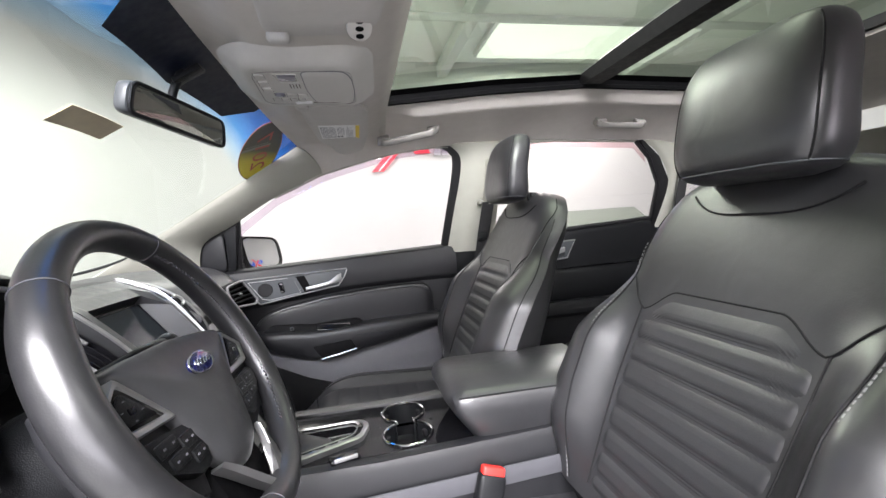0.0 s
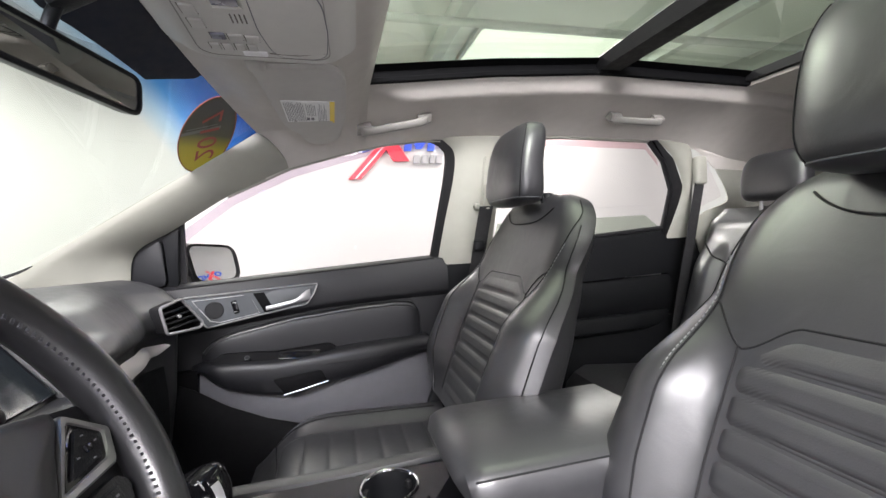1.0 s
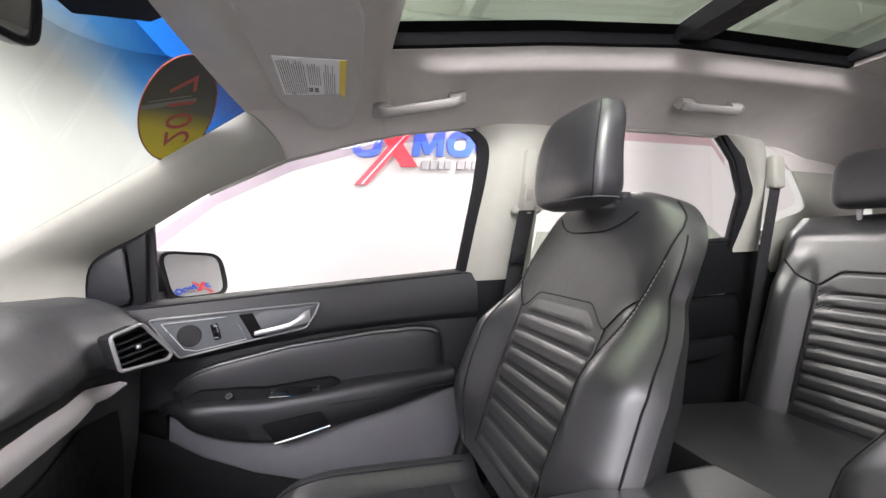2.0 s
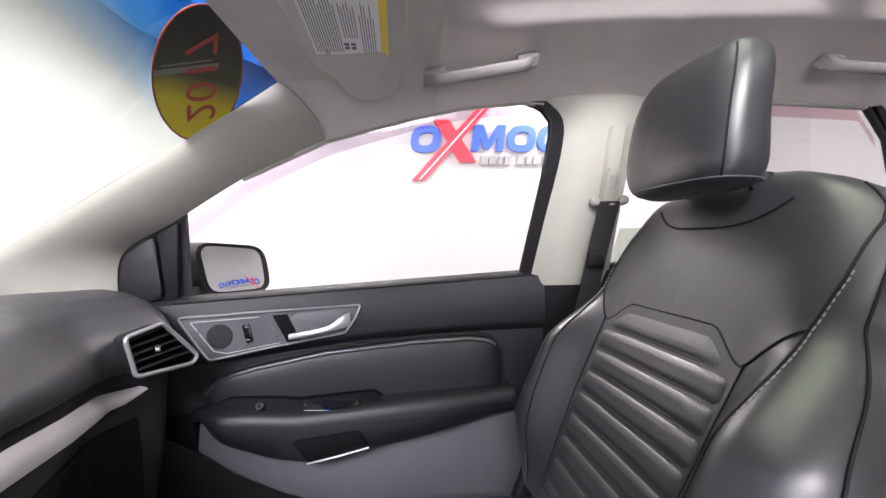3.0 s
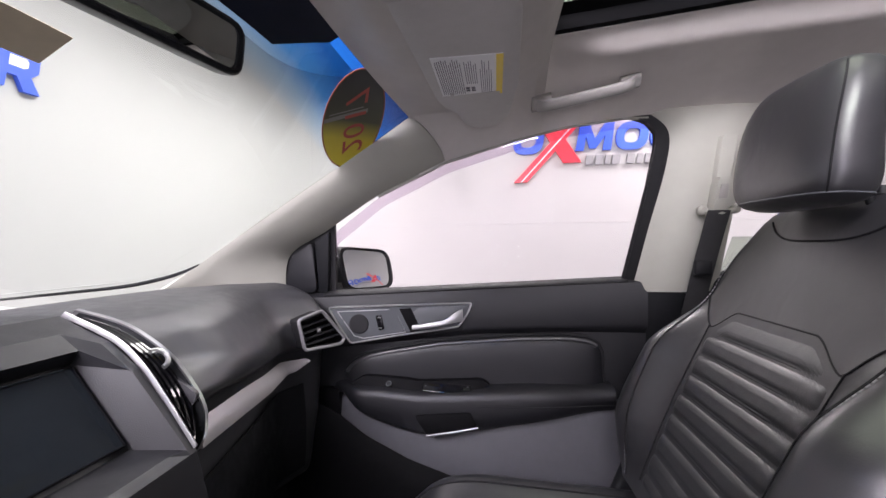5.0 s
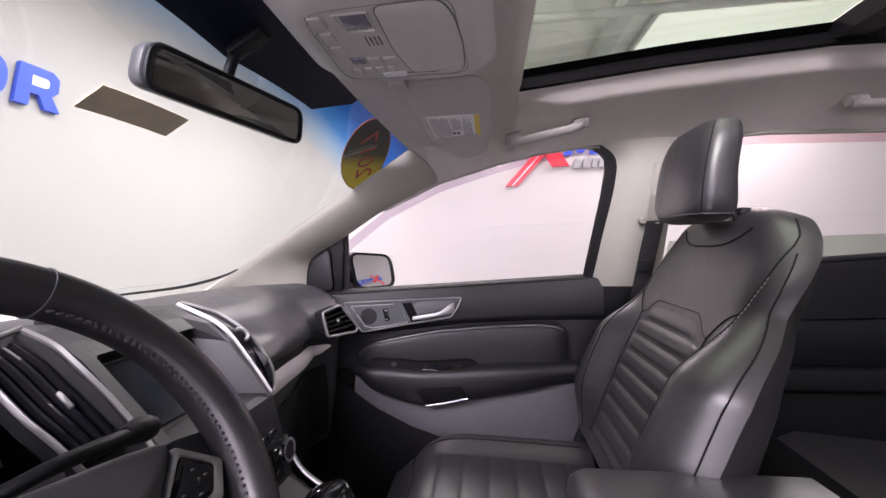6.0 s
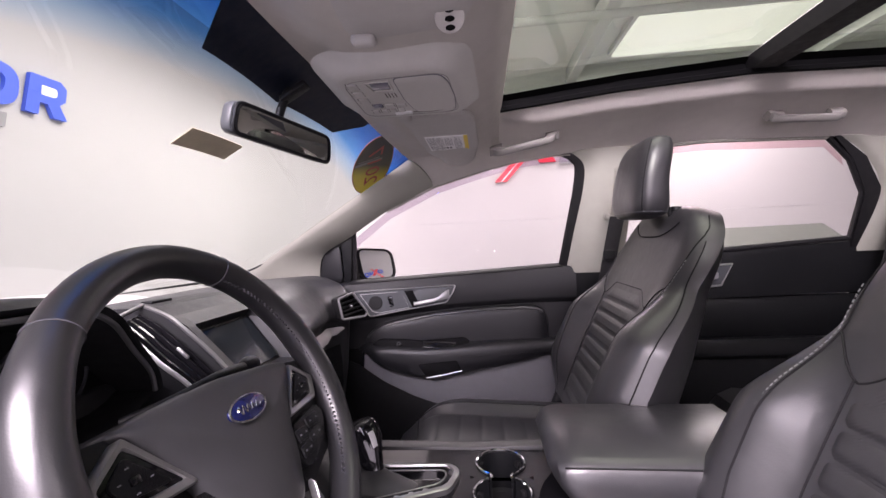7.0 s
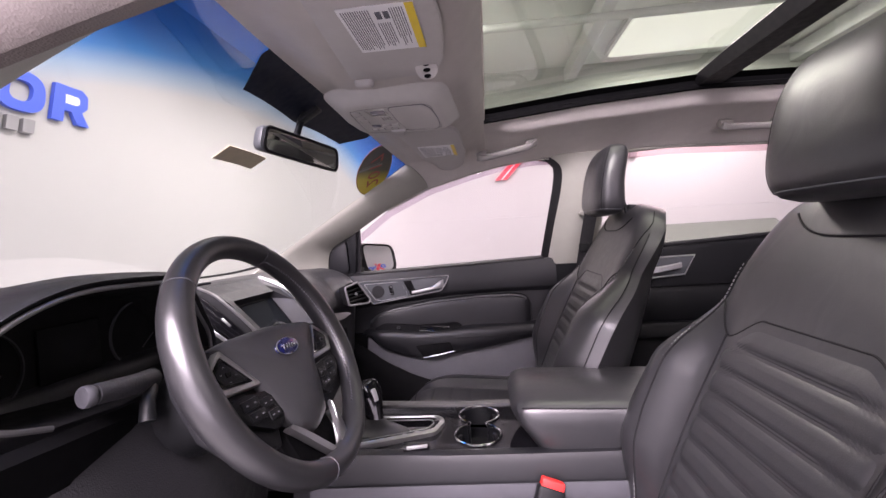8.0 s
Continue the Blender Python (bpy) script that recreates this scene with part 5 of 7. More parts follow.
def dashboard():
    t = thing("dashboard", "black soft-touch dashboard with silver trim strip and vents", "dashboard")
    rows = []
    for y in sorted([-0.735 + 1.47 * k / 40 for k in range(41)] + [-0.22, -0.19, 0.118, 0.128, 0.140]):
        rows.append([V(x, y, z) for x, z in curve_like(dash_profile(y))])
    part("dash_body", loft(rows), DASH, t, "black soft dashboard body")
    # silver strip of the passenger side
    def strip(u, v):
        y = 0.137 + 0.465 * u
        hi = interp(y, [(0.13, 1.001), (0.15, 0.999), (0.30, 0.990), (0.50, 0.972), (0.60, 0.958)])
        lo = interp(y, [(0.13, 0.968), (0.15, 0.970), (0.30, 0.958), (0.50, 0.943), (0.56, 0.942), (0.60, 0.953)])
        tip = smooth01(0, 0.05, u)
        hi = lo + (hi - lo) * (0.25 + 0.75 * tip)
        return face_x(y) - 0.012 + 0.014 * v + 0.004 * math.sin(math.pi * v), y, hi + 0.004 + (lo - 0.002 - hi) * v
    part("trim_strip", grid(strip, 40, 8, 0.006), TRIMGREY, t, "satin silver trim strip")
    part("glovebox_door", grid(lambda u, v: (face_x(0.17 + 0.44 * u) - 0.028 + 0.006 * math.sin(math.pi * v), 0.17 + 0.44 * u, 0.90 - 0.20 * v), 12, 8, -0.004), HARD, t, "black glovebox door")
    # outer vent of the passenger side
    vo = vent_outline(1.0)
    deep = [p + V(-0.035, 0.026, -0.003) for p in vo]
    duct = loft([vo, deep], cap=False)
    duct.faces.new([duct.verts.new(p) for p in deep])
    vent = part("side_vent", duct, RUBBER, t, "black side vent")
    vo = vent_outline(1.0)
    part("vent_frame", tube(vo + [vo[0]], 0.0040, sides=8), SATIN, vent, "satin silver vent frame")
    a, b, c, d = VENT[0], VENT[1], VENT[2], VENT[4]
    for k in range(5):
        f = 0.12 + 0.19 * k
        p = V(*a) * (1 - f) + V(*d) * f
        q = V(*b) * (1 - f) + V(*c) * f
        part("slat", loft([[w + V(0.008, -0.007, 0.004), w + V(0.010, -0.009, 0.0005), w + V(-0.012, 0.010, -0.005), w + V(-0.012, 0.010, -0.001)] for w in (p * 0.94 + q * 0.06, p * 0.06 + q * 0.94)]), HARD, vent)
    m = (V(*a) + V(*b) + V(*c) + V(*d)) / 4
    part("vent_tab", rbox(m + V(0.012, -0.008, 0.0), (0.008, 0.03, 0.008), 0.002, 2, pose(0, 0, 0, 0, 0, 30)), SILVER, vent)
    # small defroster grille at the far corner
    for k in range(5):
        part("defroster_slot", rbox((-0.27 + 0.012 * k, 0.655 + 0.004 * k, 1.117), (0.004, 0.045, 0.006), 0.001, 1), HARD, t)
    return t


VENT = [(-0.146, 0.538, 1.066), (-0.117, 0.597, 1.079), (-0.085, 0.656, 1.003), (-0.090, 0.646, 0.990), (-0.138, 0.551, 0.996)]


def vent_outline(sc):
    pts = [V(*p) for p in VENT]
    c = sum(pts, V(0, 0, 0)) / len(pts)
    return [c + (p - c) * sc + V(0.012, -0.010, 0) for p in rounded([tuple(p) for p in pts], 0.008, 3)]


def curve_like(pts):
    """The profile with its corners eased."""
    out = [V(p[0], 0, p[1]) for p in pts]
    q = rounded([tuple(p) for p in out], 0.012, 3)
    return [(p.x, p.z) for p in q]


dashboard()


def centre_stack():
    t = thing("centre_stack", "black centre stack with touch screen, vents and silver side blades", "centre stack")
    lip = [(-0.165, 1.118), (-0.160, 1.114), (-0.058, 1.010), (-0.050, 1.000)]
    crest = [(-0.157, 1.120), (-0.118, 1.089), (-0.083, 1.044), (-0.050, 1.000)]
    floor = [(-0.166, 1.116), (-0.178, 1.100), (-0.106, 1.006), (-0.058, 1.000)]
    head, tail = [(-0.30, 1.150), (-0.225, 1.150), (-0.19, 1.134)], [(-0.046, 0.994), (-0.030, 0.93), (-0.015, 0.86), (0.06, 0.80), (0.06, 0.70), (-0.30, 0.70)]
    rows = []
    for y, mid in ((-0.125, lip), (-0.122, lip), (-0.108, lip), (-0.100, floor), (0.0, floor), (0.072, floor), (0.090, crest), (0.097, crest), (0.101, crest)):
        rows.append([V(x, y, z) for x, z in head + mid + tail])
    part("stack_body", loft(rows), SOFT, t, "black stack with a recessed screen surround", smooth=False)
    at = lambda y, f, d: V(-0.178 + 0.072 * f + 0.79 * d, y, 1.100 - 0.094 * f + 0.61 * d)
    part("touch_screen", prism([at(-0.095, 0.05, 0.004), at(0.068, 0.05, 0.004), at(0.068, 0.95, 0.004), at(-0.095, 0.95, 0.004)], (-0.003, 0, -0.002)), SCREEN, t, "dark glossy touch screen", smooth=False)
    part("screen_frame", tube([at(-0.095, 0.05, 0.004), at(0.068, 0.05, 0.004), at(0.068, 0.95, 0.004), at(-0.095, 0.95, 0.004)], 0.0018, True, 6), PIANO, t)
    # upright vents with silver surrounds at both sides
    sides = (([(-0.222, 0.104, 1.152), (-0.153, 0.104, 1.122), (-0.118, 0.104, 1.092), (-0.083, 0.103, 1.047), (-0.047, 0.100, 0.998)],
              [(-0.245, 0.140, 1.150), (-0.206, 0.150, 1.137), (-0.164, 0.150, 1.121), (-0.113, 0.151, 1.084), (-0.076, 0.151, 1.033), (-0.067, 0.146, 1.002), (-0.060, 0.127, 0.987), (-0.048, 0.102, 0.992)]),
             ([(-0.240, -0.128, 1.155), (-0.195, -0.128, 1.136), (-0.163, -0.129, 1.112), (-0.128, -0.128, 1.080), (-0.098, -0.127, 1.048), (-0.060, -0.125, 1.000)],
              [(-0.236, -0.190, 1.142), (-0.196, -0.190, 1.104), (-0.161, -0.190, 1.072), (-0.121, -0.189, 1.041), (-0.085, -0.184, 1.000)]))
    for k, (ctrl, ctrl2) in enumerate(sides):
        line, line2 = curve_pts(ctrl, 30), curve_pts(ctrl2, 30)
        s = 1 if k == 0 else -1
        edge = lambda L, sg, w: loft([[p + V(0.002, 0, 0.003), p + V(0.0005, sg * w, 0.0015), p + V(-0.004, sg * w, -0.0035), p + V(-0.003, -sg * 0.0015, -0.0025), p + V(0.0, -sg * 0.0015, 0.0005)] for p in L])
        part("silver_blade", edge(line, s, 0.0032 if k == 0 else 0.0045), SILVER, t, "satin silver blade")
        part("outer_blade", edge(line2, -s, 0.0034), SILVER, t, "satin silver vent surround")
        if k == 1:
            part("top_blade", tube([line[0] + V(0, 0, 0.001), line2[0] + V(0, 0, 0.001)], 0.004, sides=8), SILVER, t, "satin silver vent surround")
        down = V(-0.026, 0, -0.022)
        a0, b0 = line[1:29], line2[1:29]
        trough = loft([[a + V(0, s * 0.008, 0), a + down + V(0, s * 0.012, 0), b + down - V(0, s * 0.008, 0), b - V(0, s * 0.005, 0)] for a, b in zip(a0, b0)], closed=False)
        v = part("stack_vent", trough, HARD, t, "black upright vent")
        for j in range(4):
            f = 0.28 + 0.16 * j
            part("slat", loft([[p + V(-0.004, -0.0018, -0.003), p + V(-0.004, 0.0018, -0.003), p + V(-0.020, 0.003, -0.017), p + V(-0.020, -0.003, -0.017)] for p in (a * (1 - f) + b * f for a, b in zip(line[2:27], line2[2:27]))]), PIANO, v)
        mid = line[16] * 0.52 + line2[16] * 0.48
        if k == 0:
            mid = line[13] * 0.5 + line2[13] * 0.5
            run = (line[15] - line[11]).normalized()
            out = V(0.64, 0, 0.77)
            hoop = [mid + run * (-0.013 * math.cos(q)) + V(0, s * 0.012 * math.sin(q), 0) + out * (0.004 * math.sin(q)) for q in (math.pi * j / 14 for j in range(15))]
            part("vent_tab", tube(hoop, 0.0032, sides=8), SILVER, v, "satin silver vent tab")
        else:
            part("vent_tab", rbox(mid + V(-0.001, 0, 0.0), (0.026, 0.005, 0.006), 0.0024, 2, pose(0, 0, 0, 0, 43, 0)), SILVER, v, "satin silver vent tab")
    # small sensor slot and seam on top
    part("sensor", rbox((-0.285, -0.045, 1.152), (0.024, 0.05, 0.006), 0.002, 2), HARD, t)
    # controls below
    for y in (0.085, -0.105):
        kn = part("control_knob", disc((-0.034, y, 0.905), 0.019, (0.97, 0, 0.1), 0.024, 28), HARD, t, "rotary knob with a bright rim")
        part("knob_rim", disc((-0.014, y, 0.907), 0.0196, (0.97, 0, 0.1), 0.005, 28, 0.014), CHROME, kn, "bright knob rim")
    for r in range(3):
        for c in range(5):
            part("button", rbox((-0.024 + 0.006 * r, -0.062 + 0.029 * c, 0.945 - 0.03 * r), (0.010, 0.024, 0.018), 0.003, 2), PIANO, t)
    part("lower_blade", tube(curve_pts([(-0.030, 0.108, 0.92), (0.0, 0.11, 0.86), (0.07, 0.112, 0.81)], 16), 0.004, sides=8), SILVER, t, "silver lower blade")


centre_stack()


def cluster():
    t = thing("instrument_cluster", "black instrument cluster under an arched hood with a silver edge", "instrument cluster")
    arch = curve_pts([(-0.115, -0.256, 1.055), (-0.106, -0.272, 1.085), (-0.092, -0.312, 1.125), (-0.075, -0.355, 1.166), (-0.060, -0.402, 1.186), (-0.050, -0.470, 1.192), (-0.050, -0.547, 1.192), (-0.050, -0.606, 1.178), (-0.055, -0.648, 1.150), (-0.065, -0.660, 1.112), (-0.055, -0.645, 1.078), (-0.048, -0.594, 1.058)], 66)
    c = V(0, -0.465, 1.09)
    def out(p, d, dx, dz=0.0):
        q = V(0, p.y - c.y, (p.z - c.z) * 1.6).normalized()
        return p + V(dx, q.y * d, q.z * d + dz)
    n = len(arch)
    top = [p for i, p in enumerate(arch) if i < n * 0.80]
    rows = [[out(p, 0.003, -0.004) for p in top], [out(p, 0.010, 0.004) for p in top], [out(p, 0.016, -0.006) for p in top], [out(p, 0.017, -0.05) for p in top], [out(p, 0.012, -0.14, -0.006) for p in top], [out(p, 0.0, -0.26, -0.02) for p in top], [out(p, -0.02, -0.34, -0.05) for p in top]]
    part("hood", loft(rows, closed=False), SOFT, t, "black arched hood")
    part("hood_edge", tube(arch, 0.0032, sides=8), SILVER, t, "silver hood edge")
    loop = arch + [V(-0.06, -0.50, 1.045), V(-0.08, -0.40, 1.04), V(-0.10, -0.31, 1.042)]
    back = [V(-0.172, c.y + (p.y - c.y) * 0.92, c.z + (p.z - c.z) * 0.84) for p in loop]
    part("tunnel", loft([loop, back], cap=False), RUBBER, t, "black tunnel of the cluster")
    part("gauge_panel", prism([p + V(0.002, 0, 0) for p in back], (-0.01, 0, 0)), RUBBER, t, "dark gauge panel", smooth=False)
    for y in (-0.355, -0.575):
        part("gauge_ring", disc((-0.168, y, 1.105), 0.052, (1, 0, 0), 0.004, 36, 0.050), DARKBEZ, t, "dark gauge ring")
        part("gauge_needle", rbox((-0.164, y + 0.015, 1.09), (0.002, 0.030, 0.002), 0.0006, 1, pose(0, 0, 0, 40, 0, 0)), GREYPL, t)
    part("display", rbox((-0.166, -0.465, 1.105), (0.004, 0.085, 0.075), 0.002, 2), HARD, t, "dark central display")
    part("lower_shelf", loft([[p + V(0.0, 0, -0.002), p + V(0.012, 0, -0.012), p + V(0.004, 0, -0.06)] for p in (V(-0.05, -0.72, 1.062), V(-0.048, -0.60, 1.054), V(-0.06, -0.50, 1.043), V(-0.08, -0.40, 1.038), V(-0.105, -0.28, 1.042), V(-0.125, -0.20, 1.03))], closed=False), BLACKHOLE, t)
    part("knee_panel", grid(lambda u, v: (-0.075 - 0.05 * smooth01(0.55, 1, u) - 0.05 * smooth01(0.25, 0, u) + 0.05 * math.sin(math.pi * v * 0.8), -0.70 + 0.50 * u, 1.02 - 0.37 * v), 16, 16, -0.02), KNEE, t, "dark grey lower panel")
    part("panel_gap", tube([V(-0.058 - 0.05 * smooth01(0.55, 1, k / 16) + 0.024, -0.60 + 0.40 * k / 16, 0.925 + 0.045 * k / 16) for k in range(17)], 0.002, sides=6), BLACKHOLE, t)


cluster()


def steering_wheel():
    t = thing("steering_wheel", "black leather-wrapped steering wheel with silver spokes and buttons", "steering wheel")
    a = radians(27.4)
    right, up, nrm = V(0, 1, 0), V(-math.sin(a), 0, math.cos(a)), V(math.cos(a), 0, math.sin(a))
    C = V(0.104, -0.405, 1.082)
    turned = radians(-5)
    ct, sn = math.cos(turned), math.sin(turned)
    P = lambda x, y, n=0.0: C + right * (x * ct - y * sn) + up * (x * sn + y * ct) + nrm * n
    R = 0.172
    # rim: grips at the sides are perforated and a little thicker
    n, sides = 120, 20
    rows = []
    for k in range(n):
        th = 2 * math.pi * k / n
        grip = max(smooth01(0.55, 0.25, abs(math.sin(th) - 0.1)), 0) * 0.0015
        row = []
        for j in range(sides):
            b = 2 * math.pi * j / sides
            r = R + math.cos(b) * (0.0165 + grip)
            row.append(P(r * math.cos(th), r * math.sin(th), math.sin(b) * (0.0190 + grip)))
        rows.append(row)
    rows.append(rows[0])
    rim = part("rim", loft(rows, cap=False), RIM, t, "worn black leather rim")
    for th in (1.20, 2.45, 4.50):
        part("rim_seam", tube([P((R + math.cos(b) * 0.0168) * math.cos(th), (R + math.cos(b) * 0.0168) * math.sin(th), math.sin(b) * 0.0193) for b in (2 * math.pi * k / 20 for k in range(20))], 0.0007, True, 5), GREYPL, rim)
    for lo, hi in ((-0.85, 1.18),):
        line = [P((R - 0.0172) * math.cos(th), (R - 0.0172) * math.sin(th), 0.008) for th in (lo + (hi - lo) * k / 70 for k in range(71))]
        part("rim_lacing", dashes(line, 0.0022, 0.0055, 0.0014, 0.0036), GREYPL, rim, "black cross stitching")
    # hub pad, set back behind the rim
    out = rounded([(-0.122, 0.034, 0), (-0.090, 0.039, 0), (0, 0.044, 0), (0.090, 0.039, 0), (0.122, 0.034, 0), (0.100, 0.006, 0), (0.076, -0.030, 0), (0.062, -0.070, 0), (0.042, -0.108, 0), (0, -0.122, 0), (-0.042, -0.108, 0), (-0.062, -0.070, 0), (-0.076, -0.030, 0), (-0.100, 0.006, 0)], 0.012, 5)
    rings = []
    for sc, h in ((1.0, -0.040), (1.0, -0.016), (0.988, -0.009), (0.955, -0.003), (0.85, 0.002), (0.5, 0.007), (0.2, 0.008), (0.02, 0.008)):
        rings.append([P(p.x * sc, -0.030 + (p.y + 0.030) * sc, h) for p in out])
    part("hub_pad", loft(rings), PAD, t, "charcoal airbag cover")
    em = [P(0.0275 * math.cos(q), 0.003 + 0.0120 * math.sin(q), 0.0072) for q in (2 * math.pi * k / 36 for k in range(36))]
    ec = P(0, 0.003, 0.0072)
    emb = part("emblem", loft([em, [p + nrm * 0.003 for p in em], [ec + (p - ec) * 0.9 + nrm * 0.004 for p in em]]), EMBLEM_BLUE, t, "blue oval emblem with a bright edge")
    part("emblem_edge", tube([p + nrm * 0.003 for p in em], 0.0013, True, 6), CHROME, emb)
    face = Matrix.Rotation(-a, 4, "Y") @ Matrix.Rotation(turned, 4, "X")
    part("emblem_mark", tube([P(-0.017 + 0.034 * k / 40, 0.003 + 0.0042 * math.sin(k * 0.78) * (1 - 0.5 * k / 40), 0.0112) for k in range(41)], 0.0009, sides=6), CHROME, emb, "bright wavy mark")
    # spokes, button pods and silver blades
    for s in (1, -1):
        sp = [(0.080, 0.030), (0.130, 0.034), (0.164, 0.030), (0.170, 0.0), (0.164, -0.055), (0.140, -0.088), (0.070, -0.110), (0.050, -0.060)]
        part("side_spoke", prism([P(s * x, y, -0.036) for x, y in sp], tuple(nrm * 0.024), 0.006), SOFT, t, "black side spoke")
        bz = rounded_xz([(0.121, 0.021), (0.150, 0.001), (0.138, -0.020), (0.075, -0.025), (0.098, 0.000)], 0.004)
        bt = part("button_pod", prism([P(s * x, y, -0.014) for x, y in bz], tuple(nrm * 0.011), 0.002), PIANO, t, "gloss black button pod")
        po = rounded_xz([(0.116, 0.028), (0.155, 0.001), (0.141, -0.026), (0.070, -0.030)], 0.004)
        pi = rounded_xz([(0.118, 0.019), (0.144, 0.001), (0.134, -0.017), (0.083, -0.021)], 0.004)
        band = lambda f, n: [P(s * (p[0] * (1 - f) + q[0] * f), p[1] * (1 - f) + q[1] * f, n) for p, q in zip(po, pi)]
        part("silver_bezel", loft([band(0, -0.016), band(0, -0.003), band(0.2, -0.001), band(0.75, -0.0015), band(1, -0.004), band(1, -0.012)], cap=False), SILVER, bt, "satin silver bezel")
        pad = rounded_xz([(0.121, 0.014), (0.139, 0.000), (0.131, -0.014), (0.092, -0.018)], 0.004)
        part("button", prism([P(s * x, y, -0.004) for x, y in pad], tuple(nrm * 0.003), 0.001), HARD, bt, "matt black four-way button")
        part("centre_button", rbox(P(s * 0.120, -0.004, -0.0005), (0.003, 0.008, 0.006), 0.001, 2, face), PIANO, bt)
        for bx, by in ((0.122, 0.006), (0.131, -0.002), (0.107, -0.007), (0.121, -0.013)):
            part("print_mark", rbox(P(s * bx, by, -0.0008), (0.0006, 0.0028, 0.0010), 0, 1, face), FINEINK, bt)
        lower = rounded_xz([(0.137, -0.033), (0.104, -0.035), (0.064, -0.040), (0.054, -0.080), (0.078, -0.090), (0.140, -0.056)], 0.008)
        lp = part("lower_button_pod", prism([P(s * x, y, -0.020) for x, y in lower], tuple(nrm * 0.018), 0.004), HARD, t, "black button pod")
        for kx, ky, wx, wy in ((0.108, -0.046, 0.030, 0.013), (0.078, -0.053, 0.024, 0.014), (0.102, -0.062, 0.030, 0.013), (0.074, -0.070, 0.022, 0.013)):
            key = part("button", rbox(P(s * kx, ky, -0.0022), (0.005, wx, wy), 0.0016, 2, face), HARD, lp)
            for d in (-0.25, 0.25):
                part("print_mark", rbox(P(s * (kx + d * wx), ky, 0.0005), (0.0006, 0.0034, 0.0018), 0, 1, face), FINEINK, key)
    # lower spoke: dark web with bright blades at its edges
    part("lower_spoke", prism([P(x, y, -0.030) for x, y in ((-0.058, -0.090), (0.054, -0.090), (0.056, -0.150), (0.040, -0.166), (-0.030, -0.166), (-0.050, -0.145))], tuple(nrm * 0.016), 0.004), BLACKHOLE, t, "black lower spoke")
    part("spoke_blade", prism([P(x, y, -0.006) for x, y in ((0.053, -0.096), (0.058, -0.135), (0.050, -0.164), (0.012, -0.172), (0.022, -0.160), (0.034, -0.146), (0.044, -0.125))], tuple(nrm * 0.010), 0.003), SILVER, t, "satin silver spoke blade")
    lf = curve_pts([(-0.062, -0.094, 0), (-0.041, -0.112, 0), (-0.012, -0.141, 0), (0.016, -0.168, 0)], 16)
    part("spoke_blade", loft([[P(p.x - 0.001 - 0.0025 * w, p.y - 0.0025 * w, -0.010), P(p.x - 0.001 - 0.0025 * w, p.y - 0.0025 * w, 0.001), P(p.x + 0.001 + 0.0020 * w, p.y + 0.0020 * w, 0.004), P(p.x + 0.001 + 0.0020 * w, p.y + 0.0020 * w, -0.010)] for p, w in ((p, 0.15 + 0.85 * math.sin(math.pi * (0.1 + 0.6 * k / 16))) for k, p in enumerate(lf))]), SILVER, t, "satin silver spoke blade")
    # column
    part("column_shroud", loft([[C - nrm * d + right * (w * math.cos(q)) + up * (h * math.sin(q) - 0.01) for q in (2 * math.pi * k / 20 for k in range(20))] for d, w, h in ((0.02, 0.055, 0.05), (0.05, 0.065, 0.058), (0.17, 0.07, 0.065))]), HARD, t, "black column shroud")


steering_wheel()


def stalks():
    s1 = thing("indicator_stalk", "black indicator stalk with a round grey end", "stalk")
    part("arm", tube(curve_pts([(-0.065, -0.45, 1.060), (-0.042, -0.500, 1.070), (-0.0395, -0.556, 1.078)], 10), lambda f: 0.0140 - 0.0022 * f, sides=14), KNEE, s1, "black stalk arm")
    part("end_knob", tube(curve_pts([(-0.0395, -0.556, 1.078), (-0.041, -0.562, 1.0785), (-0.042, -0.567, 1.079)], 8), lambda f: 0.0108 + 0.0018 * math.sin(f * 2.9), sides=20), GREYPL, s1, "round grey end")
    s2 = thing("column_lever", "short black tilt lever under the steering column", "lever")
    part("lever", tube(curve_pts([(-0.045, -0.47, 1.055), (-0.03, -0.495, 1.045), (-0.022, -0.506, 1.025)], 8), lambda f: 0.007 + 0.003 * f, sides=10), HARD, s2)
    w = thing("wiper_stalk", "black wiper stalk beside the steering column", "stalk")
    part("arm", tube(curve_pts([(-0.07, -0.36, 1.055), (-0.03, -0.33, 1.068), (0.0, -0.288, 1.082), (0.0, -0.228, 1.076)], 14), lambda f: 0.0050 + 0.0025 * f, sides=12), HARD, w)
    part("end_knob", tube(curve_pts([(0.0, -0.232, 1.077), (0.0, -0.218, 1.076), (0.0, -0.203, 1.073)], 8), lambda f: 0.0085 + 0.004 * math.sin(f * 2.8), sides=14), HARD, w)


stalks()


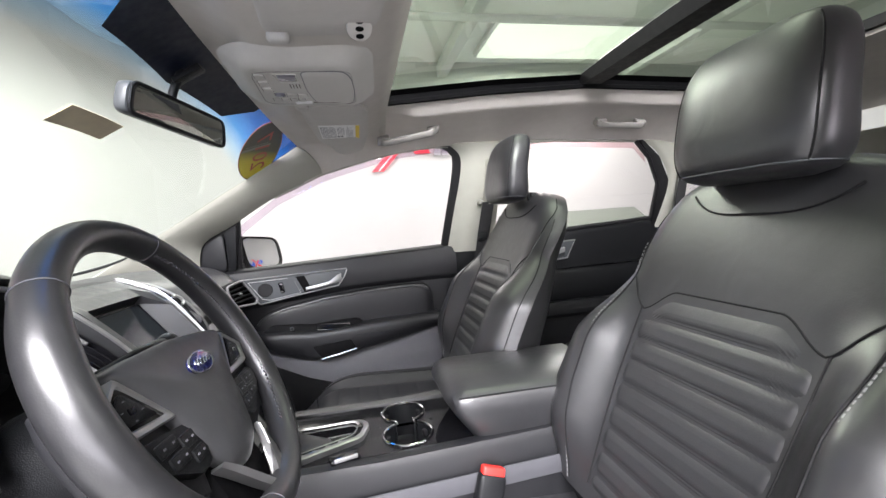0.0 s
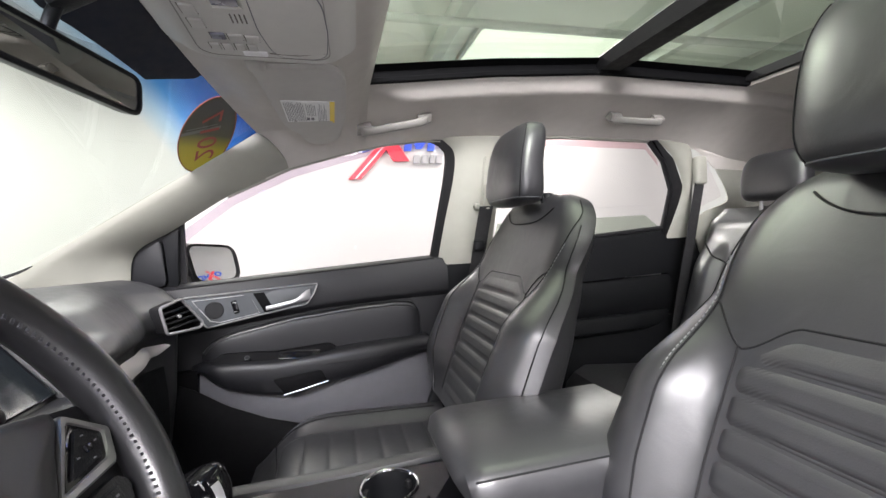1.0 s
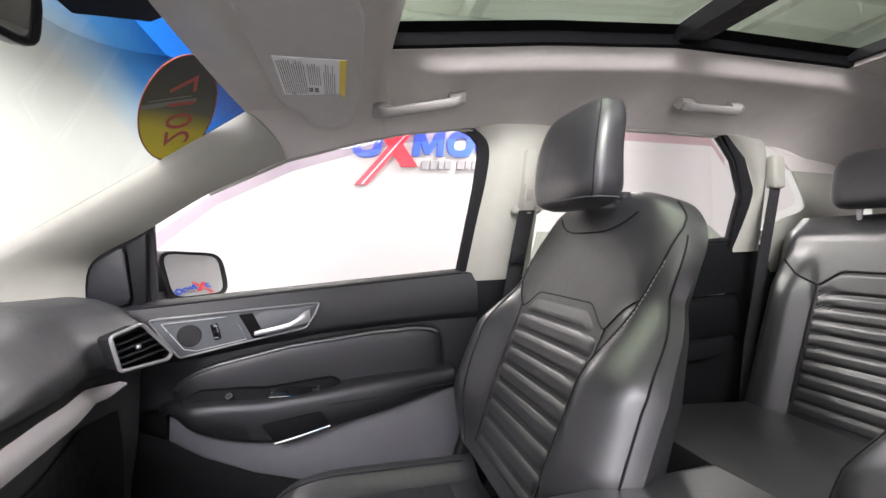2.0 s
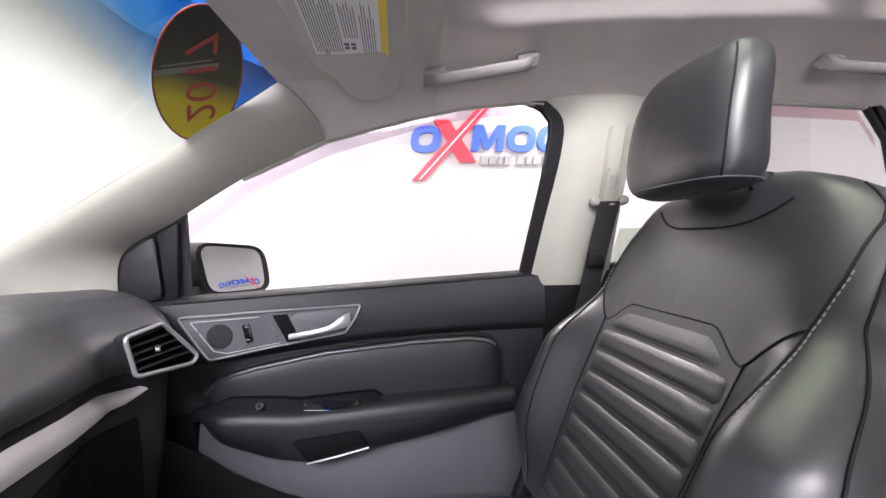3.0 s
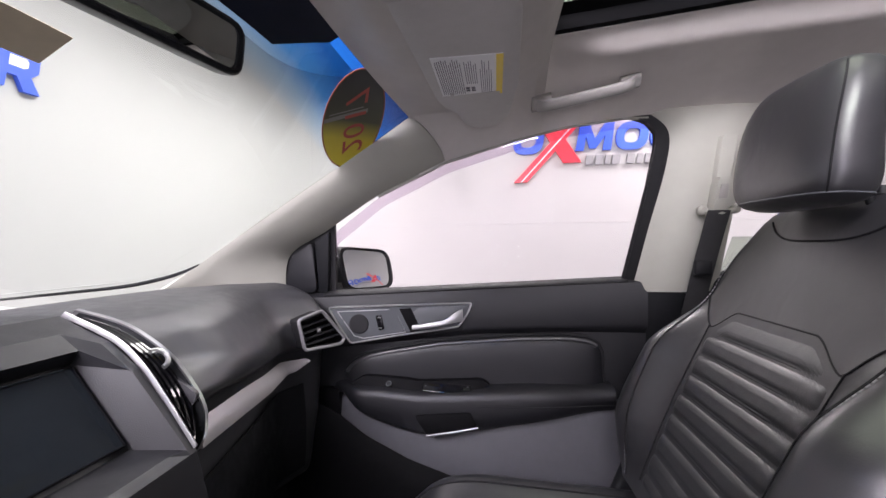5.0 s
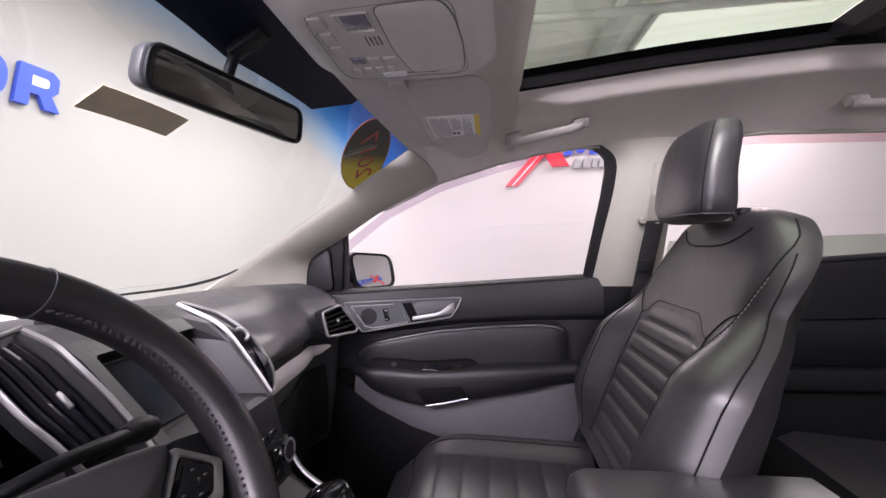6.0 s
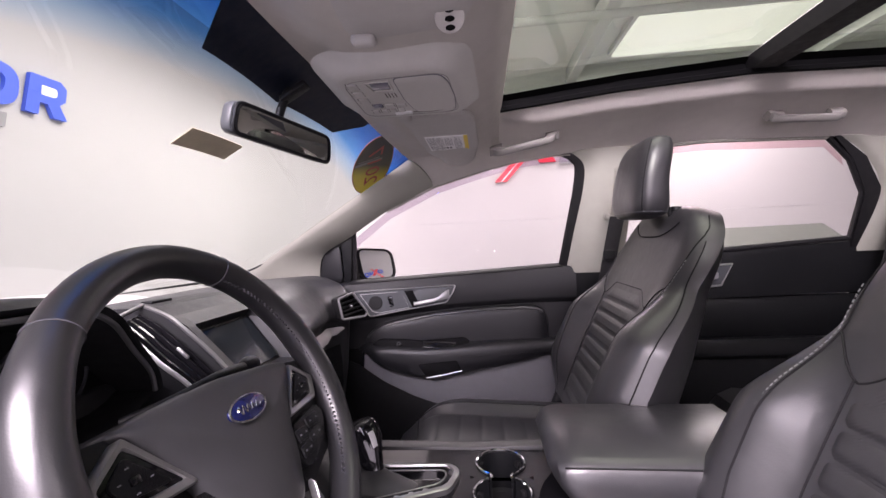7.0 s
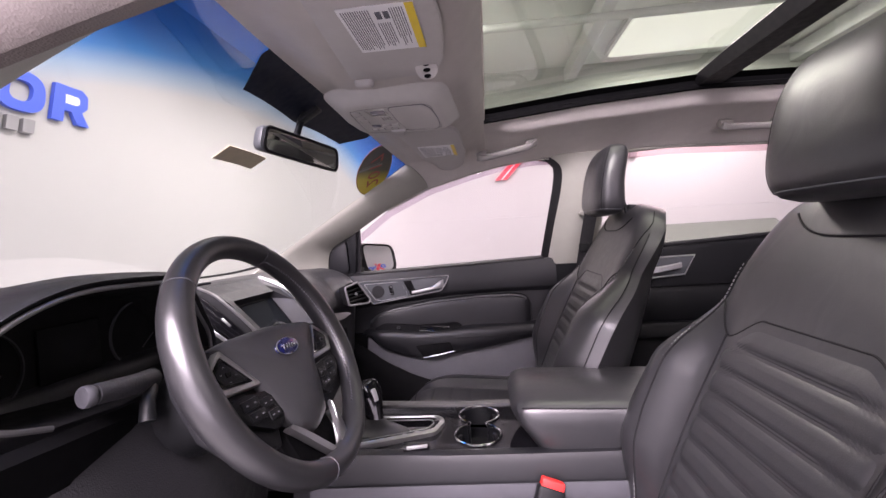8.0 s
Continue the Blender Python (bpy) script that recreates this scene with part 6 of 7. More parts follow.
# ---- centre console ----
def centre_console():
    t = thing("centre_console", "black centre console with gloss panel, cup holders and silver shift frame", "centre console")
    # body with raised rails
    rows = []
    for k in range(25):
        x = -0.02 + 0.86 * k / 24
        zr = interp(x, [(-0.02, 0.800), (0.3, 0.797), (0.5, 0.803), (0.84, 0.815)])
        w0, w1 = -0.160, 0.135
        rows.append([V(x, y, z) for y, z in ((w0 - 0.012, 0.42), (w0 - 0.010, 0.690), (w0 - 0.004, 0.745), (w0, zr - 0.016), (w0 + 0.007, zr - 0.003), (w0 + 0.020, zr), (w0 + 0.034, zr - 0.004), (w0 + 0.038, zr - 0.012), (w0 + 0.040, 0.70), (w1 - 0.040, 0.70), (w1 - 0.038, zr - 0.012), (w1 - 0.034, zr - 0.004), (w1 - 0.02, zr), (w1 - 0.007, zr - 0.003), (w1, zr - 0.016), (w1 + 0.004, 0.745), (w1 + 0.012, 0.42))])
    part("console_body", loft(rows), SOFT, t, "black console body")
    for s, y in ((-1, -0.1745), (1, 0.1485)):
        part("side_band", grid(lambda u, v, y=y, s=s: (0.02 + 0.80 * u, y + s * 0.002 * math.sin(math.pi * v), 0.700 + 0.036 * v + 0.03 * u), 16, 4, 0.003 * s), GREYPL, t, "light grey side band")
    # gloss top panel with cup wells
    zp = 0.7905
    def patch(x0, x1, y0, y1):
        return rbox(((x0 + x1) / 2, (y0 + y1) / 2, zp - 0.003), (x1 - x0, y1 - y0, 0.006), 0, 1)
    def neck(cy, r, q):
        """Where the two wells run into one another."""
        return abs(r * math.cos(q)) < 0.0195 and math.sin(q) * cy < 0
    def holed(x0, x1, y0, y1, cx, cy, r):
        """A square of the panel with a round hole."""
        n, inner, outer = 48, [], []
        for k in range(n):
            q = 2 * math.pi * k / n
            c, s = math.cos(q), math.sin(q)
            m = min((x1 - cx) / c if c > 1e-6 else (x0 - cx) / c if c < -1e-6 else 9, (y1 - cy) / s if s > 1e-6 else (y0 - cy) / s if s < -1e-6 else 9)
            if neck(cy, r, q):
                p = V(cx + r * c, -0.008, zp)
                inner.append(p)
                outer.append(p)
                continue
            inner.append(V(cx + r * c, cy + r * s, zp))
            outer.append(V(cx + m * c, cy + m * s, zp))
        down = [p - V(0, 0, 0.006) for p in inner]
        return loft([outer, inner, down], cap=False)
    wells = ((0.043, 0.047, -0.008, 0.095), (-0.058, 0.050, -0.120, -0.008))
    part("gloss_panel", join(patch(-0.02, 0.302, -0.120, 0.095), patch(0.420, 0.52, -0.120, 0.095), *[holed(0.302, 0.420, y0, y1, 0.361, y, r) for y, r, y0, y1 in wells]), PIANO, t, "gloss black panel", smooth=False)
    for y, r, _, _ in wells:
        spin = [2 * math.pi * k / 48 for k in range(48)]
        free = [q for q in spin if not neck(y, r, q)]
        cut = next(k for k, q in enumerate(free) if k and q - free[k - 1] > 0.2)
        free = free[cut:] + free[:cut]
        ring = lambda rr, z, L: [V(0.361 + rr * math.cos(q), y + rr * math.sin(q), z) for q in L]
        well = part("cup_holder", loft([ring(r, zp - 0.001, free), ring(r - 0.002, zp - 0.04, free), ring(r - 0.004, zp - 0.075, free), ring(r - 0.012, zp - 0.080, free)], closed=False, cap=False), HARD, t, "black cup well")
        part("well_floor", loft([ring(r, zp - 0.084, spin), ring(r, zp - 0.079, spin), ring(r * 0.5, zp - 0.081, spin)]), RUBBER, well)
        part("chrome_ring", tube(ring(r + 0.001, zp + 0.002, free), 0.0030, sides=8), CHROME, well, "chrome cup ring")
        for q in (0.6, 2.7):
            part("grip_tab", rbox((0.361 + (r - 0.004) * math.cos(q), y + (r - 0.004) * math.sin(q), zp - 0.016), (0.010, 0.012, 0.014), 0.003, 2, pose(0, 0, 0, 0, 0, math.degrees(q))), RUBBER, well)
    for sg in (1, -1):
        part("chrome_neck", tube(curve_pts([(0.361 + sg * 0.021, 0.0015, zp + 0.002), (0.361 + sg * 0.0185, -0.003, zp + 0.002), (0.361 + sg * 0.0185, -0.009, zp + 0.002), (0.361 + sg * 0.021, -0.0135, zp + 0.002)], 10), 0.0028, sides=8), CHROME, t, "chrome neck between the cup rings")
        part("neck_wall", rbox((0.361 + sg * 0.0205, -0.006, zp - 0.041), (0.003, 0.014, 0.080), 0.001, 1), HARD, t)
    # shift frame: a broad silver band round the gaiter
    outer = rounded([(0.068, -0.138, 0.803), (0.122, -0.126, 0.803), (0.268, -0.060, 0.801), (0.284, -0.004, 0.801), (0.268, 0.022, 0.801), (0.068, 0.014, 0.803)], 0.014, 5)
    inner = rounded([(0.074, -0.108, 0.803), (0.122, -0.098, 0.803), (0.246, -0.042, 0.801), (0.257, -0.014, 0.801), (0.248, 0.001, 0.801), (0.074, -0.010, 0.803)], 0.014, 5)
    lift = lambda L, z: [p + V(0, 0, z) for p in L]
    mixed = lambda f, z: [p * (1 - f) + q * f + V(0, 0, z) for p, q in zip(outer, inner)]
    part("shift_frame", loft([lift(outer, -0.012), lift(outer, -0.001), mixed(0.12, 0.0015), mixed(0.36, 0.002), mixed(0.42, 0.0), mixed(0.42, -0.012)], cap=False), SILVER, t, "satin silver shift frame")
    part("shift_bezel", loft([mixed(0.425, -0.012), mixed(0.425, -0.001), mixed(0.9, -0.002), lift(inner, -0.004), lift(inner, -0.016)], cap=False), PIANO, t, "gloss black inner bezel")
    part("shift_rim", tube(mixed(0.93, -0.002), 0.0016, True, 6), SILVER, t)
    part("shift_plate", prism(lift(mixed(0.85, 0.0), -0.012), (0, 0, -0.004)), HARD, t, "gloss black shift plate")
    part("gear_marks", join(*[rbox((0.128 + 0.024 * k, -0.110 + 0.0108 * k, 0.8018), (0.008, 0.007, 0.001), 0, 1) for k in range(5)]), SILVERP, t)
    part("parking_brake_switch", rbox((0.234, -0.124, 0.800), (0.056, 0.030, 0.012), 0.004, 2, pose(0, 0, 0, 0, 0, 14)), PIANO, t, "black parking brake switch")
    part("switch_edge", rbox((0.238, -0.137, 0.804), (0.044, 0.005, 0.008), 0.002, 2, pose(0, 0, 0, 0, 0, 14)), SILVERP, t, "bright switch edge")
    # armrest box, its front leaning
    lid = []
    for k in range(29):
        f = k / 28
        x = 0.434 + 0.350 * f
        e = math.sqrt(max(0, 1 - (1 - min(1, f / 0.14)) ** 2))
        zt = 0.872 + 0.026 * e - 0.004 * f
        y0, y1 = -0.152 + 0.020 * (1 - e), 0.100 - 0.020 * (1 - e)
        ring = ((y0 + 0.012, 0.792), (y0 + 0.005, 0.815), (y0, 0.850), (y0 + 0.001, zt - 0.022), (y0 + 0.008, zt - 0.009), (y0 + 0.024, zt - 0.001), ((y0 + y1) / 2, zt + 0.004), (y1 - 0.024, zt - 0.001), (y1 - 0.008, zt - 0.009), (y1 - 0.001, zt - 0.022), (y1, 0.850), (y1 - 0.005, 0.815), (y1 - 0.012, 0.792))
        lid.append([V(x + (1 - f) * 0.70 * max(0, 0.872 - z), y, z) for y, z in ring])
    arm = part("armrest_lid", loft(lid), LEATHER, t, "black padded armrest lid")
    part("lid_seam", tube([V(0.455 + 0.32 * k / 16, -0.1465, 0.8865 - 0.004 * k / 16) for k in range(17)], 0.0016, sides=6), RUBBER, arm)
    return t


centre_console()


def shifter():
    t = thing("gear_lever", "black and chrome gear lever on the centre console", "gear lever")
    part("gaiter", loft([[V(0.150 - 0.012 * k + r * math.cos(q) * 1.5, -0.045 + 0.008 * k + r * 0.8 * math.sin(q) * (1 + 0.10 * math.sin(5 * q + k)), z) for q in (2 * math.pi * j / 30 for j in range(30))] for k, (r, z) in enumerate(((0.044, 0.786), (0.043, 0.791), (0.037, 0.796), (0.028, 0.801), (0.022, 0.812)))]), RIM, t, "black leather gaiter")
    path = curve_pts([(0.118, -0.014, 0.800), (0.112, -0.008, 0.825), (0.100, 0.004, 0.850), (0.086, 0.014, 0.874), (0.074, 0.020, 0.886)], 20)
    rings = []
    for k, p in enumerate(path):
        f = k / 20
        r = 0.017 + 0.012 * smooth01(0.1, 0.65, f)
        r *= max(0.15, 1 - max(0, (f - 0.8) / 0.2) ** 2.4) ** 0.5
        rings.append([p + V(math.cos(q) * r * 1.15, math.sin(q) * r * 0.9, math.cos(q) * r * 0.45) for q in (2 * math.pi * j / 24 for j in range(24))])
    kb = part("knob", loft(rings), PIANO, t, "gloss black knob")
    part("chrome_front", loft([[p + V(math.cos(q) * r * 1.18, math.sin(q) * r * 0.94, math.cos(q) * r * 0.46) for q in (-1.0 + 0.35 * j / 10 for j in range(11))] for p, r in ((path[k], 0.0175 + 0.0120 * smooth01(0.1, 0.65, k / 20)) for k in range(9, 15))], closed=False), SILVERP, kb, "satin silver knob side")
    part("knob_seam", tube([p + V(0.010, -0.024 * smooth01(-0.3, 0.6, k / 20), 0.006) for k, p in enumerate(path[4:18])], 0.0012, sides=6), THREAD, kb)


shifter()


def buckle(name, loc, m, label):
    t = thing(name, label, "seat belt buckle", "belt buckles")
    part("case", rbox((0, 0, -0.035), (0.052, 0.026, 0.075), 0.008), HARD, t, "black buckle case")
    part("release_button", rbox((0, 0.0, 0.006), (0.044, 0.020, 0.018), 0.004), RED, t, "red release button")
    part("stalk", rbox((0, 0, -0.12), (0.036, 0.010, 0.12), 0.003), WEB, t)
    t.matrix_world = Matrix.Translation(loc) @ m


buckle("belt_buckle", (0.500, -0.186, 0.752), pose(0, 0, 0, -14, 18, 0), "black seat belt buckle with a red release button")
buckle("belt_buckle", (0.47, 0.175, 0.70), pose(0, 0, 0, 10, 18, 0), "black seat belt buckle with a red release button")


# ---- overhead ----
def overhead_console():
    t = thing("overhead_console", "light grey overhead console with display, buttons and glasses case", "overhead console")
    cx, cy = 0.232, -0.048
    base = rounded([(0.118, -0.160, 0), (0.318, -0.168, 0), (0.330, 0.074, 0), (0.108, 0.066, 0)], 0.05, 6)
    rings = []
    for sc, z in ((1.26, 1.528), (1.19, 1.5225), (1.12, 1.5155), (1.06, 1.5095), (1.02, 1.5060), (0.97, 1.5025), (0.92, 1.5010), (0.86, 1.5005)):
        rings.append([V(cx + (p.x - cx) * sc, cy + (p.y - cy) * sc, z) for p in base])
    part("housing", loft(rings), OHC, t, "light grey plastic housing")
    z = 1.5005
    face = rounded([(0.133, -0.136, z), (0.302, -0.146, z), (0.312, 0.050, z), (0.126, 0.044, z)], 0.03, 5)
    part("face_groove", tube(face, 0.0008, True, 6), HANDLE, t, "thin groove round the face")
    case = [V(x, y, z) for x, y in ((0.216, -0.140), (0.290, -0.142), (0.302, -0.110), (0.308, -0.040), (0.306, 0.030), (0.292, 0.046), (0.236, 0.044), (0.226, 0.020), (0.217, -0.040))]
    case = rounded([tuple(p) for p in case], 0.014, 4)
    part("glasses_case", loft([[V(0.264 + (p.x - 0.264) * sc, -0.048 + (p.y + 0.048) * sc, zz) for p in case] for sc, zz in ((1.0, z + 0.002), (0.995, z - 0.0005), (0.975, z - 0.0018), (0.80, z - 0.0034), (0.4, z - 0.0044))]), OHC, t, "light grey glasses case lid")
    part("case_gap", tube([p - V(0, 0, 0.0002) for p in case], 0.0011, True, 6), INK, t, "dark gap round the lid")
    part("case_fold", tube([(0.222, 0.030, z - 0.0014), (0.262, 0.028, z - 0.0036), (0.304, 0.020, z - 0.0016)], 0.0008, sides=6), SEALGREY, t)
    part("display", rbox((0.190, -0.112, z - 0.0003), (0.030, 0.030, 0.003), 0.001, 2), DISPLAY, t, "lilac-grey small display")
    part("display_rim", tube([(0.168, -0.131, z - 0.001), (0.208, -0.131, z - 0.001), (0.208, -0.093, z - 0.001), (0.174, -0.093, z - 0.001)], 0.0016, True, 6), OHC, t)

    def key(name, x, y, w, h, mat=OHC):
        part(name, rbox((x, y, z - 0.0008), (w, h, 0.0042), 0.0016, 2), mat, t)
        part("key_gap", tube([(x - w / 2 - 0.001, y - h / 2, z - 0.0003), (x - w / 2 - 0.001, y + h / 2 + 0.001, z - 0.0003), (x + w / 2, y + h / 2 + 0.001, z - 0.0003)], 0.0007, sides=5), SEALGREY, t)

    for k in range(3):
        key("button", 0.146, -0.118 + 0.034 * k, 0.017, 0.022)
    for k in range(3):
        key("roof_switch", 0.163 + 0.0215 * k, -0.018 + 0.002 * k, 0.018, 0.016, DISPLAY if k == 0 else OHC)
    for k in range(4):
        key("button", 0.152 + 0.0165 * k, 0.014, 0.0125, 0.018)
    part("lamp_lens", rbox((0.202, 0.034, z - 0.0005), (0.034, 0.015, 0.004), 0.0015, 2), WHITE_LABEL, t, "white reading lamp lens")
    for k in range(4):
        part("grille_slot", rbox((0.190 + 0.0055 * k, -0.066, z - 0.0002), (0.0018, 0.022, 0.0012), 0.0004, 1), SEALGREY, t)


overhead_console()


def visor(s, label):
    t = thing("sun_visor", label, "sun visor", "sun visors")
    pts = [(0.176, 0.125), (0.190, 0.47), (0.206, 0.505), (0.226, 0.52), (0.236, 0.565), (0.262, 0.59), (0.306, 0.585), (0.333, 0.55), (0.348, 0.43), (0.340, 0.17), (0.322, 0.118)] if s > 0 else [(0.178, -0.245), (0.205, -0.60), (0.345, -0.60), (0.358, -0.40), (0.350, -0.28), (0.325, -0.235), (0.215, -0.222), (0.188, -0.228)]
    z = 1.512 if s > 0 else 1.518
    lin = lambda x, y: z + 0.004 - (0.03 * max(0, abs(y) - 0.46) / 0.13 if s > 0 else 0)
    out = rounded([(x, y, 0) for x, y in pts], 0.022, 4)
    c = sum(out, V(0, 0, 0)) / len(out)
    rings = [[V(c.x + (p.x - c.x) * sc, c.y + (p.y - c.y) * sc, lin(p.x, p.y) + h) for p in out] for sc, h in ((0.90, 0.016), (0.99, 0.012), (1.0, 0.006), (0.985, 0.0), (0.93, -0.003), (0.6, -0.004))]
    part("pad", loft(rings), VISOR, t, "light grey visor pad")
    x0, x1, y0, y1 = (0.207, 0.318, 0.285, 0.447) if s > 0 else (0.232, 0.330, -0.350, -0.468)
    lab = part("warning_label", rbox(((x0 + x1) / 2, (y0 + y1) / 2, z - 0.0012), (x1 - x0, abs(y1 - y0), 0.0012), 0, 1), WHITE_LABEL, t, "white warning label with yellow edge")
    yl = rbox((x1 - 0.005 if s > 0 else x1 - 0.006, (y0 + y1) / 2, z - 0.0020), (0.011, abs(y1 - y0), 0.0008), 0, 1)
    part("yellow_edge", yl, YELLOW_LABEL, lab, "yellow edge")
    rnd = random.Random(5)
    bars, L = [], abs(y1 - y0)
    for k in range(26):
        xx = x0 + 0.005 + 0.0033 * k * (x1 - x0) / 0.105
        if k in (12, 19):
            continue
        f0, f1 = (0.06, rnd.uniform(0.84, 0.95)) if k < 12 else ((0.34, rnd.uniform(0.80, 0.95)) if k < 19 else (0.06, rnd.uniform(0.62, 0.92)))
        bars.append(rbox((xx, y0 + (y1 - y0) * (1 - (f0 + f1) / 2), z - 0.0021), (0.0012, L * (f1 - f0), 0.0006), 0, 1))
    part("text_bar", join(*bars), FINEINK, lab, "grey bars of small print")
    part("pictogram", join(*[rbox((x0 + 0.050 + 0.010 * (k % 2), y0 + (y1 - y0) * (0.78 + 0.07 * (k // 2)), z - 0.0022), (0.007, 0.008, 0.0006), 0, 1) for k in range(4)]), INK, lab)
    if s > 0:
        part("pivot", rbox((0.188, 0.118, 1.520), (0.030, 0.040, 0.022), 0.008), VISOR, t, "light grey clip")
    else:
        c, nn, up = V(0.318, -0.268, z + 0.001), V(0.05, -0.66, -0.75).normalized(), V(0, 0.75, -0.66)
        clip = part("retaining_clip", disc(c, 0.019, nn, 0.008, 28), VISOR, t, "light grey round clip with three dark holes")
        for k in (-1, 0, 1):
            hole = [c + nn * 0.0082 + up * (0.0105 * k + 0.0036 * math.sin(q)) + V(0.0062 * math.cos(q), 0, 0) for q in (2 * math.pi * j / 16 for j in range(16))]
            part("clip_hole", prism(hole, tuple(nn * 0.0008)), BLACKHOLE, clip)
        part("pivot", rbox((0.200, -0.236, z - 0.003), (0.034, 0.022, 0.016), 0.007), VISOR, t)
    return t


visor(1, "light grey sun visor with a white warning label, folded up")
visor(-1, "light grey sun visor with label and clip, folded up")


def rear_view_mirror():
    t = thing("rear_view_mirror", "black-framed interior mirror on a stem from the windscreen", "mirror")
    TL, TR, BR, BL = V(-0.046, -0.142, 1.489), V(0.019, 0.114, 1.482), V(0.019, 0.104, 1.421), V(-0.056, -0.146, 1.436)
    o = rounded([tuple(TL), tuple(TR), tuple(BR), tuple(BL)], 0.018, 4)
    c = sum(o, V(0, 0, 0)) / len(o)
    n = (TR - TL).cross(BL - TL).normalized()
    if n.x < 0:
        n = -n
    rings = [[c + (p - c) * sc - n * d for p in o] for sc, d in ((0.97, -0.001), (1.0, 0.001), (1.02, 0.008), (1.0, 0.020), (0.86, 0.034), (0.5, 0.040))]
    part("housing", loft(rings), DARKBEZ, t, "dark grey mirror housing")
    part("mirror_pane", prism([c + (p - c) * 0.90 + n * 0.0022 for p in o], tuple(n * -0.0008)), DIMMIRROR, t, "dim mirror glass", smooth=False)
    part("frame", tube([c + (p - c) * 0.955 + n * 0.001 for p in o], 0.004, True, 8), HARD, t)
    top = V(-0.012, -0.01, wshield(-0.012, -0.01))
    part("stem", tube(curve_pts([tuple(c - n * 0.03), tuple((c - n * 0.04) * 0.5 + top * 0.5), tuple(top)], 10), 0.008, sides=12), HARD, t, "black stem")
    part("foot", rbox(top - V(-0.01, 0, 0.010), (0.06, 0.03, 0.012), 0.005, 2, pose(0, 0, 0, 0, -29, 0)), HARD, t)


rear_view_mirror()


def grab_handle(x0, x1, y, z0, z1, s=1):
    t = thing("grab_handle", "light grey fold-up grab handle above the door", "grab handle", "grab handles")
    d = V(x1 - x0, 0, z1 - z0).normalized()
    inn, dn = V(0, -s * 0.75, -0.66), V(0, s * 0.66, -0.75)

    def section(p, w, h):
        return [p + inn * (h * a) + dn * (w * b) for a, b in ((-1, -0.7), (-0.7, -1), (0.6, -1), (1, -0.6), (1, 0.6), (0.6, 1), (-0.7, 1), (-1, 0.7))]

    a, b = V(x0, s * (y - 0.006), z0 - 0.016), V(x1, s * (y - 0.006), z1 - 0.016)
    rings = []
    for k in range(29):
        f = k / 28
        lift = 1 - abs(2 * f - 1) ** 10
        rings.append(section(a.lerp(b, f) + inn * (0.012 * lift - 0.022 * (1 - lift)), 0.0105 + 0.004 * (1 - lift), 0.0075 + 0.004 * (1 - lift)))
    part("bar", loft(rings), HANDLE, t, "light grey bar")
    for p in (a + d * 0.016, b - d * 0.016):
        part("hinge_block", loft([section(p + d * q - inn * 0.010, 0.017 - 0.003 * abs(q) / 0.018, 0.012) for q in (-0.020, -0.016, 0.016, 0.020)]), HANDLE, t)


for s in (1, -1):
    grab_handle(0.385, 0.592, 0.548, 1.528, 1.566, s)
    grab_handle(1.215, 1.415, 0.552, 1.578, 1.570, s)


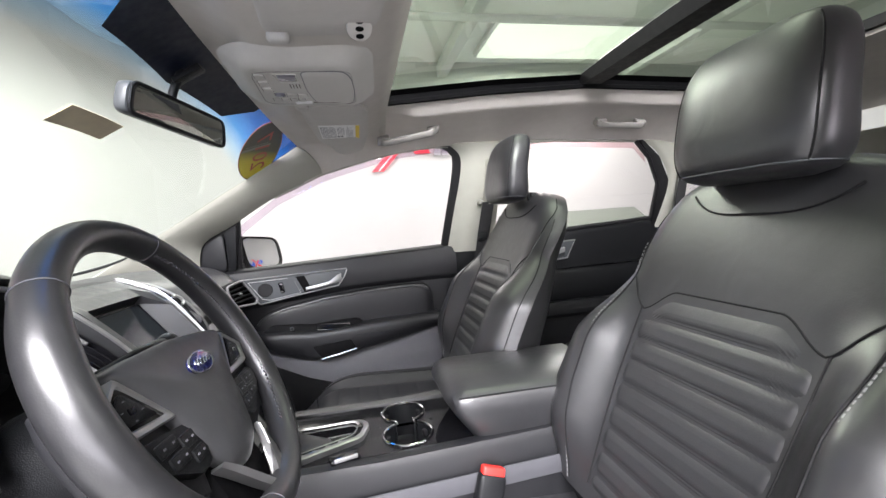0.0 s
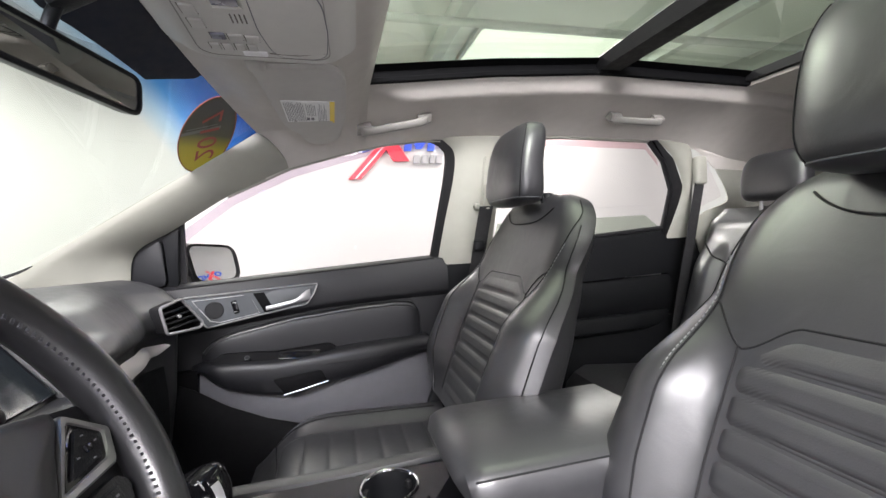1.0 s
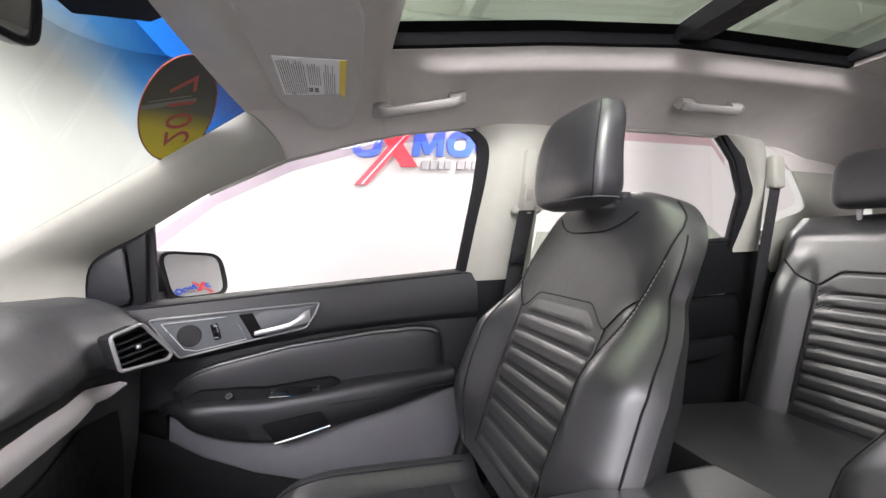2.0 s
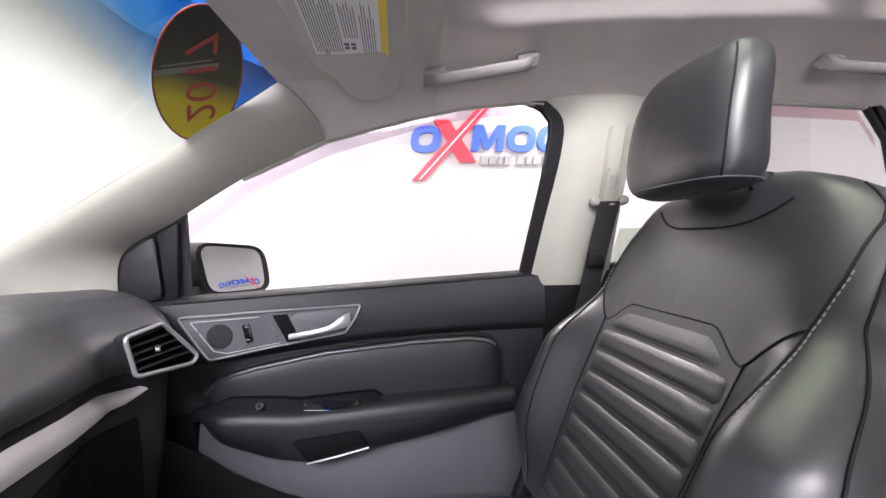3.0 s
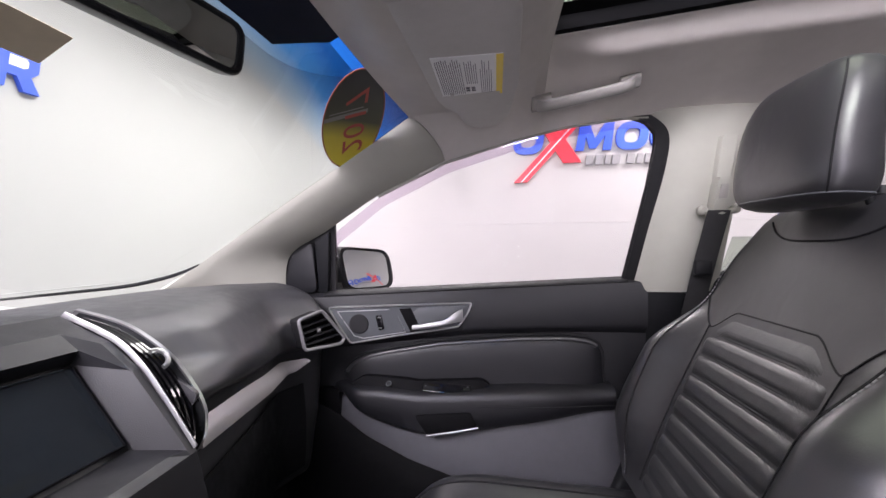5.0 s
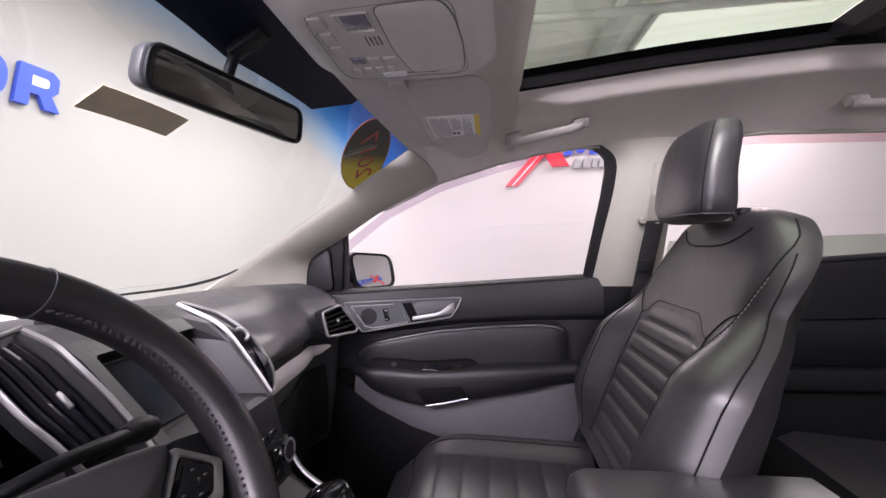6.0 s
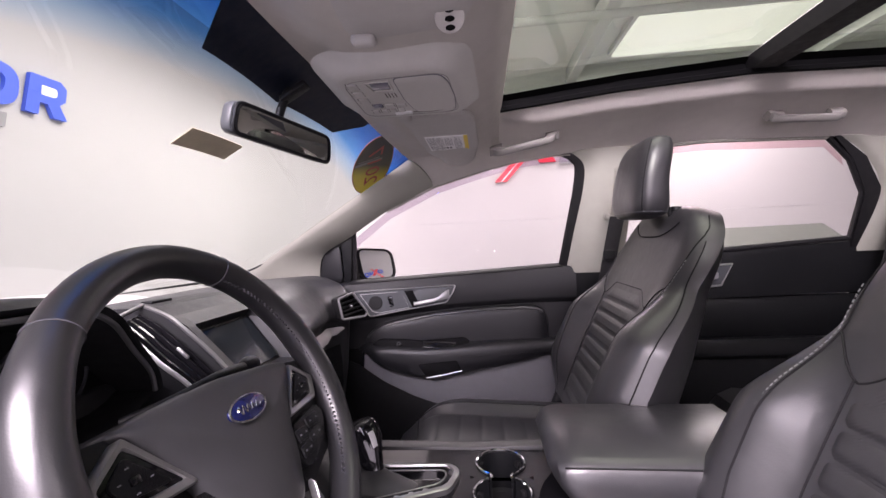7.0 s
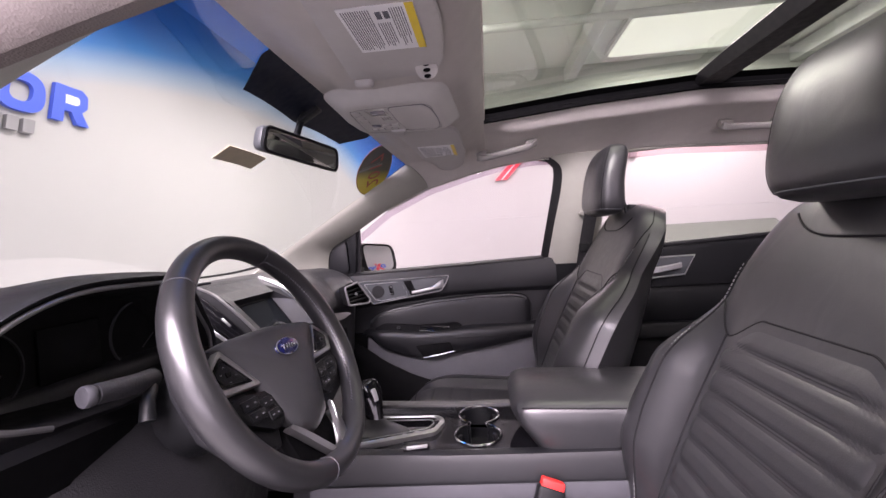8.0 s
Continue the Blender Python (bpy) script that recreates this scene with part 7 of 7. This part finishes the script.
# ---- belts ----
def belt_set(s):
    t = thing("seat_belt", "black seat belt on a light grey height adjuster", "seat belt", "seat belts")
    f = lambda x, z, d: V(x, s * (side_y(z) + d), z)
    def slide(rows, proud):
        return loft([[f(x + w * a, z, -0.022 - proud * b) for a, b in ((-1, 0), (-0.94, 0.6), (-0.7, 0.95), (-0.3, 1), (0.3, 1), (0.7, 0.95), (0.94, 0.6), (1, 0))] for x, z, w in rows])

    part("adjuster", slide(((0.8055, 1.282, 0.008), (0.8055, 1.284, 0.014), (0.806, 1.289, 0.0185), (0.8065, 1.300, 0.0205), (0.809, 1.345, 0.0205), (0.8105, 1.366, 0.0195), (0.8107, 1.369, 0.0185)), 0.030), PILLAR, t, "light grey height adjuster")
    part("slide_cover", slide(((0.8107, 1.368, 0.021), (0.812, 1.395, 0.0215), (0.815, 1.448, 0.0215), (0.8155, 1.456, 0.0205), (0.8157, 1.459, 0.018)), 0.018), PILLAR, t, "light grey slide cover")
    part("release_key", slide(((0.8075, 1.322, 0.009), (0.8077, 1.325, 0.0115), (0.809, 1.350, 0.0115), (0.8092, 1.353, 0.009)), 0.0335), HANDLE, t)
    part("guide", tube([f(0.772, 1.296, -0.046), f(0.788, 1.291, -0.052), f(0.806, 1.290, -0.054), f(0.824, 1.292, -0.052), f(0.840, 1.298, -0.046)], 0.0062, sides=10), PILLAR, t, "light grey belt guide")
    for x, z in ((0.771, 1.297), (0.841, 1.299)):
        part("guide_end", loft([[f(x + r * math.cos(q), z + r * math.sin(q), d) for q in (2 * math.pi * k / 16 for k in range(16))] for r, d in ((0.007, -0.034), (0.0105, -0.036), (0.0115, -0.042), (0.0105, -0.049), (0.006, -0.053))]), PILLAR, t)
    part("webbing", loft([[f(x - 0.024, z, d), f(x + 0.024, z, d), f(x + 0.024, z, d - 0.0015), f(x - 0.024, z, d - 0.0015)] for x, z, d in ((0.800, 1.296, -0.058), (0.786, 1.20, -0.056), (0.765, 1.05, -0.058), (0.745, 0.80, -0.062), (0.72, 0.50, -0.064))]), WEB, t, "black webbing")
    part("tongue", rbox(f(0.776, 1.165, -0.066), (0.040, 0.014, 0.035), 0.006), HARD, t, "black belt tongue")
    r = thing("rear_seat_belt", "black rear seat belt on a light grey guide", "seat belt", "seat belts")
    part("guide", rbox(f(1.69, 1.40, -0.035), (0.05, 0.035, 0.11), 0.012), PILLAR, r, "light grey belt guide")
    part("webbing", loft([[V(x - 0.02, s * y, z), V(x + 0.025, s * y, z), V(x + 0.025, s * (y - 0.0015), z), V(x - 0.02, s * (y - 0.0015), z)] for x, y, z in ((1.69, 0.66, 1.38), (1.65, 0.675, 1.15), (1.58, 0.68, 0.85), (1.52, 0.66, 0.62))]), WEB, r, "black webbing")


belt_set(1)
belt_set(-1)
